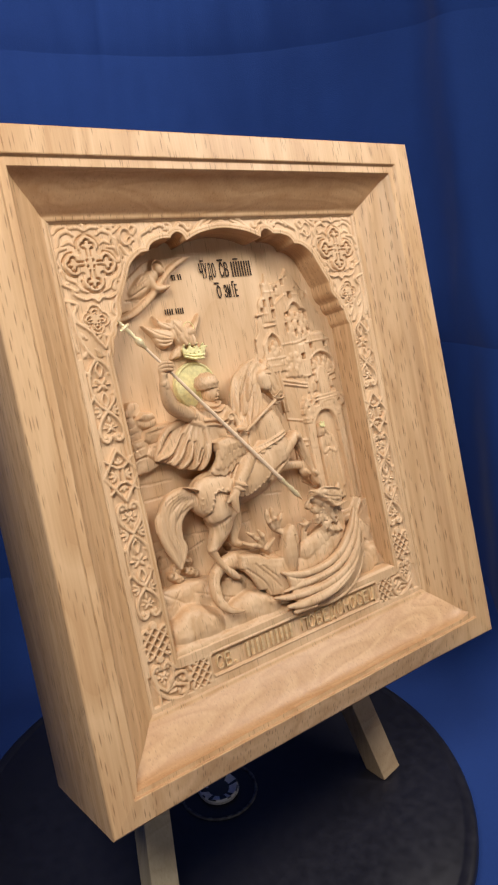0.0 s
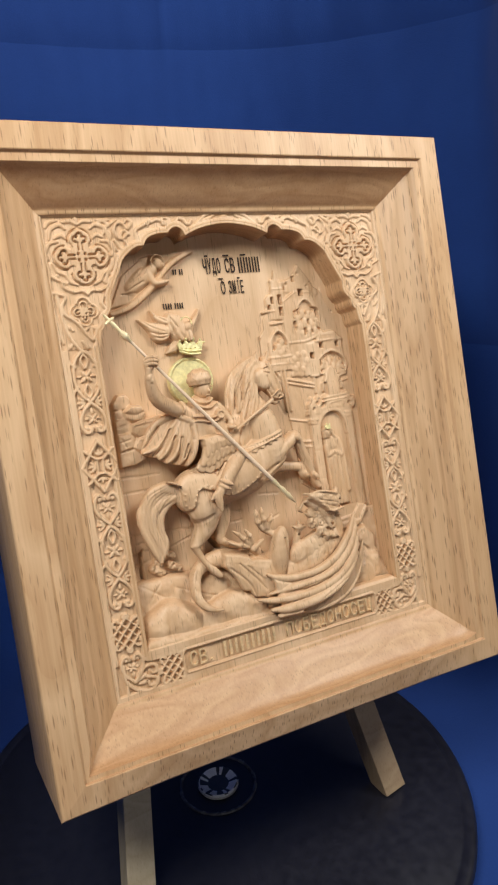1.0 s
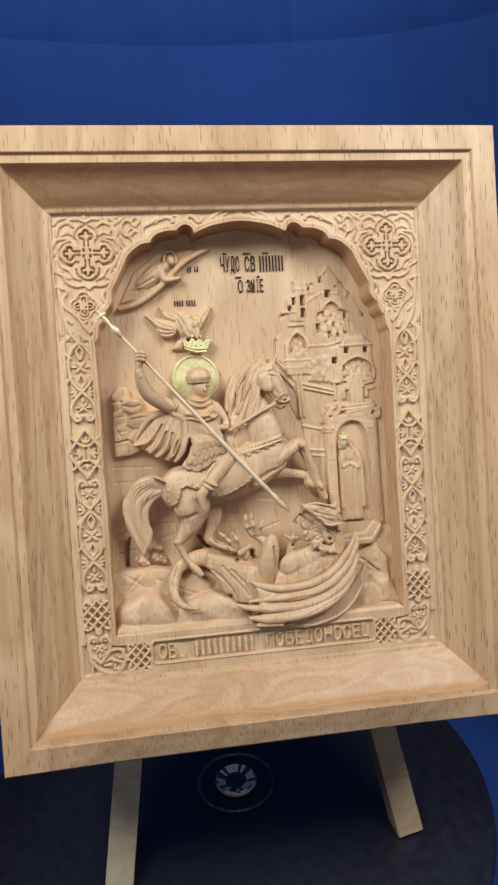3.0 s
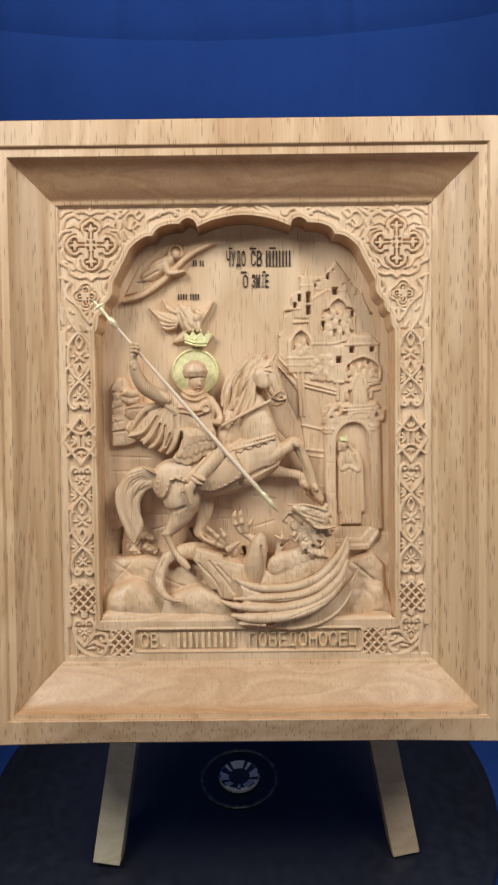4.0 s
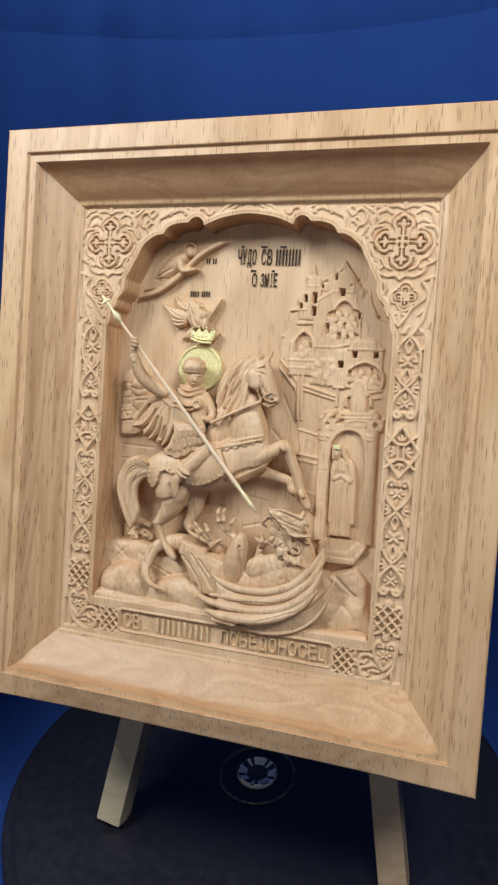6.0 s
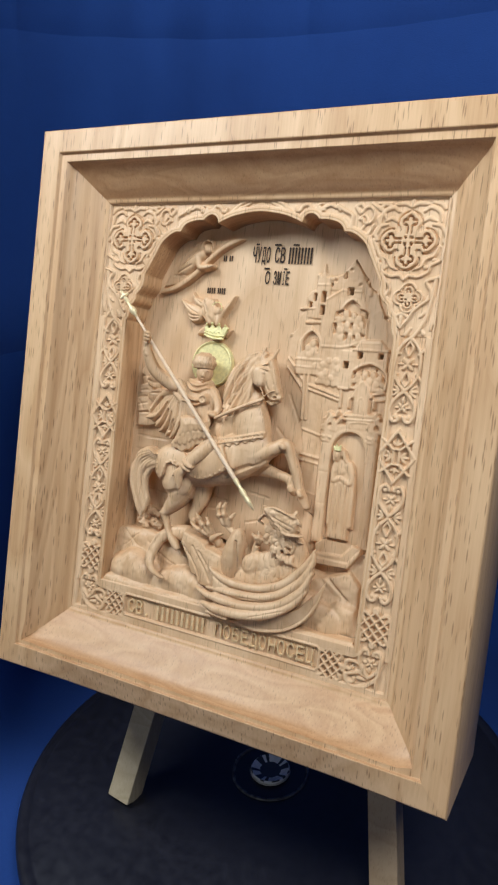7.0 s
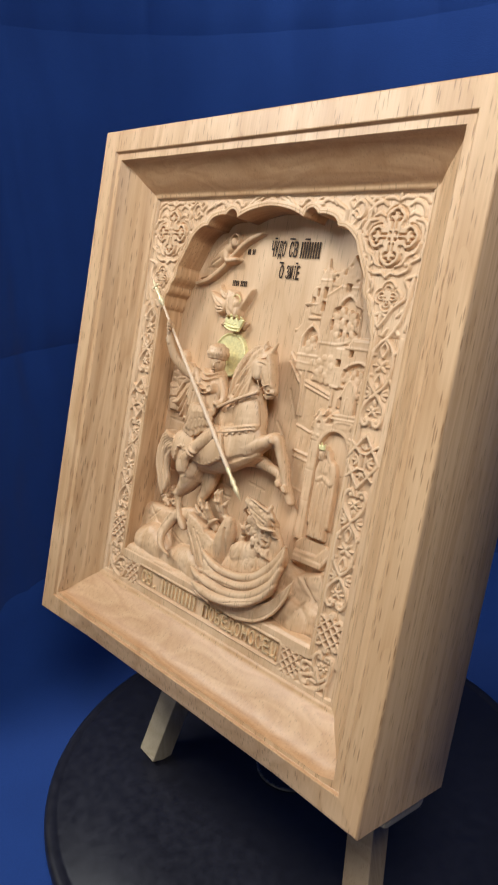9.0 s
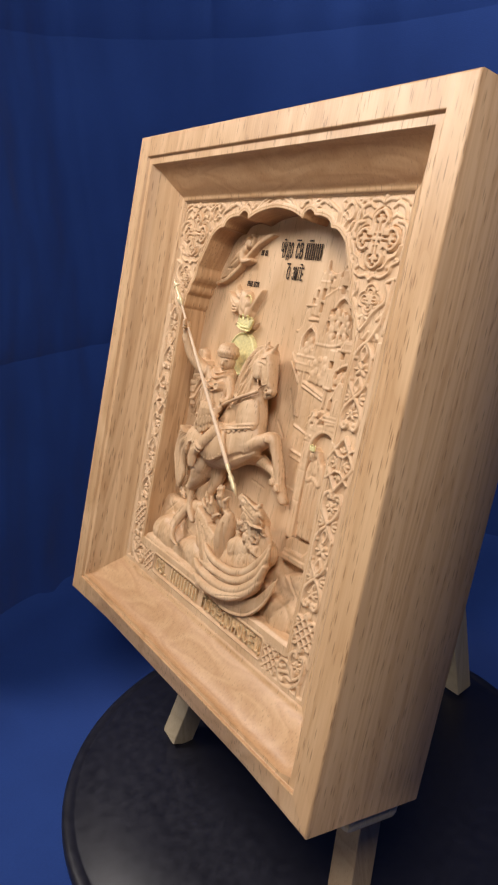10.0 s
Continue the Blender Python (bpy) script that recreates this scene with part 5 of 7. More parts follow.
Hs.groove([(13.7, 165.8, 0.5, 0), (15.4, 158.3, 0.5, 0)], 0.5)
Hs.groove([(4.3, 157.7, 0.8, 0), (7.3, 155.3, 0.9, 0), (9.8, 153.4, 0.8, 0)], 2.2)
Hs.groove([(12.0, 148.3, 1.1, 0), (14.8, 139.0, 1.1, 0)], 1.0)
# muscles: shoulder, flank and thigh
Hs.groove([(-2.5, 114.4, 1.3, 0), (4.5, 118.3, 1.3, 0), (8.8, 120.5, 1.1, 0)], 0.8)
Hs.groove([(-40.9, 102.8, 1.2, 0), (-34.5, 101.1, 1.3, 0), (-28.1, 103.0, 1.1, 0)], 0.7)
Hs.groove([(-41.0, 105.5, 0.8, 0), (-36.8, 96.9, 0.8, 0)], 0.6)
Hs.groove([(-38.1, 87.3, 0.4, 0), (-35.1, 79.1, 0.4, 0)], 0.5)
Hs.groove([(19.0, 126.6, 0.6, 0), (13.6, 122.2, 0.6, 0), (8.8, 120.0, 0.5, 0)], 0.6)
Hs.groove([(24.3, 128.3, 0.5, 0), (27.7, 118.7, 0.5, 0)], 0.5)
for q in ([(22.6, 131.7, 1.3, 13.2), (23.4, 130.7, 1.3, 13)], [(32.2, 111.1, 1.3, 9.4), (32.8, 110.0, 1.3, 9.2)], [(27.2, 112.5, 1.3, 8.6), (27.8, 111.4, 1.3, 8.6)], [(-21.0, 88.5, 1.3, 8.8), (-20.2, 87.6, 1.3, 8.8)]):
    Hs.stroke(q, 0.8)
# tail: a thick sweep, then its locks
Hs.stroke([(-42.8, 117.0, 3.2, 13), (-47.4, 118.6, 3.4, 12.4), (-53.4, 116.4, 3.6, 11.4), (-56.5, 109.7, 3.5, 10), (-56.2, 101.7, 3.1, 9), (-54.3, 94.1, 2.4, 8.4), (-53.6, 86.3, 1, 7.6)], 0.8)
Hs.stroke([(-43.3, 116.0, 1.8, 12), (-50.4, 115.6, 2.3, 11.5), (-56.7, 111.1, 2.3, 10), (-59.3, 104.0, 2.1, 9), (-57.5, 96.7, 2.1, 8.5), (-54.9, 89.4, 1.6, 8), (-54.0, 85.8, 0.8, 7)], 0.8)
Hs.stroke([(-43.2, 114.5, 1.8, 12.5), (-49.2, 113.0, 2.3, 12), (-53.8, 108.5, 2.3, 10.5), (-55.4, 102.3, 2.3, 9.5), (-53.6, 95.5, 2.1, 9), (-51.9, 89.5, 1.3, 8), (-52.9, 85.0, 0.6, 7)], 0.8)
Hs.stroke([(-43.3, 113.1, 1.6, 12), (-47.8, 110.8, 1.8, 11), (-51.0, 105.9, 1.8, 10), (-51.4, 99.6, 1.8, 9), (-49.9, 94.2, 1.6, 8.5), (-50.9, 88.6, 0.8, 7.5)], 0.8)
Hs.stroke([(-45.1, 116.7, 1.3, 11), (-53.4, 116.5, 1.6, 10), (-59.8, 110.9, 1.3, 8.5), (-61.1, 104.6, 1.0, 7.6)], 0.8)
# mane in locks down the neck
for p in ([(5.2, 171.8, 1.6, 10.5), (0.1, 168.8, 1.8, 11.5), (-4.0, 161.8, 1.8, 12), (-4.9, 154.5, 1.3, 12.5), (-6.4, 148.0, 0.8, 12.5)], [(3.1, 171.3, 1.6, 10), (-3.1, 167.1, 1.8, 10.8), (-7.2, 159.7, 1.8, 11.4), (-8.6, 152.4, 1.3, 12), (-9.6, 145.4, 0.8, 12)],
          [(0.4, 170.3, 1.6, 9.4), (-5.8, 165.0, 1.6, 9.8), (-9.4, 157.2, 1.6, 10.2), (-10.9, 149.3, 1.0, 10.5)], [(5.8, 170.2, 1.6, 11.4), (1.7, 165.9, 1.8, 12.5), (-0.7, 158.6, 1.8, 13.2), (-2.2, 151.4, 1.3, 13.4), (-4.7, 144.6, 0.8, 13.8)],
          [(5.3, 167.6, 1.6, 11.6), (2.9, 161.8, 1.5, 13), (2.0, 154.5, 1.5, 13.6), (0.5, 148.8, 1.0, 13.8), (-2.0, 143.6, 0.6, 14.4)], [(4.8, 163.9, 1.3, 11.8), (4.0, 157.1, 1.3, 13), (3.5, 151.4, 1.0, 13.4), (2.5, 147.3, 0.6, 13.6)],
          [(-4.3, 151.4, 1.3, 12.8), (-4.7, 145.4, 1.0, 13.6), (-6.2, 141.0, 0.8, 14)], [(8.8, 172.3, 1.0, 10.4), (7.3, 170.2, 1.0, 11), (6.3, 167.1, 0.8, 11.2)]):
    Hs.stroke(p, 0.85)
for p in ([(-2.0, 168.4, 0.3, 0), (-7.3, 154.9, 0.3, 0)], [(0.7, 167.9, 0.3, 0), (-4.0, 153.6, 0.3, 0)], [(-5.2, 167.0, 0.3, 0), (-10.5, 150.8, 0.3, 0)]):
    Hs.groove(p, 0.6)
def along(a, b, t):
    return tuple(p * (1 - t) + q * t for p, q in zip(a, b))


for k in range(18):                                   # hair of the mane, combed back and down
    t, w = k / 17, 0.8 * math.sin(5.3 * k)
    top, mid, end = along((5.0, 171.9), (3.4, 159.4), t), along((-5.9, 166.2), (1.6, 154.5), t), along((-12.9, 146.6), (-4.5, 143.6), t)
    Hs.groove([(*top, 0.3, 0), (mid[0] + w, mid[1], 0.5, 0), (end[0] + w, end[1] + w, 0.3, 0)], 0.55)
for k in range(6):                                    # and of the tail
    t = k / 5
    a, b, c, d = along((-47.5, 119.9), (-43.9, 116.0), t), along((-56.7, 115.3), (-49.9, 111.0), t), along((-58.9, 103.5), (-52.1, 101.8), t), along((-56.0, 94.4), (-50.8, 94.5), t)
    Hs.groove([(*a, 0.3, 0), (*b, 0.5, 0), (*c, 0.5, 0), (*d, 0.4, 0), (-53.5, 86.0, 0.2, 0)], 0.4)
Hs.soften(1)
Hs.rough(0.12, 1.8, 41)
part("horse", Hs.mesh("horse", CARVED), icon, "rearing horse carved in deep relief")

# ---- horse cloths and harness ----
P = Relief(-66, 42, 72, 178, 0.33, free=True)


def drape(poly, lift=1.3):
    """Cloth that lies on the horse, within an outline."""
    on = (P.inside([(*q[:2],) for q in poly]) > 0) & (Hs.H > 3)
    P.H = np.where(on, np.maximum(P.H, Hs.H + lift), P.H)
    P.L = np.where(on, np.minimum(P.L, Hs.H - 0.5), P.L)


drape(rounded([(-47.3, 121.6), (-44.6, 120.1), (-42.5, 118.4), (-41.9, 114.6), (-42.4, 110.0), (-40.7, 106.8), (-37.7, 107.0), (-35.8, 110.1), (-34.2, 114.5), (-31.8, 115.6), (-27.9, 114.3), (-24.6, 116.2), (-24.6, 121.4), (-29.0, 124.1), (-36.9, 124.0), (-43.0, 122.4)]), 1.6)
P.stroke([(-47.3, 121.6, 0.6, 16), (-44.0, 120.3, 0.8, 17.4), (-42.1, 118.8, 0.5, 17.6)], 0.8)
drape(rounded([(-25.5, 118.4), (-18.6, 127.6), (-8.2, 131.1), (-3.0, 124.3), (-1.0, 117.5), (-7.2, 113.1), (-12.8, 110.4), (-18.0, 109.7), (-22.8, 111.4), (-26.3, 113.9)]), 1.9)
drape([(-7.4, 127.0), (-9.5, 134.2), (-7.0, 141.0), (2.8, 145.2), (10.4, 148.3), (12.8, 143.0), (14.7, 136.6), (13.7, 132.5), (11.6, 133.2), (9.9, 131.1), (8.1, 131.9), (6.0, 129.8), (3.9, 130.8),
         (1.9, 128.5), (-0.2, 129.5), (-2.2, 127.1), (-4.3, 128.1)], 0.8)


def on_horse(pts):
    """A cord or stud on the cloth's surface."""
    out = []
    for u, v, r, _ in catmull(pts, 0.8):
        i, q = int((v - P.v[0]) / P.step), int((u - P.u[0]) / P.step)
        out.append((u, v, r, max(float(P.H[i, q]), float(Hs.H[i, q])) + 0.8))
    return out


P.stroke(on_horse([(-7.8, 130.7, 0.5, 17.6), (4.0, 133.4, 0.5, 17), (13.7, 136.1, 0.5, 16.2)]), 0.8)
P.stroke(on_horse([(-7.8, 128.6, 0.4, 17.4), (4.0, 131.6, 0.4, 16.8), (14.2, 134.5, 0.4, 16)]), 0.8)
for p in ((-40.6, 114.8, 0.42, 18), (-40.8, 112.2, 0.42, 18), (-40.6, 109.6, 0.42, 18), (-39.0, 108.2, 0.42, 18), (-37.1, 108.8, 0.42, 18), (-36.2, 111.0, 0.42, 18), (-35.4, 113.4, 0.42, 18), (-34.3, 115.8, 0.42, 18), (-32.1, 116.9, 0.42, 18), (-29.7, 117.0, 0.42, 18), (-27.6, 115.9, 0.42, 18), (-18.2, 111.2, 0.42, 18), (-15.1, 111.2, 0.42, 18),
          (-12.5, 111.9, 0.42, 18), (-9.7, 113.0, 0.42, 18), (-7.1, 114.4, 0.42, 18), (-4.6, 116.2, 0.42, 18), (-2.5, 118.0, 0.42, 18)):
    P.stroke(on_horse([p, (p[0] + 0.1, *p[1:])]), 0.9)
for k in range(14):
    t = k / 13
    x, y = (1 - t) * (-6.8, 129.7)[0] + t * (13.7, 135.3)[0], (1 - t) * (-6.8, 129.7)[1] + t * (13.7, 135.3)[1]
    P.stroke(on_horse([(x, y, 0.42, 17.9 - 1.4 * t), (x + 0.1, y, 0.42, 17.9 - 1.4 * t)]), 0.9)
P.soften(1)
part("horse_cloth", P.mesh("horse_cloth", CARVED), icon, "carved scalloped horse cloth with studs")
P = Relief(-12, 24, 136, 160, 0.2, free=True)
P.stroke([(-10.5, 140.2, 0.9, 17.2), (0.7, 146.2, 0.9, 16.4), (11.1, 151.2, 0.9, 14.6)], 0.8)
P.stroke([(10.3, 150.4, 0.8, 14), (11.3, 151.7, 0.8, 14)], 0.8)
part("rein", P.mesh("rein", CARVED), icon)
P = Relief(6, 24, 150, 176, 0.18, free=True)
P.stroke([(7.5, 165.9, 0.4, 13), (11.1, 167.5, 0.4, 13), (13.6, 168.1, 0.4, 11.3)], 0.8)
P.stroke([(11.3, 152.5, 0.4, 13.4), (14.9, 155.1, 0.4, 13.6), (17.9, 156.2, 0.4, 12.4)], 0.8)
P.stroke([(8.0, 165.4, 0.3, 12.8), (8.6, 158.7, 0.3, 13.4), (11.3, 153.0, 0.3, 13.6)], 0.8)
P.stroke([(11.1, 151.7, 0.6, 14.6), (11.4, 151.5, 0.6, 14.6)], 0.8)
P.groove([(10.3, 152.1, 0.4, 0), (10.6, 151.8, 0.4, 0)], 1.5)
part("bridle", P.mesh("bridle", CARVED), icon)

# ---- rider ----
R1 = Relief(-57, -3, 100, 182, 0.33, free=True)
# cloak, streaming back in deep folds
R1.plate([(-36.1, 149.7), (-43.4, 148.3), (-49.0, 145.6), (-53.0, 141.1), (-55.4, 135.4), (-47.8, 132.1), (-44.8, 129.3), (-38.6, 127.5), (-34.4, 126.9), (-30.3, 131.4), (-29.5, 144.7)], 9.4, 1.4, 0.6, (0.16, 0.0))
for p in ([(-36.8, 148.6, 1.3, 12.2), (-41.3, 143.9, 1.6, 11.6), (-46.9, 137.9, 1.4, 10.4), (-54.6, 135.6, 0.8, 9)], [(-35.7, 147.4, 1.3, 13), (-39.3, 141.3, 1.7, 12.8), (-43.9, 134.9, 1.5, 11.6), (-47.5, 132.0, 0.8, 10)], [(-34.3, 146.5, 1.3, 14), (-36.7, 139.6, 1.7, 14), (-40.3, 133.2, 1.5, 12.8), (-44.6, 129.8, 0.8, 11)],
          [(-32.4, 145.7, 1.4, 14.8), (-33.9, 138.6, 1.7, 15), (-36.9, 131.9, 1.5, 13.8), (-39.4, 128.4, 0.8, 12.4)], [(-30.3, 144.8, 1.3, 15.4), (-31.1, 136.9, 1.7, 15.8), (-33.6, 130.6, 1.4, 15), (-36.3, 127.4, 0.8, 13.6)], [(-39.5, 150.4, 1.9, 10.4), (-45.0, 148.3, 2.2, 9.6), (-49.3, 144.5, 2, 8.6), (-52.1, 140.0, 1.3, 8.2)]):
    R1.stroke(p, 1.0)
for p in ([(-41.2, 144.5, 0.7, 0), (-45.3, 138.2, 0.9, 0), (-49.9, 133.8, 0.7, 0)], [(-39.5, 141.0, 0.7, 0), (-42.5, 135.1, 0.9, 0), (-46.2, 131.1, 0.7, 0)], [(-37.0, 140.2, 0.7, 0), (-38.8, 133.8, 0.8, 0), (-41.9, 129.2, 0.6, 0)], [(-45.8, 146.4, 0.7, 0), (-49.9, 141.8, 0.7, 0), (-53.2, 137.7, 0.5, 0)], [(-34.7, 136.6, 0.5, 0), (-37.0, 131.1, 0.6, 0)]):
    R1.groove(p, 1.7)
# breastplate with collar, shoulder pieces, belt and boss
R1.stroke([(-23.6, 151.9, 7.2, 12.8), (-23.3, 146.5, 7.4, 14.6), (-22.8, 140.0, 6.8, 16.2), (-22.4, 137.0, 6.4, 16.8)], 0.6)
R1.stroke([(-31.1, 151.2, 2.6, 12.6), (-23.6, 152.7, 2.6, 12.8), (-17.1, 151.3, 2.4, 12.4)], 0.8)
R1.stroke([(-34.5, 154.9, 2, 13.6), (-32.8, 151.4, 2.7, 14.4), (-29.6, 148.6, 2.1, 14.6)], 0.7)
R1.stroke([(-36.4, 149.4, 0.9, 14), (-33.6, 147.9, 1.2, 15), (-30.0, 145.4, 1.2, 15.2)], 0.8)
R1.stroke([(-35.2, 156.8, 0.45, 14.2), (-34.1, 153.6, 0.5, 15.4), (-34.7, 151.7, 0.5, 15.4), (-36.7, 149.6, 0.45, 14.4)], 0.8)
R1.plate([(-30.8, 153.2), (-27.8, 156.2), (-19.4, 155.6), (-16.1, 152.8), (-14.0, 147.4), (-14.3, 137.1), (-22.1, 135.5), (-29.3, 137.3), (-31.2, 144.7)], 14.2, 2.6, 1.4, (0.0, -0.13), 12)
R1.stroke([(-29.0, 156.9, 0.7, 13.0), (-26.4, 155.0, 0.7, 15.2), (-22.6, 154.3, 0.7, 15.8), (-19.1, 155.8, 0.7, 13.4)], 0.9)
R1.stroke([(-29.7, 155.3, 0.6, 14.0), (-26.5, 152.6, 0.6, 16.2), (-22.2, 151.8, 0.6, 16.6), (-18.0, 153.8, 0.6, 14.6)], 0.9)
R1.stroke([(-30.2, 148.8, 0.6, 15.9), (-26.4, 148.2, 0.65, 17.3), (-23.0, 147.2, 0.65, 17.6), (-19.4, 147.7, 0.6, 17.2)], 0.8)
R1.stroke([(-30.0, 146.6, 0.5, 15.9), (-26.6, 146.1, 0.5, 17.3), (-23.0, 145.1, 0.5, 17.6), (-19.4, 145.8, 0.5, 17.2)], 0.8)
R1.stroke([(-17.9, 148.1, 2.5, 17.4), (-17.9, 148.1, 2.5, 17.4)], 0.35)
R1.stroke(ring(-17.9, 148.1, 1.7, 1.7, 0.4, 18.0, 0, 360, 14), 0.8)
R1.stroke([(-18.2, 145.5, 2, 15.2), (-16.6, 140.5, 2, 15.6), (-15.0, 136.6, 1.8, 15.8)], 0.4)
R1.groove([(-21.8, 145.7, 0.4, 0), (-20.3, 136.7, 0.4, 0)], 0.9)
R1.groove([(-32.5, 144.7, 0.5, 0), (-31.8, 138.4, 0.5, 0)], 0.8)
# shield arm under the cloak
R1.stroke([(-16.5, 151.9, 2.6, 12.8), (-13.8, 148.3, 2.3, 13.2), (-11.9, 144.2, 1.9, 14), (-12.7, 141.2, 1.7, 15.4)], 0.9)
R1.stroke([(-13.9, 141.8, 1.3, 16.4), (-11.7, 141.3, 1.2, 16.6)], 0.9)
R1.groove([(-17.5, 149.4, 0.4, 0), (-14.7, 144.0, 0.4, 0)], 0.7)


def flounce(upper, lower, h, count):
    """A cloth tier with a scalloped hem and soft pleats."""
    hem = catmull(lower, 0.3)
    at = lambda t: hem[min(len(hem) - 1, int(t * (len(hem) - 1)))]
    edge = []
    for i in range(count * 6 + 1):
        t = i / (count * 6)
        q = at(t)
        edge.append((float(q[0]), float(q[1]) - 0.85 * abs(math.sin(math.pi * t * count))))
    R1.plate(list(upper) + edge[::-1], h, 0.8, 0.9, (0, -0.05), 12)
    for i in range(1, count):
        q, t = at(i / count), i / count
        a, b = upper[0], upper[-1]
        x, y = a[0] * (1 - t) + b[0] * t, a[1] * (1 - t) + b[1] * t
        R1.groove([(q[0] * 0.55 + x * 0.45, q[1] * 0.55 + y * 0.45, 0.25, 0), (q[0], q[1], 0.4, 0)], 0.35)


flounce([(-30.6, 130.0), (-22.0, 132.7), (-12.9, 132.0)], [(-34.0, 125.6), (-31.4, 123.8), (-26.7, 122.6), (-21.1, 125.0), (-15.1, 129.2)], 16.6, 4)
flounce([(-29.3, 134.3), (-22.0, 136.2), (-12.3, 134.6)], [(-31.6, 126.7), (-26.7, 125.8), (-21.9, 128.1), (-17.6, 129.7), (-13.1, 130.3)], 17.6, 7)
flounce([(-28.8, 138.7), (-22.0, 139.6), (-14.5, 137.8)], [(-28.4, 130.1), (-23.2, 132.2), (-17.6, 133.8), (-12.2, 132.7)], 18.4, 6)
R1.stroke([(-28.9, 138.2, 0.6, 17), (-22.0, 138.1, 0.7, 18.2), (-14.8, 136.9, 0.6, 17.4)], 0.8)
# leg and boot
R1.stroke([(-11.0, 127.8, 4, 18), (-15.1, 123.7, 3.9, 19.2), (-19.0, 119.9, 3.5, 20), (-21.1, 117.1, 3, 20.2)], 0.85)
R1.groove([(-17.3, 125.9, 0.4, 0), (-22.7, 120.4, 0.4, 0)], 0.5)
R1.stroke([(-23.9, 118.5, 0.9, 20.2), (-21.0, 116.7, 1, 21.4), (-18.4, 115.5, 0.8, 20.4)], 0.8)
R1.stroke([(-24.8, 116.7, 0.8, 20), (-22.0, 114.8, 0.9, 21), (-19.8, 113.7, 0.8, 20)], 0.8)
R1.stroke([(-23.7, 114.4, 2.5, 20.2), (-25.7, 111.6, 2.2, 20.4), (-25.6, 108.1, 1.8, 20), (-25.2, 104.8, 0.9, 19.2)], 0.9)
R1.stroke([(-29.1, 110.5, 0.9, 19), (-26.9, 112.6, 1.5, 20)], 0.8)
R1.groove([(-31.3, 108.4, 0.5, 0), (-29.5, 107.1, 0.5, 0)], 1.0)
R1.soften(1)
R1.rough(0.12, 1.6, 43)
rider_body = R1.mesh("rider_body", CARVED)


def limb(name, pts, mat, count=14):
    """A round bent limb through points on the board: right, up, radius, height."""
    line = catmull(pts, 0.7)
    c = np.stack([line[:, 0], BACK - line[:, 3], line[:, 1]], 1)
    d = np.gradient(c, axis=0)
    verts, faces = [], []
    for p, t, r in zip(c, d, line[:, 2]):
        t = Vector(t).normalized()
        x = t.cross(Vector((0.3, 1, 0.2))).normalized()
        y = t.cross(x)
        for i in range(count):
            q = 2 * math.pi * i / count
            v = Vector(p) + (x * math.cos(q) + y * math.sin(q)) * float(r)
            verts.append(tuple(v / 1000))
    k = len(c)
    faces = [(j * count + i, j * count + (i + 1) % count, (j + 1) * count + (i + 1) % count, (j + 1) * count + i) for j in range(k - 1) for i in range(count)]
    faces += [tuple(range(count)), tuple(range((k - 1) * count, k * count))]
    return verts, faces


def limbs(name, many, mat):
    verts, faces = [], []
    for pts in many:
        v, f = limb(name, pts, mat)
        faces += [tuple(i + len(verts) for i in q) for q in f]
        verts += v
    return mesh_of(name, verts, faces, mat)


raised_arm = limbs("raised_arm", [
    [(-34.6, 151.5, 2.6, 10.5), (-36.6, 152.5, 3.3, 12), (-40.4, 154.6, 3.4, 13), (-44.6, 157.1, 3.3, 14.5), (-47.3, 159.9, 3.1, 16), (-49.1, 164.1, 2.7, 18), (-49.8, 167.7, 2.3, 19.4), (-49.9, 170.4, 1.8, 20.4), (-49.6, 172.7, 1.8, 21)],
    [(-51.5, 169.9, 0.5, 19.6), (-50.3, 169.0, 2.5, 19.8), (-49.6, 168.2, 2.5, 19.8), (-48.0, 168.7, 0.6, 20)], [(-51.5, 167.1, 0.5, 19), (-50.2, 167.2, 2.6, 19.2), (-48.8, 167.5, 2.5, 19.4), (-47.7, 167.9, 0.6, 19.6)],
    [(-51.3, 176.1, 0.8, 20.6), (-49.6, 176.8, 1, 22.6), (-47.1, 176.2, 0.9, 24.4), (-47.0, 175.3, 0.6, 23.2)], [(-51.4, 174.8, 0.8, 20.6), (-49.6, 175.4, 1.1, 22.6), (-46.8, 174.9, 1, 24.4), (-46.9, 174.0, 0.6, 23)],
    [(-51.1, 173.6, 0.8, 20.6), (-49.5, 174.0, 1.1, 22.4), (-47.1, 173.4, 1, 24.2), (-47.4, 172.7, 0.6, 23)], [(-49.1, 172.5, 1.1, 21), (-47.8, 173.4, 1, 22), (-47.4, 175.1, 0.7, 22.6)], [(-50.0, 171.1, 1.5, 20), (-50.1, 174.4, 1.9, 20.6), (-49.8, 176.4, 1.3, 21)]], CARVED)

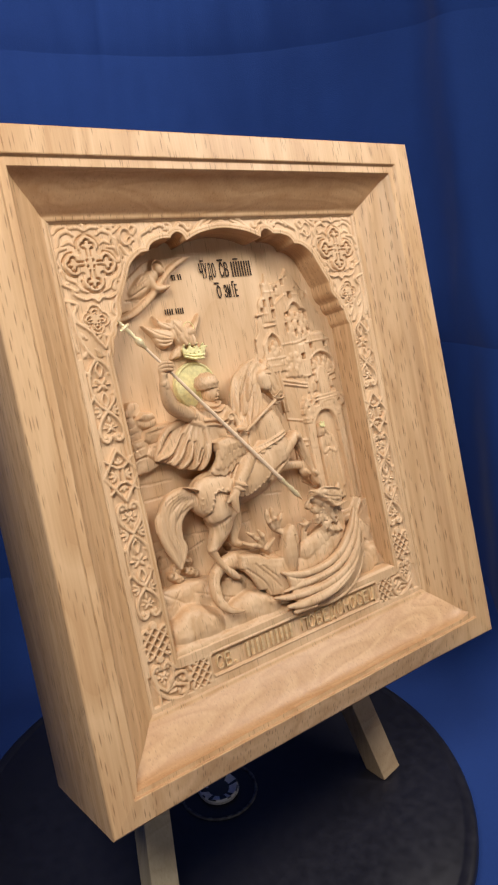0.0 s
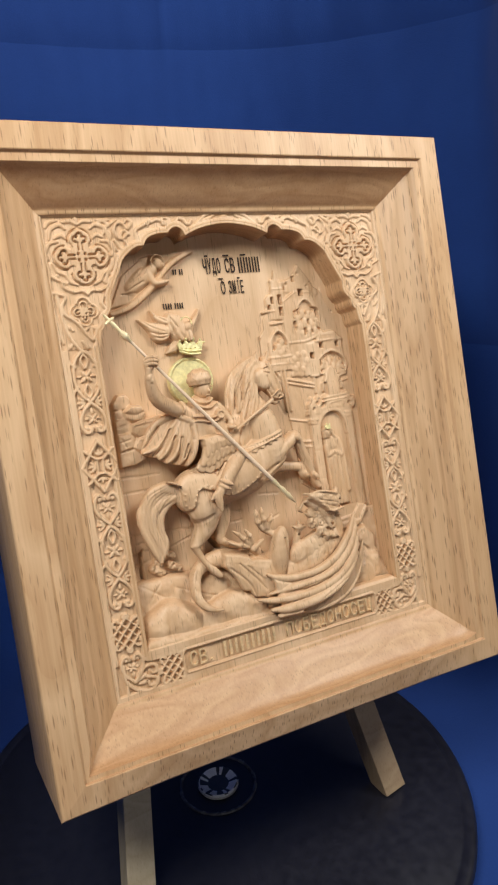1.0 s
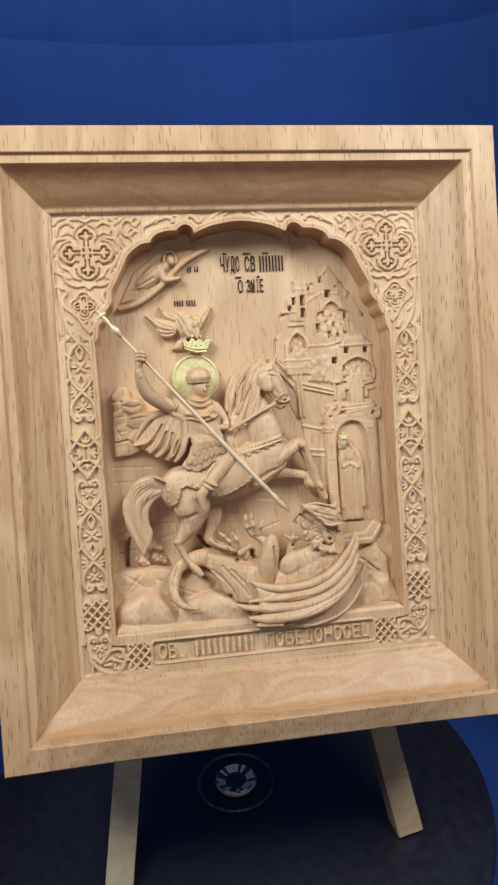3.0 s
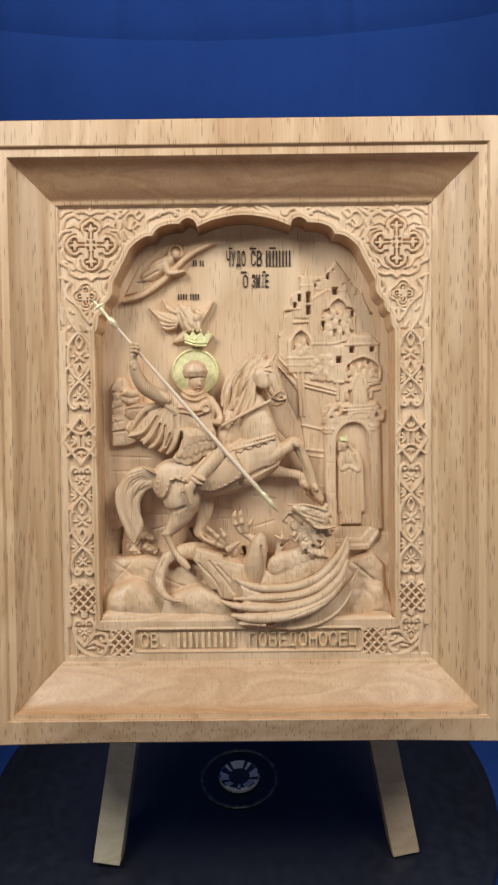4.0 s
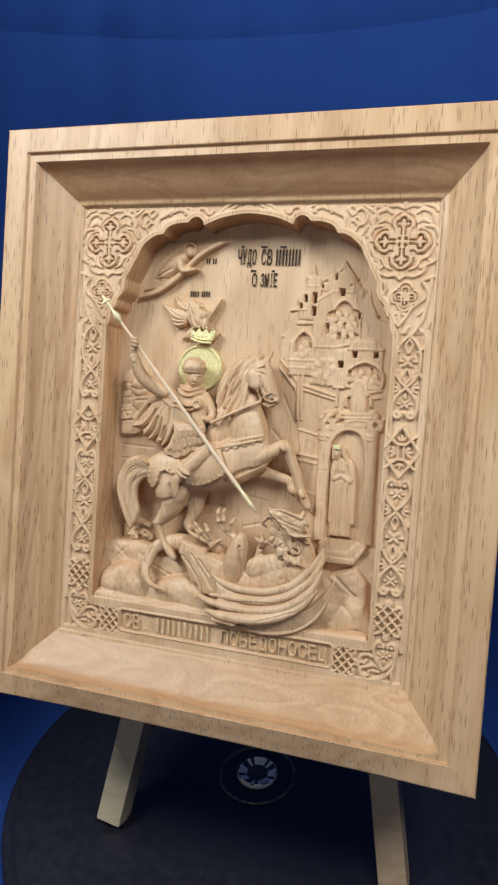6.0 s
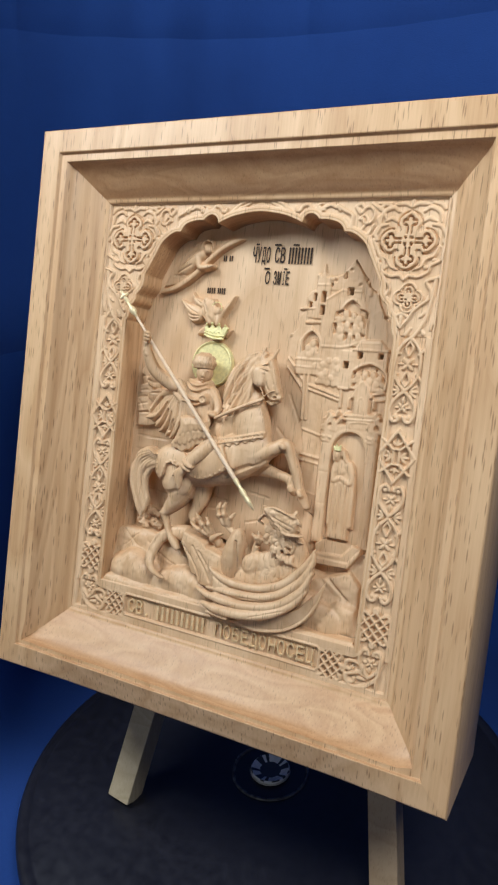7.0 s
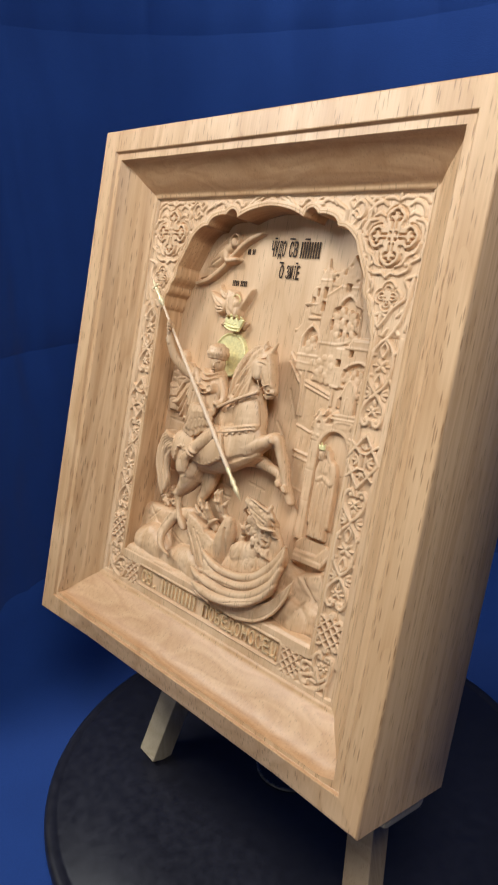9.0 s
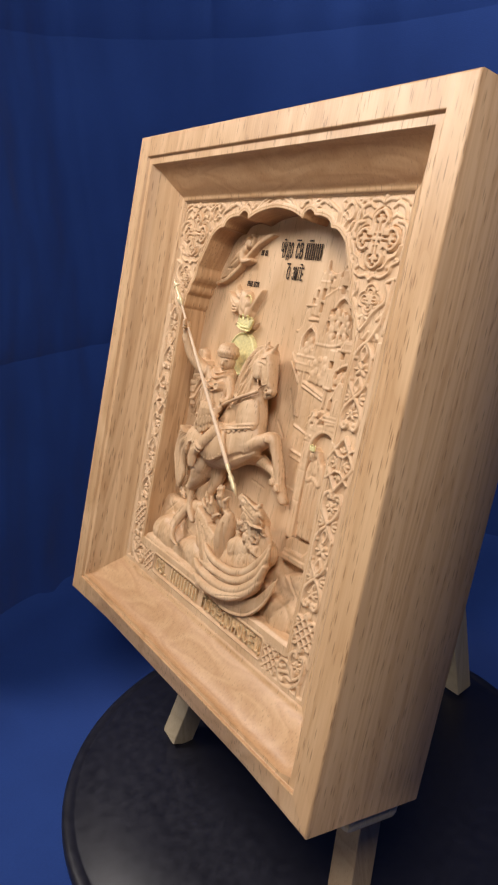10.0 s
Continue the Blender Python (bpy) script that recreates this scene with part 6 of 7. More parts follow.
# head, in the round: plain face under a cap of curls
def lump(cu, cv, ch, ru, rv, rh, foot=None, curl=0.0, rings=30, count=56):
    """An egg on the board; foot: where its lower side is cut flat; curl: height of rows of small curls."""
    verts, faces = [], []
    for j in range(rings + 1):
        p = math.pi * j / rings
        for i in range(count):
            q = 2 * math.pi * i / count
            row = math.floor(p / math.pi * 5)
            k = 1 + curl * abs(math.sin(8 * q + 2.2 * math.sin(4 * p) + 1.2 * row)) * (0.4 + 0.6 * abs(math.sin(5 * p)))
            u, v, h = ru * k * math.sin(p) * math.cos(q), rv * k * math.cos(p), rh * k * math.sin(p) * math.sin(q)
            if foot is not None and v < foot:
                v, u, h = foot + 0.15 * (v - foot), u * 0.97, h * 0.97
            verts.append(((cu + u) / 1000, (BACK - ch - h) / 1000, (cv + v) / 1000))
    faces = [(j * count + i, j * count + (i + 1) % count, (j + 1) * count + (i + 1) % count, (j + 1) * count + i) for j in range(rings) for i in range(count)]
    return verts, faces


features = [[(-22.5, 159.2, 2.1, 9), (-22.4, 153.9, 2.5, 9.8)],
            [(-21.1, 161.1, 0.3, 13.4), (-20.7, 159.5, 0.5, 14.3), (-20.6, 159.0, 0.6, 14.1), (-20.7, 158.5, 0.2, 13.4)],
            [(-23.8, 161.4, 0.3, 12.8), (-22.7, 161.6, 0.4, 13.4), (-21.6, 161.2, 0.3, 13.4)], [(-20.3, 161.2, 0.3, 13.4), (-19.3, 161.6, 0.4, 13), (-18.6, 161.4, 0.3, 12.4)],
            [(-22.7, 157.5, 0.2, 13), (-21.3, 157.7, 0.4, 13.9), (-20.1, 157.5, 0.2, 13)], [(-22.0, 156.4, 0.7, 12.4), (-21.2, 156.4, 0.7, 12.6)]]
fv, ff = lump(*(-22.4, 160.7), 10.0, 3.9, 5.0, 4.2)
for pts in features:
    v, f = limb("head", pts, CARVED)
    ff += [tuple(i + len(fv) for i in q) for q in f]
    fv += v
hair = mesh_of("hair", *lump(*(-23.2, 165.2), 10.0, 5.3, 4.7, 5.1, -2.6, 0.15), CARVED)


def joined(name, meshes):
    bm = bmesh.new()
    for me in meshes:
        bm.from_mesh(me)
        bpy.data.meshes.remove(me)
    out = bpy.data.meshes.new(name)
    bm.to_mesh(out)
    bm.free()
    out.materials.append(CARVED)
    return out


part("rider", joined("rider", [rider_body, raised_arm, mesh_of("head", fv, ff, CARVED), hair]), icon, "carved rider in armour and a streaming cloak")

# ---- halo, crown, angel, corner figure ----
hu, hv = (-23.8, 165.5)
disc = Relief(hu - 13, hu + 13, hv - 13, hv + 13, 0.3)
disc.stroke([(hu, hv, 10.9, 2.0), (hu + 0.1, hv, 10.9, 2.0)], 0.0)
disc.stroke(ring(hu, hv, 10.6, 10.6, 0.55, 2.6, 0, 360, 48), 0.8)
disc.rough(0.10, 1.6, 51)
part("halo", disc.mesh("halo", GOLD), icon, "gilded disc behind the rider's head")

A = Relief(-54, -10, 170, 208, 0.28)
for poly, h, bulge, tilt in (([(-45.6, 196.3), (-41.1, 194.9), (-35.5, 193.4), (-31.7, 191.6), (-31.3, 188.3), (-32.7, 185.8), (-36.3, 184.8), (-38.9, 186.3), (-41.3, 190.7)], 2.6, 1.4, (0.08, 0)), ([(-38.9, 200.2), (-36.4, 197.6), (-31.0, 195.6), (-29.3, 192.2), (-34.6, 193.1), (-37.3, 195.4)], 2.9, 0.8, (0.08, 0)),
                             ([(-34.0, 179.4), (-32.2, 182.7), (-29.5, 184.8), (-26.4, 185.1), (-28.3, 180.0), (-30.4, 179.4)], 2.4, 0.8, (0.06, 0.05)), ([(-17.5, 181.0), (-14.8, 182.9), (-16.3, 180.3), (-18.0, 178.6)], 2.2, 0.4, (0, 0)),
                             ([(-14.5, 199.1), (-16.0, 194.7), (-18.7, 190.5), (-20.8, 187.3), (-22.1, 189.7), (-20.1, 192.9), (-17.5, 196.1)], 3.0, 0.7, (-0.05, 0)), ([(-31.3, 197.4), (-26.1, 197.0), (-23.8, 193.7), (-21.6, 187.9), (-23.1, 184.6), (-28.0, 184.6), (-30.3, 187.0), (-32.1, 190.6)], 3.2, 1.6, (0.04, 0))):
    A.plate(rounded(poly), h, 0.9, bulge, tilt)
A.stroke([(-22.3, 191.2, 2.1, 5), (-22.5, 190.5, 2, 5)], 0.9)
A.stroke([(-26.2, 190.9, 1.3, 4.6), (-27.7, 188.1, 1.2, 5), (-26.2, 185.0, 0.9, 5)], 0.8)
A.stroke([(-22.0, 188.7, 1.2, 4.6), (-21.6, 186.5, 1.1, 5), (-21.9, 184.5, 0.8, 5)], 0.8)
for p in ([(-44.3, 195.6, 0.3, 0), (-38.8, 191.6, 0.4, 0), (-34.0, 189.4, 0.4, 0)], [(-41.0, 190.2, 0.3, 0), (-36.9, 188.4, 0.35, 0), (-32.8, 188.2, 0.3, 0)], [(-39.5, 187.5, 0.3, 0), (-36.0, 186.6, 0.3, 0), (-33.1, 187.1, 0.3, 0)], [(-37.4, 197.2, 0.3, 0), (-32.4, 194.3, 0.35, 0)], [(-15.9, 197.4, 0.3, 0), (-19.2, 192.7, 0.35, 0), (-21.0, 189.4, 0.3, 0)],
          [(-30.1, 195.2, 0.4, 0), (-27.8, 190.7, 0.4, 0)], [(-32.3, 181.7, 0.3, 0), (-28.9, 184.4, 0.3, 0)], [(-30.7, 192.9, 0.4, 0), (-29.4, 188.0, 0.4, 0)]):
    A.groove(p, 0.7)
A.soften(1)
A.H = np.where(A.H > 0, A.H * 1.15, A.H)
part("angel", A.mesh("angel", CARVED), icon, "small flying angel carved above the rider")
nu, nv = (-23.0, 192.6)
A = Relief(nu - 4, nu + 4, nv - 4, nv + 4, 0.14, free=True)
A.stroke(ring(nu, nv, 2.7, 2.7, 0.32, 4.6, -50, 230, 20), 0.8)
part("angel_halo", A.mesh("angel_halo", GOLD), icon, "thin gilded ring")

A = Relief(-36, -10, 170, 194, 0.16, free=True)
A.plate([(-28.0, 179.0), (-28.9, 182.9), (-27.6, 184.8), (-26.2, 182.5), (-24.6, 185.4), (-22.8, 182.9), (-20.8, 185.2), (-19.4, 182.3), (-17.4, 184.5), (-15.3, 183.2), (-16.7, 180.1), (-18.2, 177.2), (-23.1, 177.4)], 4.4, 0.4, 0.3)
A.stroke([(-28.1, 179.4, 0.5, 5.2), (-23.2, 177.8, 0.55, 5.6), (-18.1, 177.6, 0.5, 5.2)], 0.8)
A.stroke([(-28.3, 180.6, 0.35, 5), (-23.1, 179.2, 0.4, 5.4), (-17.4, 179.2, 0.35, 5)], 0.8)
for q in ((-27.5, 184.7, 0.55, 5), (-24.4, 185.2, 0.6, 5.2), (-20.6, 185.0, 0.6, 5.2), (-17.3, 184.4, 0.55, 5), (-15.2, 183.1, 0.45, 4.8)):
    A.stroke([q, (q[0], q[1] - 0.3, *q[2:])], 0.9)
for q in ((-27.3, 180.8, 0.35, 0), (-25.2, 180.5, 0.35, 0), (-23.0, 180.3, 0.35, 0), (-20.6, 180.5, 0.35, 0), (-25.9, 183.0, 0.3, 0), (-22.5, 182.8, 0.3, 0), (-19.2, 182.1, 0.3, 0)):
    A.groove([q, (q[0] + 0.3, *q[1:])], 0.7)
A.rough(0.10, 1.0, 57)
part("crown", A.mesh("crown", GOLD), icon, "gilded crown held by the angel")

A = Relief(-62, -12, 194, 226, 0.32)
A.stroke([(-56.9, 199.5, 1.3, 2.4), (-47.8, 202.3, 1.5, 2.8), (-38.2, 208.7, 1.5, 3.0), (-30.7, 216.1, 1.4, 3.0), (-23.5, 221.9, 1.4, 2.8), (-13.1, 226.7, 0.9, 2)], 0.3)
A.groove([(-56.9, 200.4, 0.35, 0), (-47.8, 203.3, 0.35, 0), (-38.6, 209.7, 0.35, 0), (-31.2, 217.1, 0.35, 0), (-24, 222.8, 0.35, 0)], 0.5)
A.plate([(-57.2, 201.8), (-49.6, 216.6), (-38.7, 224.5), (-23.8, 228.4), (-16.5, 227.0), (-27.8, 220.5), (-35.9, 211.1), (-48.2, 203.7)], 1.0, 0.6, 0.3)
A.stroke([(-46.0, 210.4, 3.7, 2.4), (-40.3, 214.9, 4.0, 3.4), (-35.4, 218.1, 2.7, 3.6)], 0.6)
A.stroke([(-37.0, 215.9, 1.9, 3.8), (-35.3, 212.1, 1.6, 4), (-31.0, 212.1, 1.2, 4), (-28.4, 212.7, 0.8, 3.6)], 0.8)
A.stroke([(-32.2, 221.1, 2.4, 4), (-31.9, 220.1, 2.1, 4)], 0.85)
A.stroke(ring(*(-32.3, 221.6), 3.2, 3.4, 0.45, 3.2, -40, 220, 16), 0.8)
for p in ([(-46.5, 212.5, 0.4, 0), (-38.9, 217.3, 0.4, 0)], [(-48.1, 209.3, 0.4, 0), (-40.5, 213.0, 0.4, 0)], [(-43.8, 214.6, 0.3, 0), (-38.3, 220.5, 0.3, 0)], [(-50.9, 207.9, 0.4, 0), (-43.7, 208.2, 0.4, 0)]):
    A.groove(p, 0.6)
A.soften(1)
A.H = np.where(A.H > 0, A.H * 1.25, A.H)
part("blessing_figure", A.mesh("blessing_figure", CARVED), icon, "half figure in a cloud segment at the arch")


# ---- dragon ----
D = Relief(-52, 58, 48, 110, 0.33, free=True)
# tail curling round on the rocks
D.stroke([(-5.2, 72.7, 7.3, 9.5), (-14.1, 77.2, 5.7, 9), (-23.3, 80.7, 4.7, 9), (-32.0, 80.6, 3.7, 9.5), (-38.0, 77.4, 3.1, 10.5), (-40.5, 71.9, 2.8, 12.5), (-40.8, 66.6, 2.4, 14.8), (-38.1, 62.5, 1.9, 16.2), (-34.0, 60.3, 1.3, 16.4), (-29.9, 59.5, 0.6, 16)], 0.75)
D.stroke([(-39.0, 79.1, 0.7, 11), (-41.3, 74.0, 0.7, 12.6), (-42.1, 67.6, 0.6, 15)], 0.8)
# body and belly
D.stroke([(-10.6, 73.9, 6.8, 9.5), (-1.0, 66.6, 7.8, 11.5), (12.2, 67.4, 8.8, 13), (25.2, 73.3, 9.2, 14.5), (35.4, 80.1, 7.2, 14.5)], 0.7)
D.stroke([(14.8, 74.7, 5.7, 14), (25.1, 78.3, 5.6, 14.6), (32.3, 81.3, 4.6, 14.6)], 0.5)
for k in range(9):
    a, b = (10.1, 79.3), (35.5, 74.2)
    t = k / 8
    x, y = a[0] * (1 - t) + b[0] * t, a[1] * (1 - t) + b[1] * t
    D.groove([(x, y + 5, 0.55, 0), (x + 2.2, y - 1, 0.55, 0), (x + 1.2, y - 5, 0.45, 0)], 0.3)
# ragged feathered flank behind it
D.plate([(-24.3, 83.7), (-17.0, 82.1), (-8.6, 78.1), (-0.3, 75.8), (5.0, 67.6), (5.2, 56.1), (-3.8, 55.8), (-7.1, 58.6), (-12.6, 59.8), (-14.4, 63.4), (-17.4, 64.1), (-20.6, 71.0), (-25.2, 77.5)], 12.4, 1.4, 0.7, (0.03, -0.03))
for p in ([(-22.3, 76.3, 0.5, 0), (-14.7, 68.0, 0.5, 0), (-11.3, 60.6, 0.4, 0)], [(-17.6, 77.4, 0.5, 0), (-9.9, 68.2, 0.5, 0), (-6.1, 62.6, 0.4, 0)], [(-13.8, 75.6, 0.5, 0), (-6.2, 67.3, 0.5, 0)], [(-24.2, 74.4, 0.4, 0), (-18.4, 66.1, 0.5, 0), (-15.1, 59.5, 0.4, 0)]):
    D.groove(p, 0.8)
# hind leg lifted
D.stroke([(2.4, 68.0, 4.4, 13.5), (3.6, 76.0, 5.2, 15.6), (5.4, 83.5, 4.4, 15.6), (6.4, 88.2, 2.6, 14.5)], 0.9)
D.groove([(6.5, 84.6, 0.7, 0), (7.1, 73.8, 0.7, 0), (5.6, 66.1, 0.5, 0)], 1.4)
# claws: knuckled fingers raised against the horse
for p in ([(3.0, 87.1, 1.8, 11.5), (-1.2, 90.1, 1.8, 11.5)], [(-2.8, 90.7, 1.4, 12), (-5.3, 94.5, 1.2, 13), (-5.9, 98.4, 1.1, 13), (-5.2, 100.7, 0.7, 12.4)], [(-1.2, 91.4, 1.4, 12.5), (-2.4, 95.7, 1.3, 13.6), (-3.0, 99.3, 1.1, 13.4), (-2.3, 101.1, 0.7, 12.6)],
          [(0.4, 90.8, 1.4, 12), (1.2, 94.6, 1.2, 13), (2.7, 96.7, 0.9, 12.6)], [(-6.1, 80.8, 2.3, 10), (-9.7, 84.0, 2.1, 10.8)], [(-10.7, 85.2, 1.4, 11.5), (-13.8, 88.5, 1.2, 12.6), (-16.4, 91.3, 1.1, 12.4), (-18.2, 92.9, 0.7, 11.6)],
          [(-11.7, 84.1, 1.4, 11.5), (-15.9, 85.7, 1.2, 12.4), (-19.1, 87.2, 1.1, 12), (-21.1, 88.6, 0.7, 11)], [(-9.1, 85.7, 1.4, 11.5), (-10.6, 89.6, 1.2, 12.6), (-12.0, 92.1, 0.9, 12.2)], [(-8.5, 82.1, 1.3, 11.6), (-5.3, 84.9, 1.2, 12.2), (-3.3, 85.9, 0.8, 11.6)],
          [(14.6, 80.4, 1.8, 12), (16.2, 86.0, 1.7, 12.5), (19.8, 87.7, 1.3, 12.5)], [(16.2, 86.6, 1.2, 13), (13.0, 89.0, 0.8, 12.4)], [(17.2, 87.7, 1.1, 13), (16.1, 90.7, 0.8, 12.4)]):
    D.stroke(p, 0.85)
# neck, shaggy throat
D.stroke([(35.4, 77.4, 5.1, 14), (36.9, 84.8, 4.6, 14.5), (34.2, 91.0, 4.1, 15)], 0.6)
rng = random.Random(8)
for i in range(34):
    t, s = rng.random(), rng.uniform(-1, 1)
    a = (24.9, 95.5)
    b = (32.3, 81.4)
    x, y = a[0] * (1 - t) + b[0] * t + s * 5.2, a[1] * (1 - t) + b[1] * t + rng.uniform(-1, 1)
    q = rng.uniform(200, 330)
    D.stroke([(x, y, 1.3, 15.6), (x + 2.2 * math.cos(radians(q)), y + 2.2 * math.sin(radians(q)), 1.1, 16.3), (x + 4.2 * math.cos(radians(q + 25)), y + 4.2 * math.sin(radians(q + 25)), 0.4, 15.2)], 0.9)
for p in ((16.0, 84.3, 0.6, 0), (30.2, 84.7, 0.7, 0), (27.6, 81.1, 0.5, 0), (20.8, 87.7, 0.5, 0)):
    D.groove([p, (p[0] + 0.4, *p[1:])], 3.0)
# scales on tail, thigh and flank
for (a, b), n, w in ((((-6.6, 74.2), (-25.4, 81.7)), 18, 3.4), (((12.2, 67.1), (34.4, 77.3)), 34, 5.0)):
    for _ in range(n):
        t, s, q = rng.random(), rng.uniform(-1, 1), rng.uniform(0, 360)
        x, y = a[0] + (b[0] - a[0]) * t, a[1] + (b[1] - a[1]) * t + s * w
        D.groove([(x, y, 0.3, 0), (x + 0.7 * math.cos(radians(q)), y + 0.5 * math.sin(radians(q)), 0.3, 0), (x + 1.3 * math.cos(radians(q + 30)), y + 0.9 * math.sin(radians(q + 30)), 0.2, 0)], 0.25)
# knuckles
for p in ((-5.3, 94.6, 1.4, 13.6), (-5.8, 98.2, 1.2, 13.5), (-2.3, 95.5, 1.4, 14.2), (-2.9, 99.1, 1.2, 13.9), (1.3, 94.5, 1.3, 13.6), (-13.7, 88.6, 1.4, 13.2), (-16.1, 91.1, 1.2, 12.9), (-15.5, 85.9, 1.4, 13), (-10.5, 89.4, 1.4, 13.2), (16.2, 87.8, 1.2, 13.8)):
    D.stroke([p, (p[0] + 0.2, p[1] + 0.2, p[2], p[3])], 0.9)
for p in ((-10.4, 78.8, 0.9, 0), (-2.8, 80.6, 0.7, 0)):
    D.groove([p, (p[0] + 0.9, p[1] - 0.4, *p[2:])], 4)
D.soften(1)
D.rough(0.22, 2.0, 61)
part("dragon_body", D.mesh("dragon_body", CARVED), icon, "carved dragon's body with claws and a curled tail")

# wing: long overlapping ribs, the lower ones standing further out
N = Relief(-16, 58, 44, 98, 0.33, free=True)
N.plate([(-3.7, 67.4), (7.2, 63.5), (22.7, 64.5), (35.5, 70.0), (45.0, 83.2), (46.6, 78.1), (43.2, 65.1), (33.1, 55.7), (15.2, 50.2), (-0.4, 50.7)], 17.2, 2.0)
for p in ([(-5.4, 69.5, 1.0, 15.5), (-0.5, 67.2, 1.8, 17), (7.3, 65.5, 2.0, 17.8), (20.2, 65.9, 2.0, 18), (31.7, 69.9, 2.2, 18), (40.4, 78.2, 1.9, 17.6), (44.4, 84.9, 1.3, 17), (45.9, 88.9, 0.6, 16.4)],
          [(-6.3, 60.5, 0.8, 16), (4.9, 61.2, 1.6, 18.4), (17.7, 61.5, 1.8, 19), (30.4, 64.9, 1.9, 19), (40.5, 72.8, 1.8, 18.4), (45.5, 81.4, 1.3, 17.6), (46.4, 86.5, 0.5, 17)],
          [(-12.1, 59.1, 0.9, 15.5), (-5.5, 57.6, 1.7, 18), (5.0, 56.8, 1.9, 19.6), (17.8, 57.2, 2.0, 20.4), (31.8, 61.1, 2.0, 20), (41.8, 69.3, 1.8, 19), (46.0, 78.0, 1.0, 18)],
          [(-6.5, 53.2, 1.3, 18), (2.5, 52.3, 2.3, 20.4), (15.4, 53.1, 2.4, 21.6), (28.0, 56.1, 2.3, 21), (38.1, 62.2, 2.0, 19.6), (44.1, 69.8, 1.3, 18.4)],
          [(-3.3, 49.6, 1.3, 18), (7.7, 49.5, 1.3, 20)]):
    N.stroke(p, 0.9, 7)
for p in ([(3.5, 59.4, 0.3, 0), (25.1, 61.7, 0.3, 0)], [(-1.9, 48.8, 0.3, 0), (19.9, 48.4, 0.3, 0)], [(19.8, 53.4, 0.3, 0), (35.9, 59.8, 0.3, 0)]):
    N.groove(p, 0.4)
N.rough(0.25, 2.6, 65)
part("wing", N.mesh("wing", CARVED), icon, "ribbed dragon wing standing far out")
N = Relief(0, 60, 44, 90, 0.33, free=True)
N.plate([(8.2, 48.1), (16.2, 46.8), (25.1, 47.1), (35.7, 50.0), (44.0, 56.5), (49.2, 65.7), (51.1, 74.5), (47.4, 69.3), (40.8, 61.3), (28.6, 55.1), (14.4, 51.1)], 15.6, 1.2, 0.3, (-0.05, -0.02))
for p in ([(16.6, 44.0, 0.35, 0), (30.5, 45.9, 0.35, 0), (41.5, 53.7, 0.35, 0), (47.8, 62.3, 0.3, 0)], [(24.9, 43.3, 0.35, 0), (36.9, 47.5, 0.35, 0), (45.6, 57.1, 0.3, 0)]):
    N.groove(p, 0.9)
N.stroke([(8.2, 48.2, 0.8, 16), (17.2, 46.9, 0.9, 16.6), (26.9, 47.4, 0.9, 16.6), (36.6, 50.4, 0.9, 16), (44.4, 56.8, 0.8, 15.2), (49.4, 65.7, 0.7, 14.4), (51.3, 74.8, 0.4, 13.4)], 0.8, 7)
N.rough(0.25, 2.6, 66)
part("far_wing", N.mesh("far_wing", CARVED), icon)

# head: snout, brow, horns and jaw
M = Relief(12, 50, 78, 112, 0.3, free=True)
M.stroke([(21.8, 99.6, 2.3, 16.0), (27.0, 97.2, 3.6, 16.4), (32.6, 93.8, 3.8, 16.2)], 1.0)
# broad skull seen from above, with a toothed brow
M.plate(rounded([(20.4, 103.3), (24.4, 104.5), (30.1, 103.5), (35.3, 102.2), (37.4, 98.9), (36.3, 94.0), (31.6, 92.7), (27.0, 96.1), (22.0, 100.4)]), 19.6, 1.6, 0.8, (0.0, 0.10))
M.stroke([(20.8, 101.7, 0.7, 19), (24.5, 100.4, 0.8, 20.2), (28.0, 97.4, 0.9, 20.4), (31.5, 93.7, 0.9, 20), (35.9, 93.4, 0.9, 19.6), (40.4, 93.8, 0.5, 18)], 0.9)
M.stroke([(21.0, 103.6, 0.6, 19.4), (26.2, 104.2, 0.7, 20.6), (31.4, 103.1, 0.7, 21), (35.6, 101.5, 0.8, 20.4)], 0.9)
for a, b in (((22.4, 99.8, 0.3, 0), (33.5, 95.4, 0.3, 0)), ((22.9, 98.5, 0.3, 0), (31.7, 92.1, 0.3, 0)), ((26.1, 100.1, 0.3, 0), (35.8, 96.8, 0.3, 0))):
    M.groove([a, b], 0.5)
# horns and ears swept back
for p in ([(34.9, 102.1, 1.3, 19.4), (36.2, 103.5, 1.1, 19.4), (35.9, 104.6, 0.5, 18.6)], [(35.8, 100.9, 1.4, 19.2), (37.7, 99.5, 1.1, 19), (38.8, 97.6, 0.5, 17.8)], [(35.7, 97.3, 1.2, 18.6), (37.5, 96.2, 0.9, 18), (38.2, 94.8, 0.5, 17)], [(21.1, 103.3, 0.9, 18.4), (19.9, 104.0, 0.7, 17.6), (18.7, 103.5, 0.4, 16.6)]):
    M.stroke(p, 0.9)
# face pointing down, with snout, nostrils, open jaws and tongue
M.stroke([(23.9, 98.3, 2.3, 16.8), (27.5, 94.8, 2.8, 17.4), (30.1, 90.8, 2.4, 17.4), (31.7, 87.2, 2.0, 17), (32.2, 85.0, 1.5, 16.6)], 0.9)
M.stroke([(20.8, 100.2, 1.1, 16.4), (18.2, 98.5, 1.0, 15.8), (16.7, 96.3, 0.8, 14.8), (18.7, 95.0, 0.8, 14.6)], 0.9)
M.stroke([(20.8, 95.3, 1.1, 14.8), (24.5, 90.8, 1.4, 15), (28.1, 85.7, 1.3, 15.2), (30.2, 83.1, 0.9, 14.8)], 0.9)
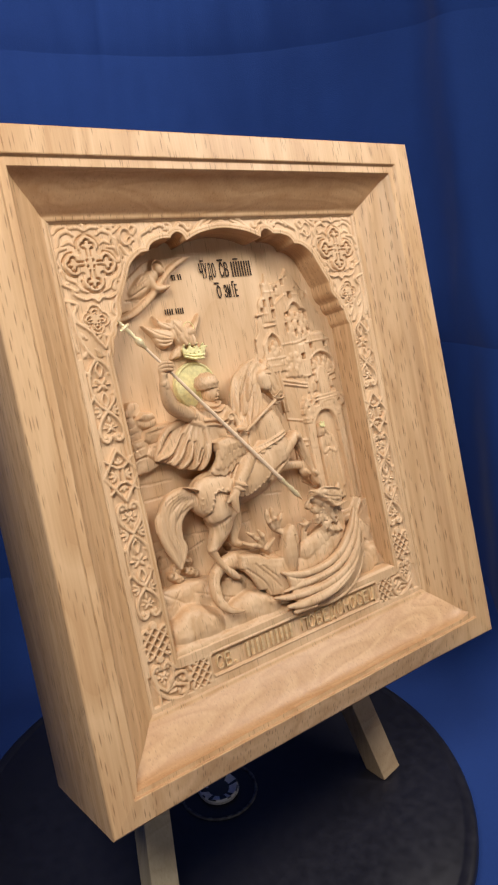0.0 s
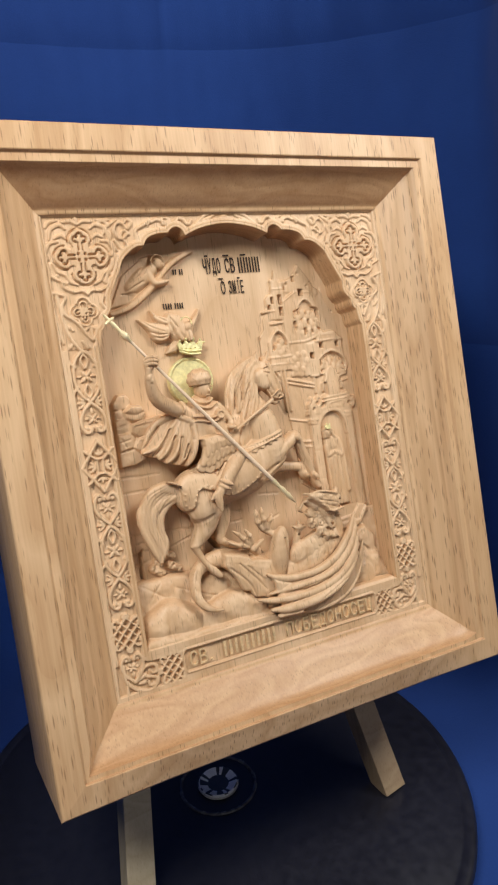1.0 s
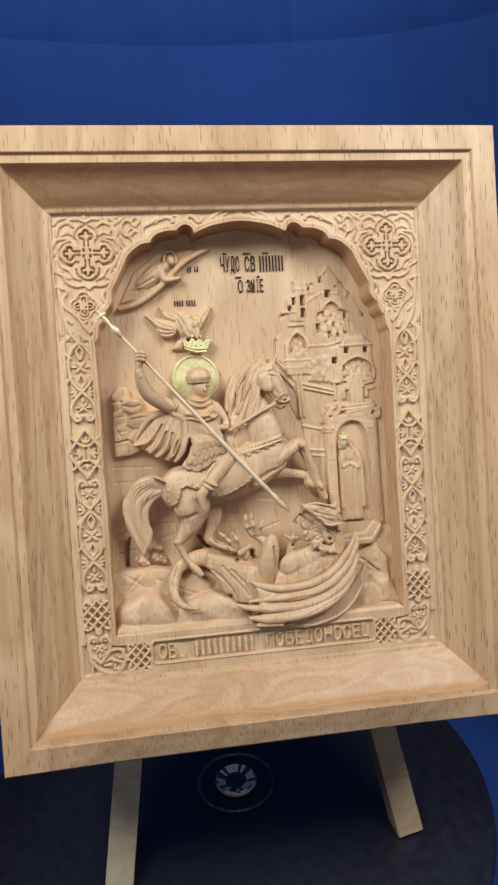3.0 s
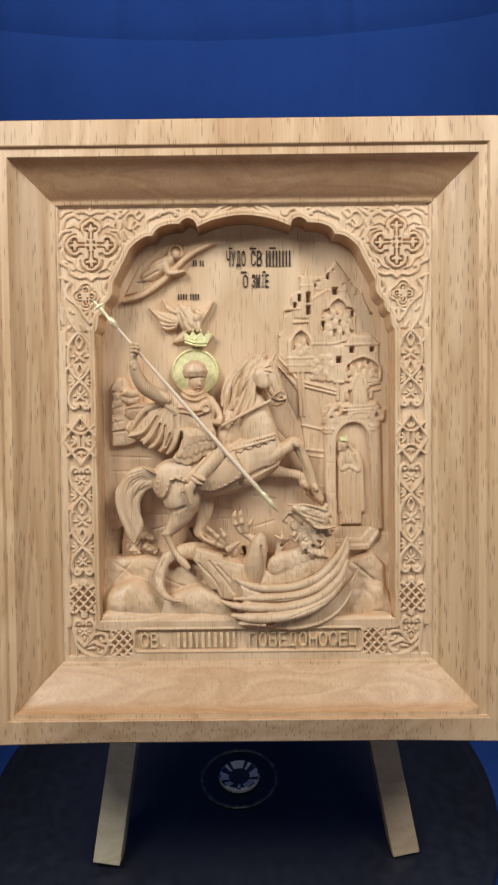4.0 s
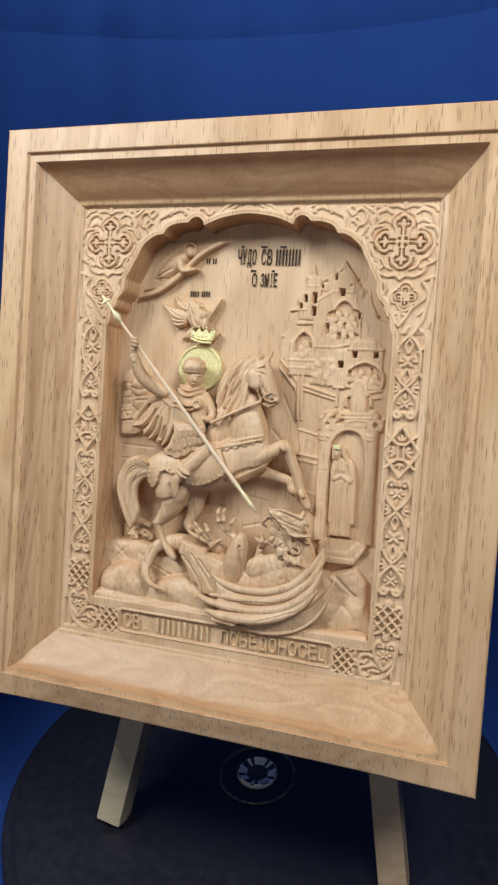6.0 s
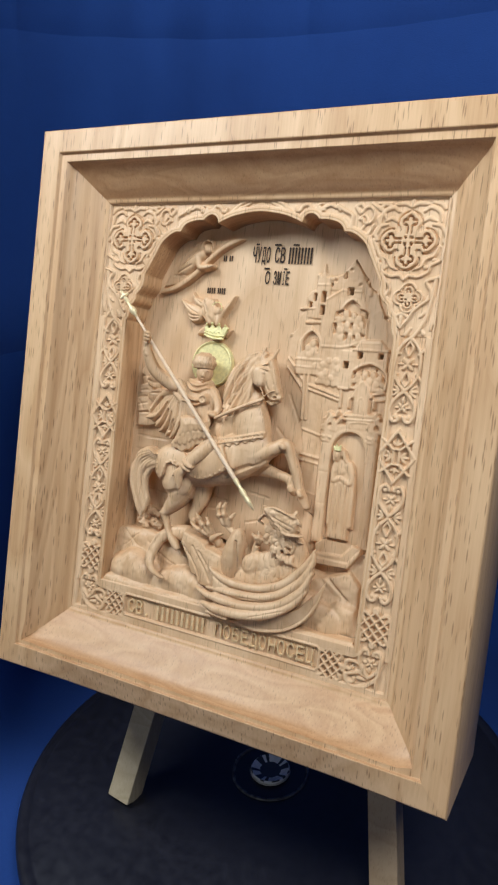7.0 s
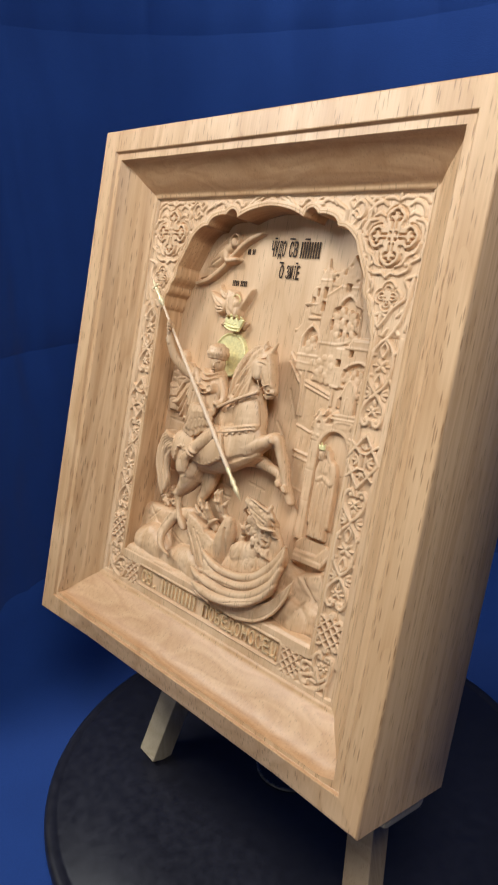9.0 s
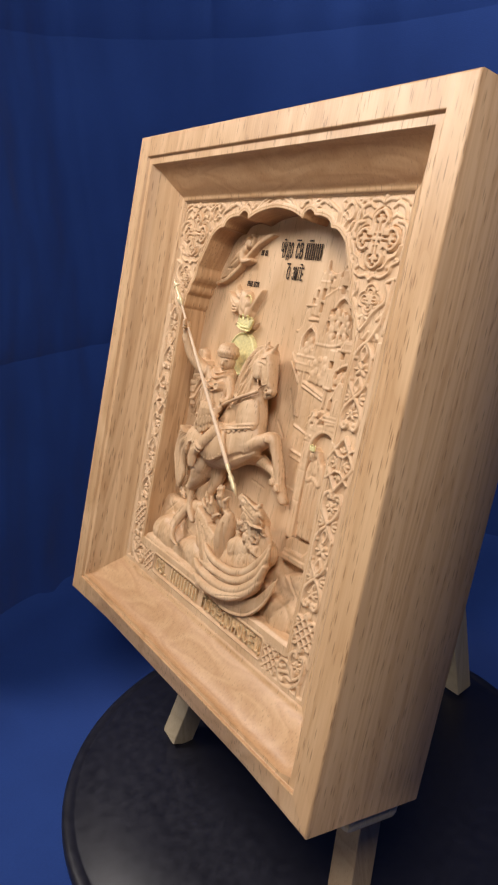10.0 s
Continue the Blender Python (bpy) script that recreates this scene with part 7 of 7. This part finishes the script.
M.stroke([(34.2, 91.7, 1.3, 16), (35.3, 87.5, 1.1, 15.6), (34.3, 83.8, 0.8, 15)], 0.9)
for p, depth in (((30.8, 82.8, 0.5, 0), 2.4), ((33.7, 83.7, 0.5, 0), 2.4), ((25.5, 94.0, 0.7, 0), 2.2), ((32.3, 90.7, 0.7, 0), 2.2), ((22.0, 95.3, 0.6, 0), 2.5), ((23.2, 91.0, 0.8, 0), 3.0), ((27.0, 85.7, 0.7, 0), 2.6), ((19.3, 99.1, 0.4, 0), 1.8)):
    M.groove([p, (p[0] + 0.5, p[1] - 0.3, *p[2:])], depth)
rng = random.Random(19)
for i in range(22):
    t = rng.random()
    a, b = (20.8, 91.7), (36.8, 88.0)
    x, y = a[0] * (1 - t) + b[0] * t + rng.uniform(-1.5, 1.5), a[1] * (1 - t) + b[1] * t + rng.uniform(-3.5, 5.5)
    q, n = rng.uniform(225, 310), rng.uniform(3.0, 5.6)
    M.stroke([(x, y, 1.3, 15.4), (x + 0.5 * n * math.cos(radians(q)), y + 0.5 * n * math.sin(radians(q)), 1.1, 16.0 + rng.uniform(-0.8, 0.6)),
              (x + n * math.cos(radians(q + 25)), y + n * math.sin(radians(q + 25)), 0.5, 14.8)], 1.0)
for q in ((19.7, 95.9, 1.1, 0), (22.5, 93.1, 1, 0), (30.4, 84.2, 0.9, 0), (27.1, 80.4, 0.9, 0), (24.4, 86.9, 0.8, 0), (16.1, 84.8, 0.9, 0), (32.7, 87.1, 0.7, 0)):
    M.groove([q, (q[0] + 0.6, q[1] - 0.4, *q[2:])], 4.5)
M.soften(1)
M.rough(0.6, 1.7, 67)
part("dragon_head", M.mesh("dragon_head", CARVED), icon, "dragon's head with horns and open jaw")

# ---- lance: pale shaft, gilded finial and spear head ----
def rod(name, pts, mat, count=12):
    """A round bar of changing thickness: points on the board with radius in mm."""
    centre = [Vector((u / 1000, (BACK - h) / 1000, v / 1000)) for u, v, r, h in pts]
    along = (centre[-1] - centre[0]).normalized()
    x = along.cross(Vector((0, 1, 0))).normalized()
    y = along.cross(x)
    verts = [c + (x * math.cos(2 * math.pi * i / count) + y * math.sin(2 * math.pi * i / count)) * (p[2] / 1000) for c, p in zip(centre, pts) for i in range(count)]
    faces = [(j * count + i, j * count + (i + 1) % count, (j + 1) * count + (i + 1) % count, (j + 1) * count + i) for j in range(len(pts) - 1) for i in range(count)]
    faces += [tuple(range(count)), tuple(range((len(pts) - 1) * count, len(pts) * count))]
    return mesh_of(name, [tuple(v) for v in verts], faces, mat)


la, lb = (-64.5, 193.5, 0.2, 23), (12.0, 103.6, 0.3, 16.2)


def on_lance(t, r):
    return tuple(a * (1 - t) + b * t for a, b in zip((la[0], la[1]), (lb[0], lb[1]))) + (r, la[3] * (1 - t) + lb[3] * t)


PALE = plain("pale_lance_wood", (0.80, 0.61, 0.43), 0.55, 0.0, 0.08, 500, 0.1)
LEAF = plain("pale_gold_leaf", (0.86, 0.72, 0.44), 0.35, 0.3, 0.1, 700, 0.2)
lance = part("lance", rod("lance", [on_lance(t, r) for t, r in ((0.09, 0.6), (0.0905, 0.6), (0.3, 0.72), (0.5, 0.86), (0.7, 0.98), (0.8945, 1.05), (0.895, 1.05))], PALE), icon, "slender pale lance held across the relief")
part("finial", rod("finial", [on_lance(t, r) for t, r in ((-0.035, 0.15), (-0.02, 0.7), (0.0, 0.8), (0.02, 1.0), (0.05, 0.65), (0.062, 1.4), (0.075, 1.75), (0.088, 1.4), (0.095, 0.8), (0.105, 0.8))], LEAF), lance, "gilded finial")
cross = [on_lance(0.0, 0.6), on_lance(0.0, 0.6)]
part("finial_bar", rod("finial_bar", [(cross[0][0] - 2.1, cross[0][1] - 1.3, 0.5, 23), (cross[0][0], cross[0][1], 0.95, 23.2), (cross[0][0] + 2.1, cross[0][1] + 1.3, 0.5, 23)], LEAF), lance, "gilded cross bar")
part("spear_head", rod("spear_head", [on_lance(t, r) for t, r in ((0.885, 1.0), (0.895, 1.25), (0.91, 1.05), (0.93, 0.8), (0.945, 1.35), (0.957, 1.35), (0.968, 0.9), (0.98, 1.35), (0.995, 1.15), (1.035, 0.12))], LEAF), lance, "gilded spear head")


# ---- writing ----
def letter(name, text, u, v, width, height, h, thick, mat, parent, label=""):
    """A flat letter standing on the board, fitted into a width and height in mm from its lower left corner."""
    curve = bpy.data.curves.new(name, "FONT")
    curve.body, curve.extrude, curve.offset = text, 0.02, 0.004 if mat == INK else -0.004
    tmp = new(name, curve)
    me = bpy.data.meshes.new_from_object(tmp.evaluated_get(bpy.context.evaluated_depsgraph_get()))
    bpy.data.objects.remove(tmp)
    co = np.empty(len(me.vertices) * 3)
    me.vertices.foreach_get("co", co)
    co = co.reshape(-1, 3)
    lo, hi = co.min(0), co.max(0)
    k = (co - lo) / (hi - lo)
    out = np.stack([(u + k[:, 0] * width) / 1000, (BACK - h - (k[:, 2] - 0.5) * thick) / 1000, (v + k[:, 1] * height) / 1000], 1)
    me.vertices.foreach_set("co", out.ravel())
    me.materials.clear()
    me.materials.append(mat)
    me.update()
    me.name = name
    return part(name, me, parent, label)


def word(text, u, v, width, height, h, thick, mat, parent, label=""):
    """Tall narrow letters in even steps, each a piece of its own."""
    pitch = width / len(text)
    for i, ch in enumerate(text):
        if ch == ".":
            letter("letter", ch, u + pitch * (i + 0.1), v, pitch * 0.3, height * 0.14, h, thick, mat, parent, label)
        elif ch == "І":
            letter("letter", ch, u + pitch * (i + 0.3), v, pitch * 0.25, height, h, thick, mat, parent, label)
        else:
            drop = 0.16 if ch in "ДЦ" else 0.0
            letter("letter", ch, u + pitch * i, v - height * drop, pitch * 0.76, height * (1 + drop), h, thick, mat, parent, label)


def bars(u, v, width, height, count, h, thick, mat, parent, label=""):
    """Plain upright bars in place of letters that are not spelled out."""
    pitch = width / count
    for i in range(count):
        me = box_mesh("letter_bar", (pitch * 0.42 / 1000, thick / 1000, height / 1000), mat, 0, ((u + pitch * (i + 0.5)) / 1000, (BACK - h) / 1000, (v + height / 2) / 1000))
        part("letter_bar", me, parent, label)


dark = "dark painted letter"
for a, b, text in (((-8.4, 215.4), (1.2, 222.8), "ЧУДО"), ((3.2, 215.4), (9.0, 222.7), "СВ"), ((-0.7, 205.3), (2.4, 211.6), "О"), ((3.6, 205.3), (12.1, 211.6), "ЗМІЕ")):
    word(text, a[0], a[1], b[0] - a[0], b[1] - a[1], 0.5, 0.35, INK, icon, dark)
a, b = (9.9, 215.1), (22.3, 222.6)
bars(a[0], a[1], b[0] - a[0], b[1] - a[1], 8, 0.5, 0.35, INK, icon)
for a, b, n in (((-24.6, 215.8), (-22.2, 218.4), 2), ((-21.4, 215.8), (-18.9, 218.4), 2), ((-31.9, 200.0), (-27.0, 202.7), 4), ((-26.1, 200.0), (-21.3, 202.7), 4)):
    bars(a[0], a[1], b[0] - a[0], b[1] - a[1], n, 0.45, 0.3, INK, icon)
for a, w in (((-6.3, 223.9), 1.6), ((4.2, 223.8), 3.2), ((13.5, 223.8), 3.0), ((-0.3, 212.7), 2.6), ((9.4, 212.7), 1.4)):
    part("letter_bar", box_mesh("letter_bar", (w / 1000, 0.0003, 0.0007), INK, 0, (a[0] / 1000, (BACK - 0.5) / 1000, a[1] / 1000)), icon)
# raised letters on the plaque, their edges worn to gold
GILT = plain("worn_gilt_on_beech", (0.74, 0.54, 0.31), 0.34, 0.12, 0.25, 400, 0.3)
gilt = "raised letter with worn gilding"
word("СВ.", -49.5, 38.0, 14.0, 6.8, 14.0, 1.3, GILT, icon, gilt)
bars(-33.5, 38.0, 28.5, 6.8, 10, 14.0, 1.1, GILT, icon)
word("ПОБЕДОНОСЕЦ", 0.5, 38.0, 51.0, 6.8, 14.0, 1.3, GILT, icon, gilt)
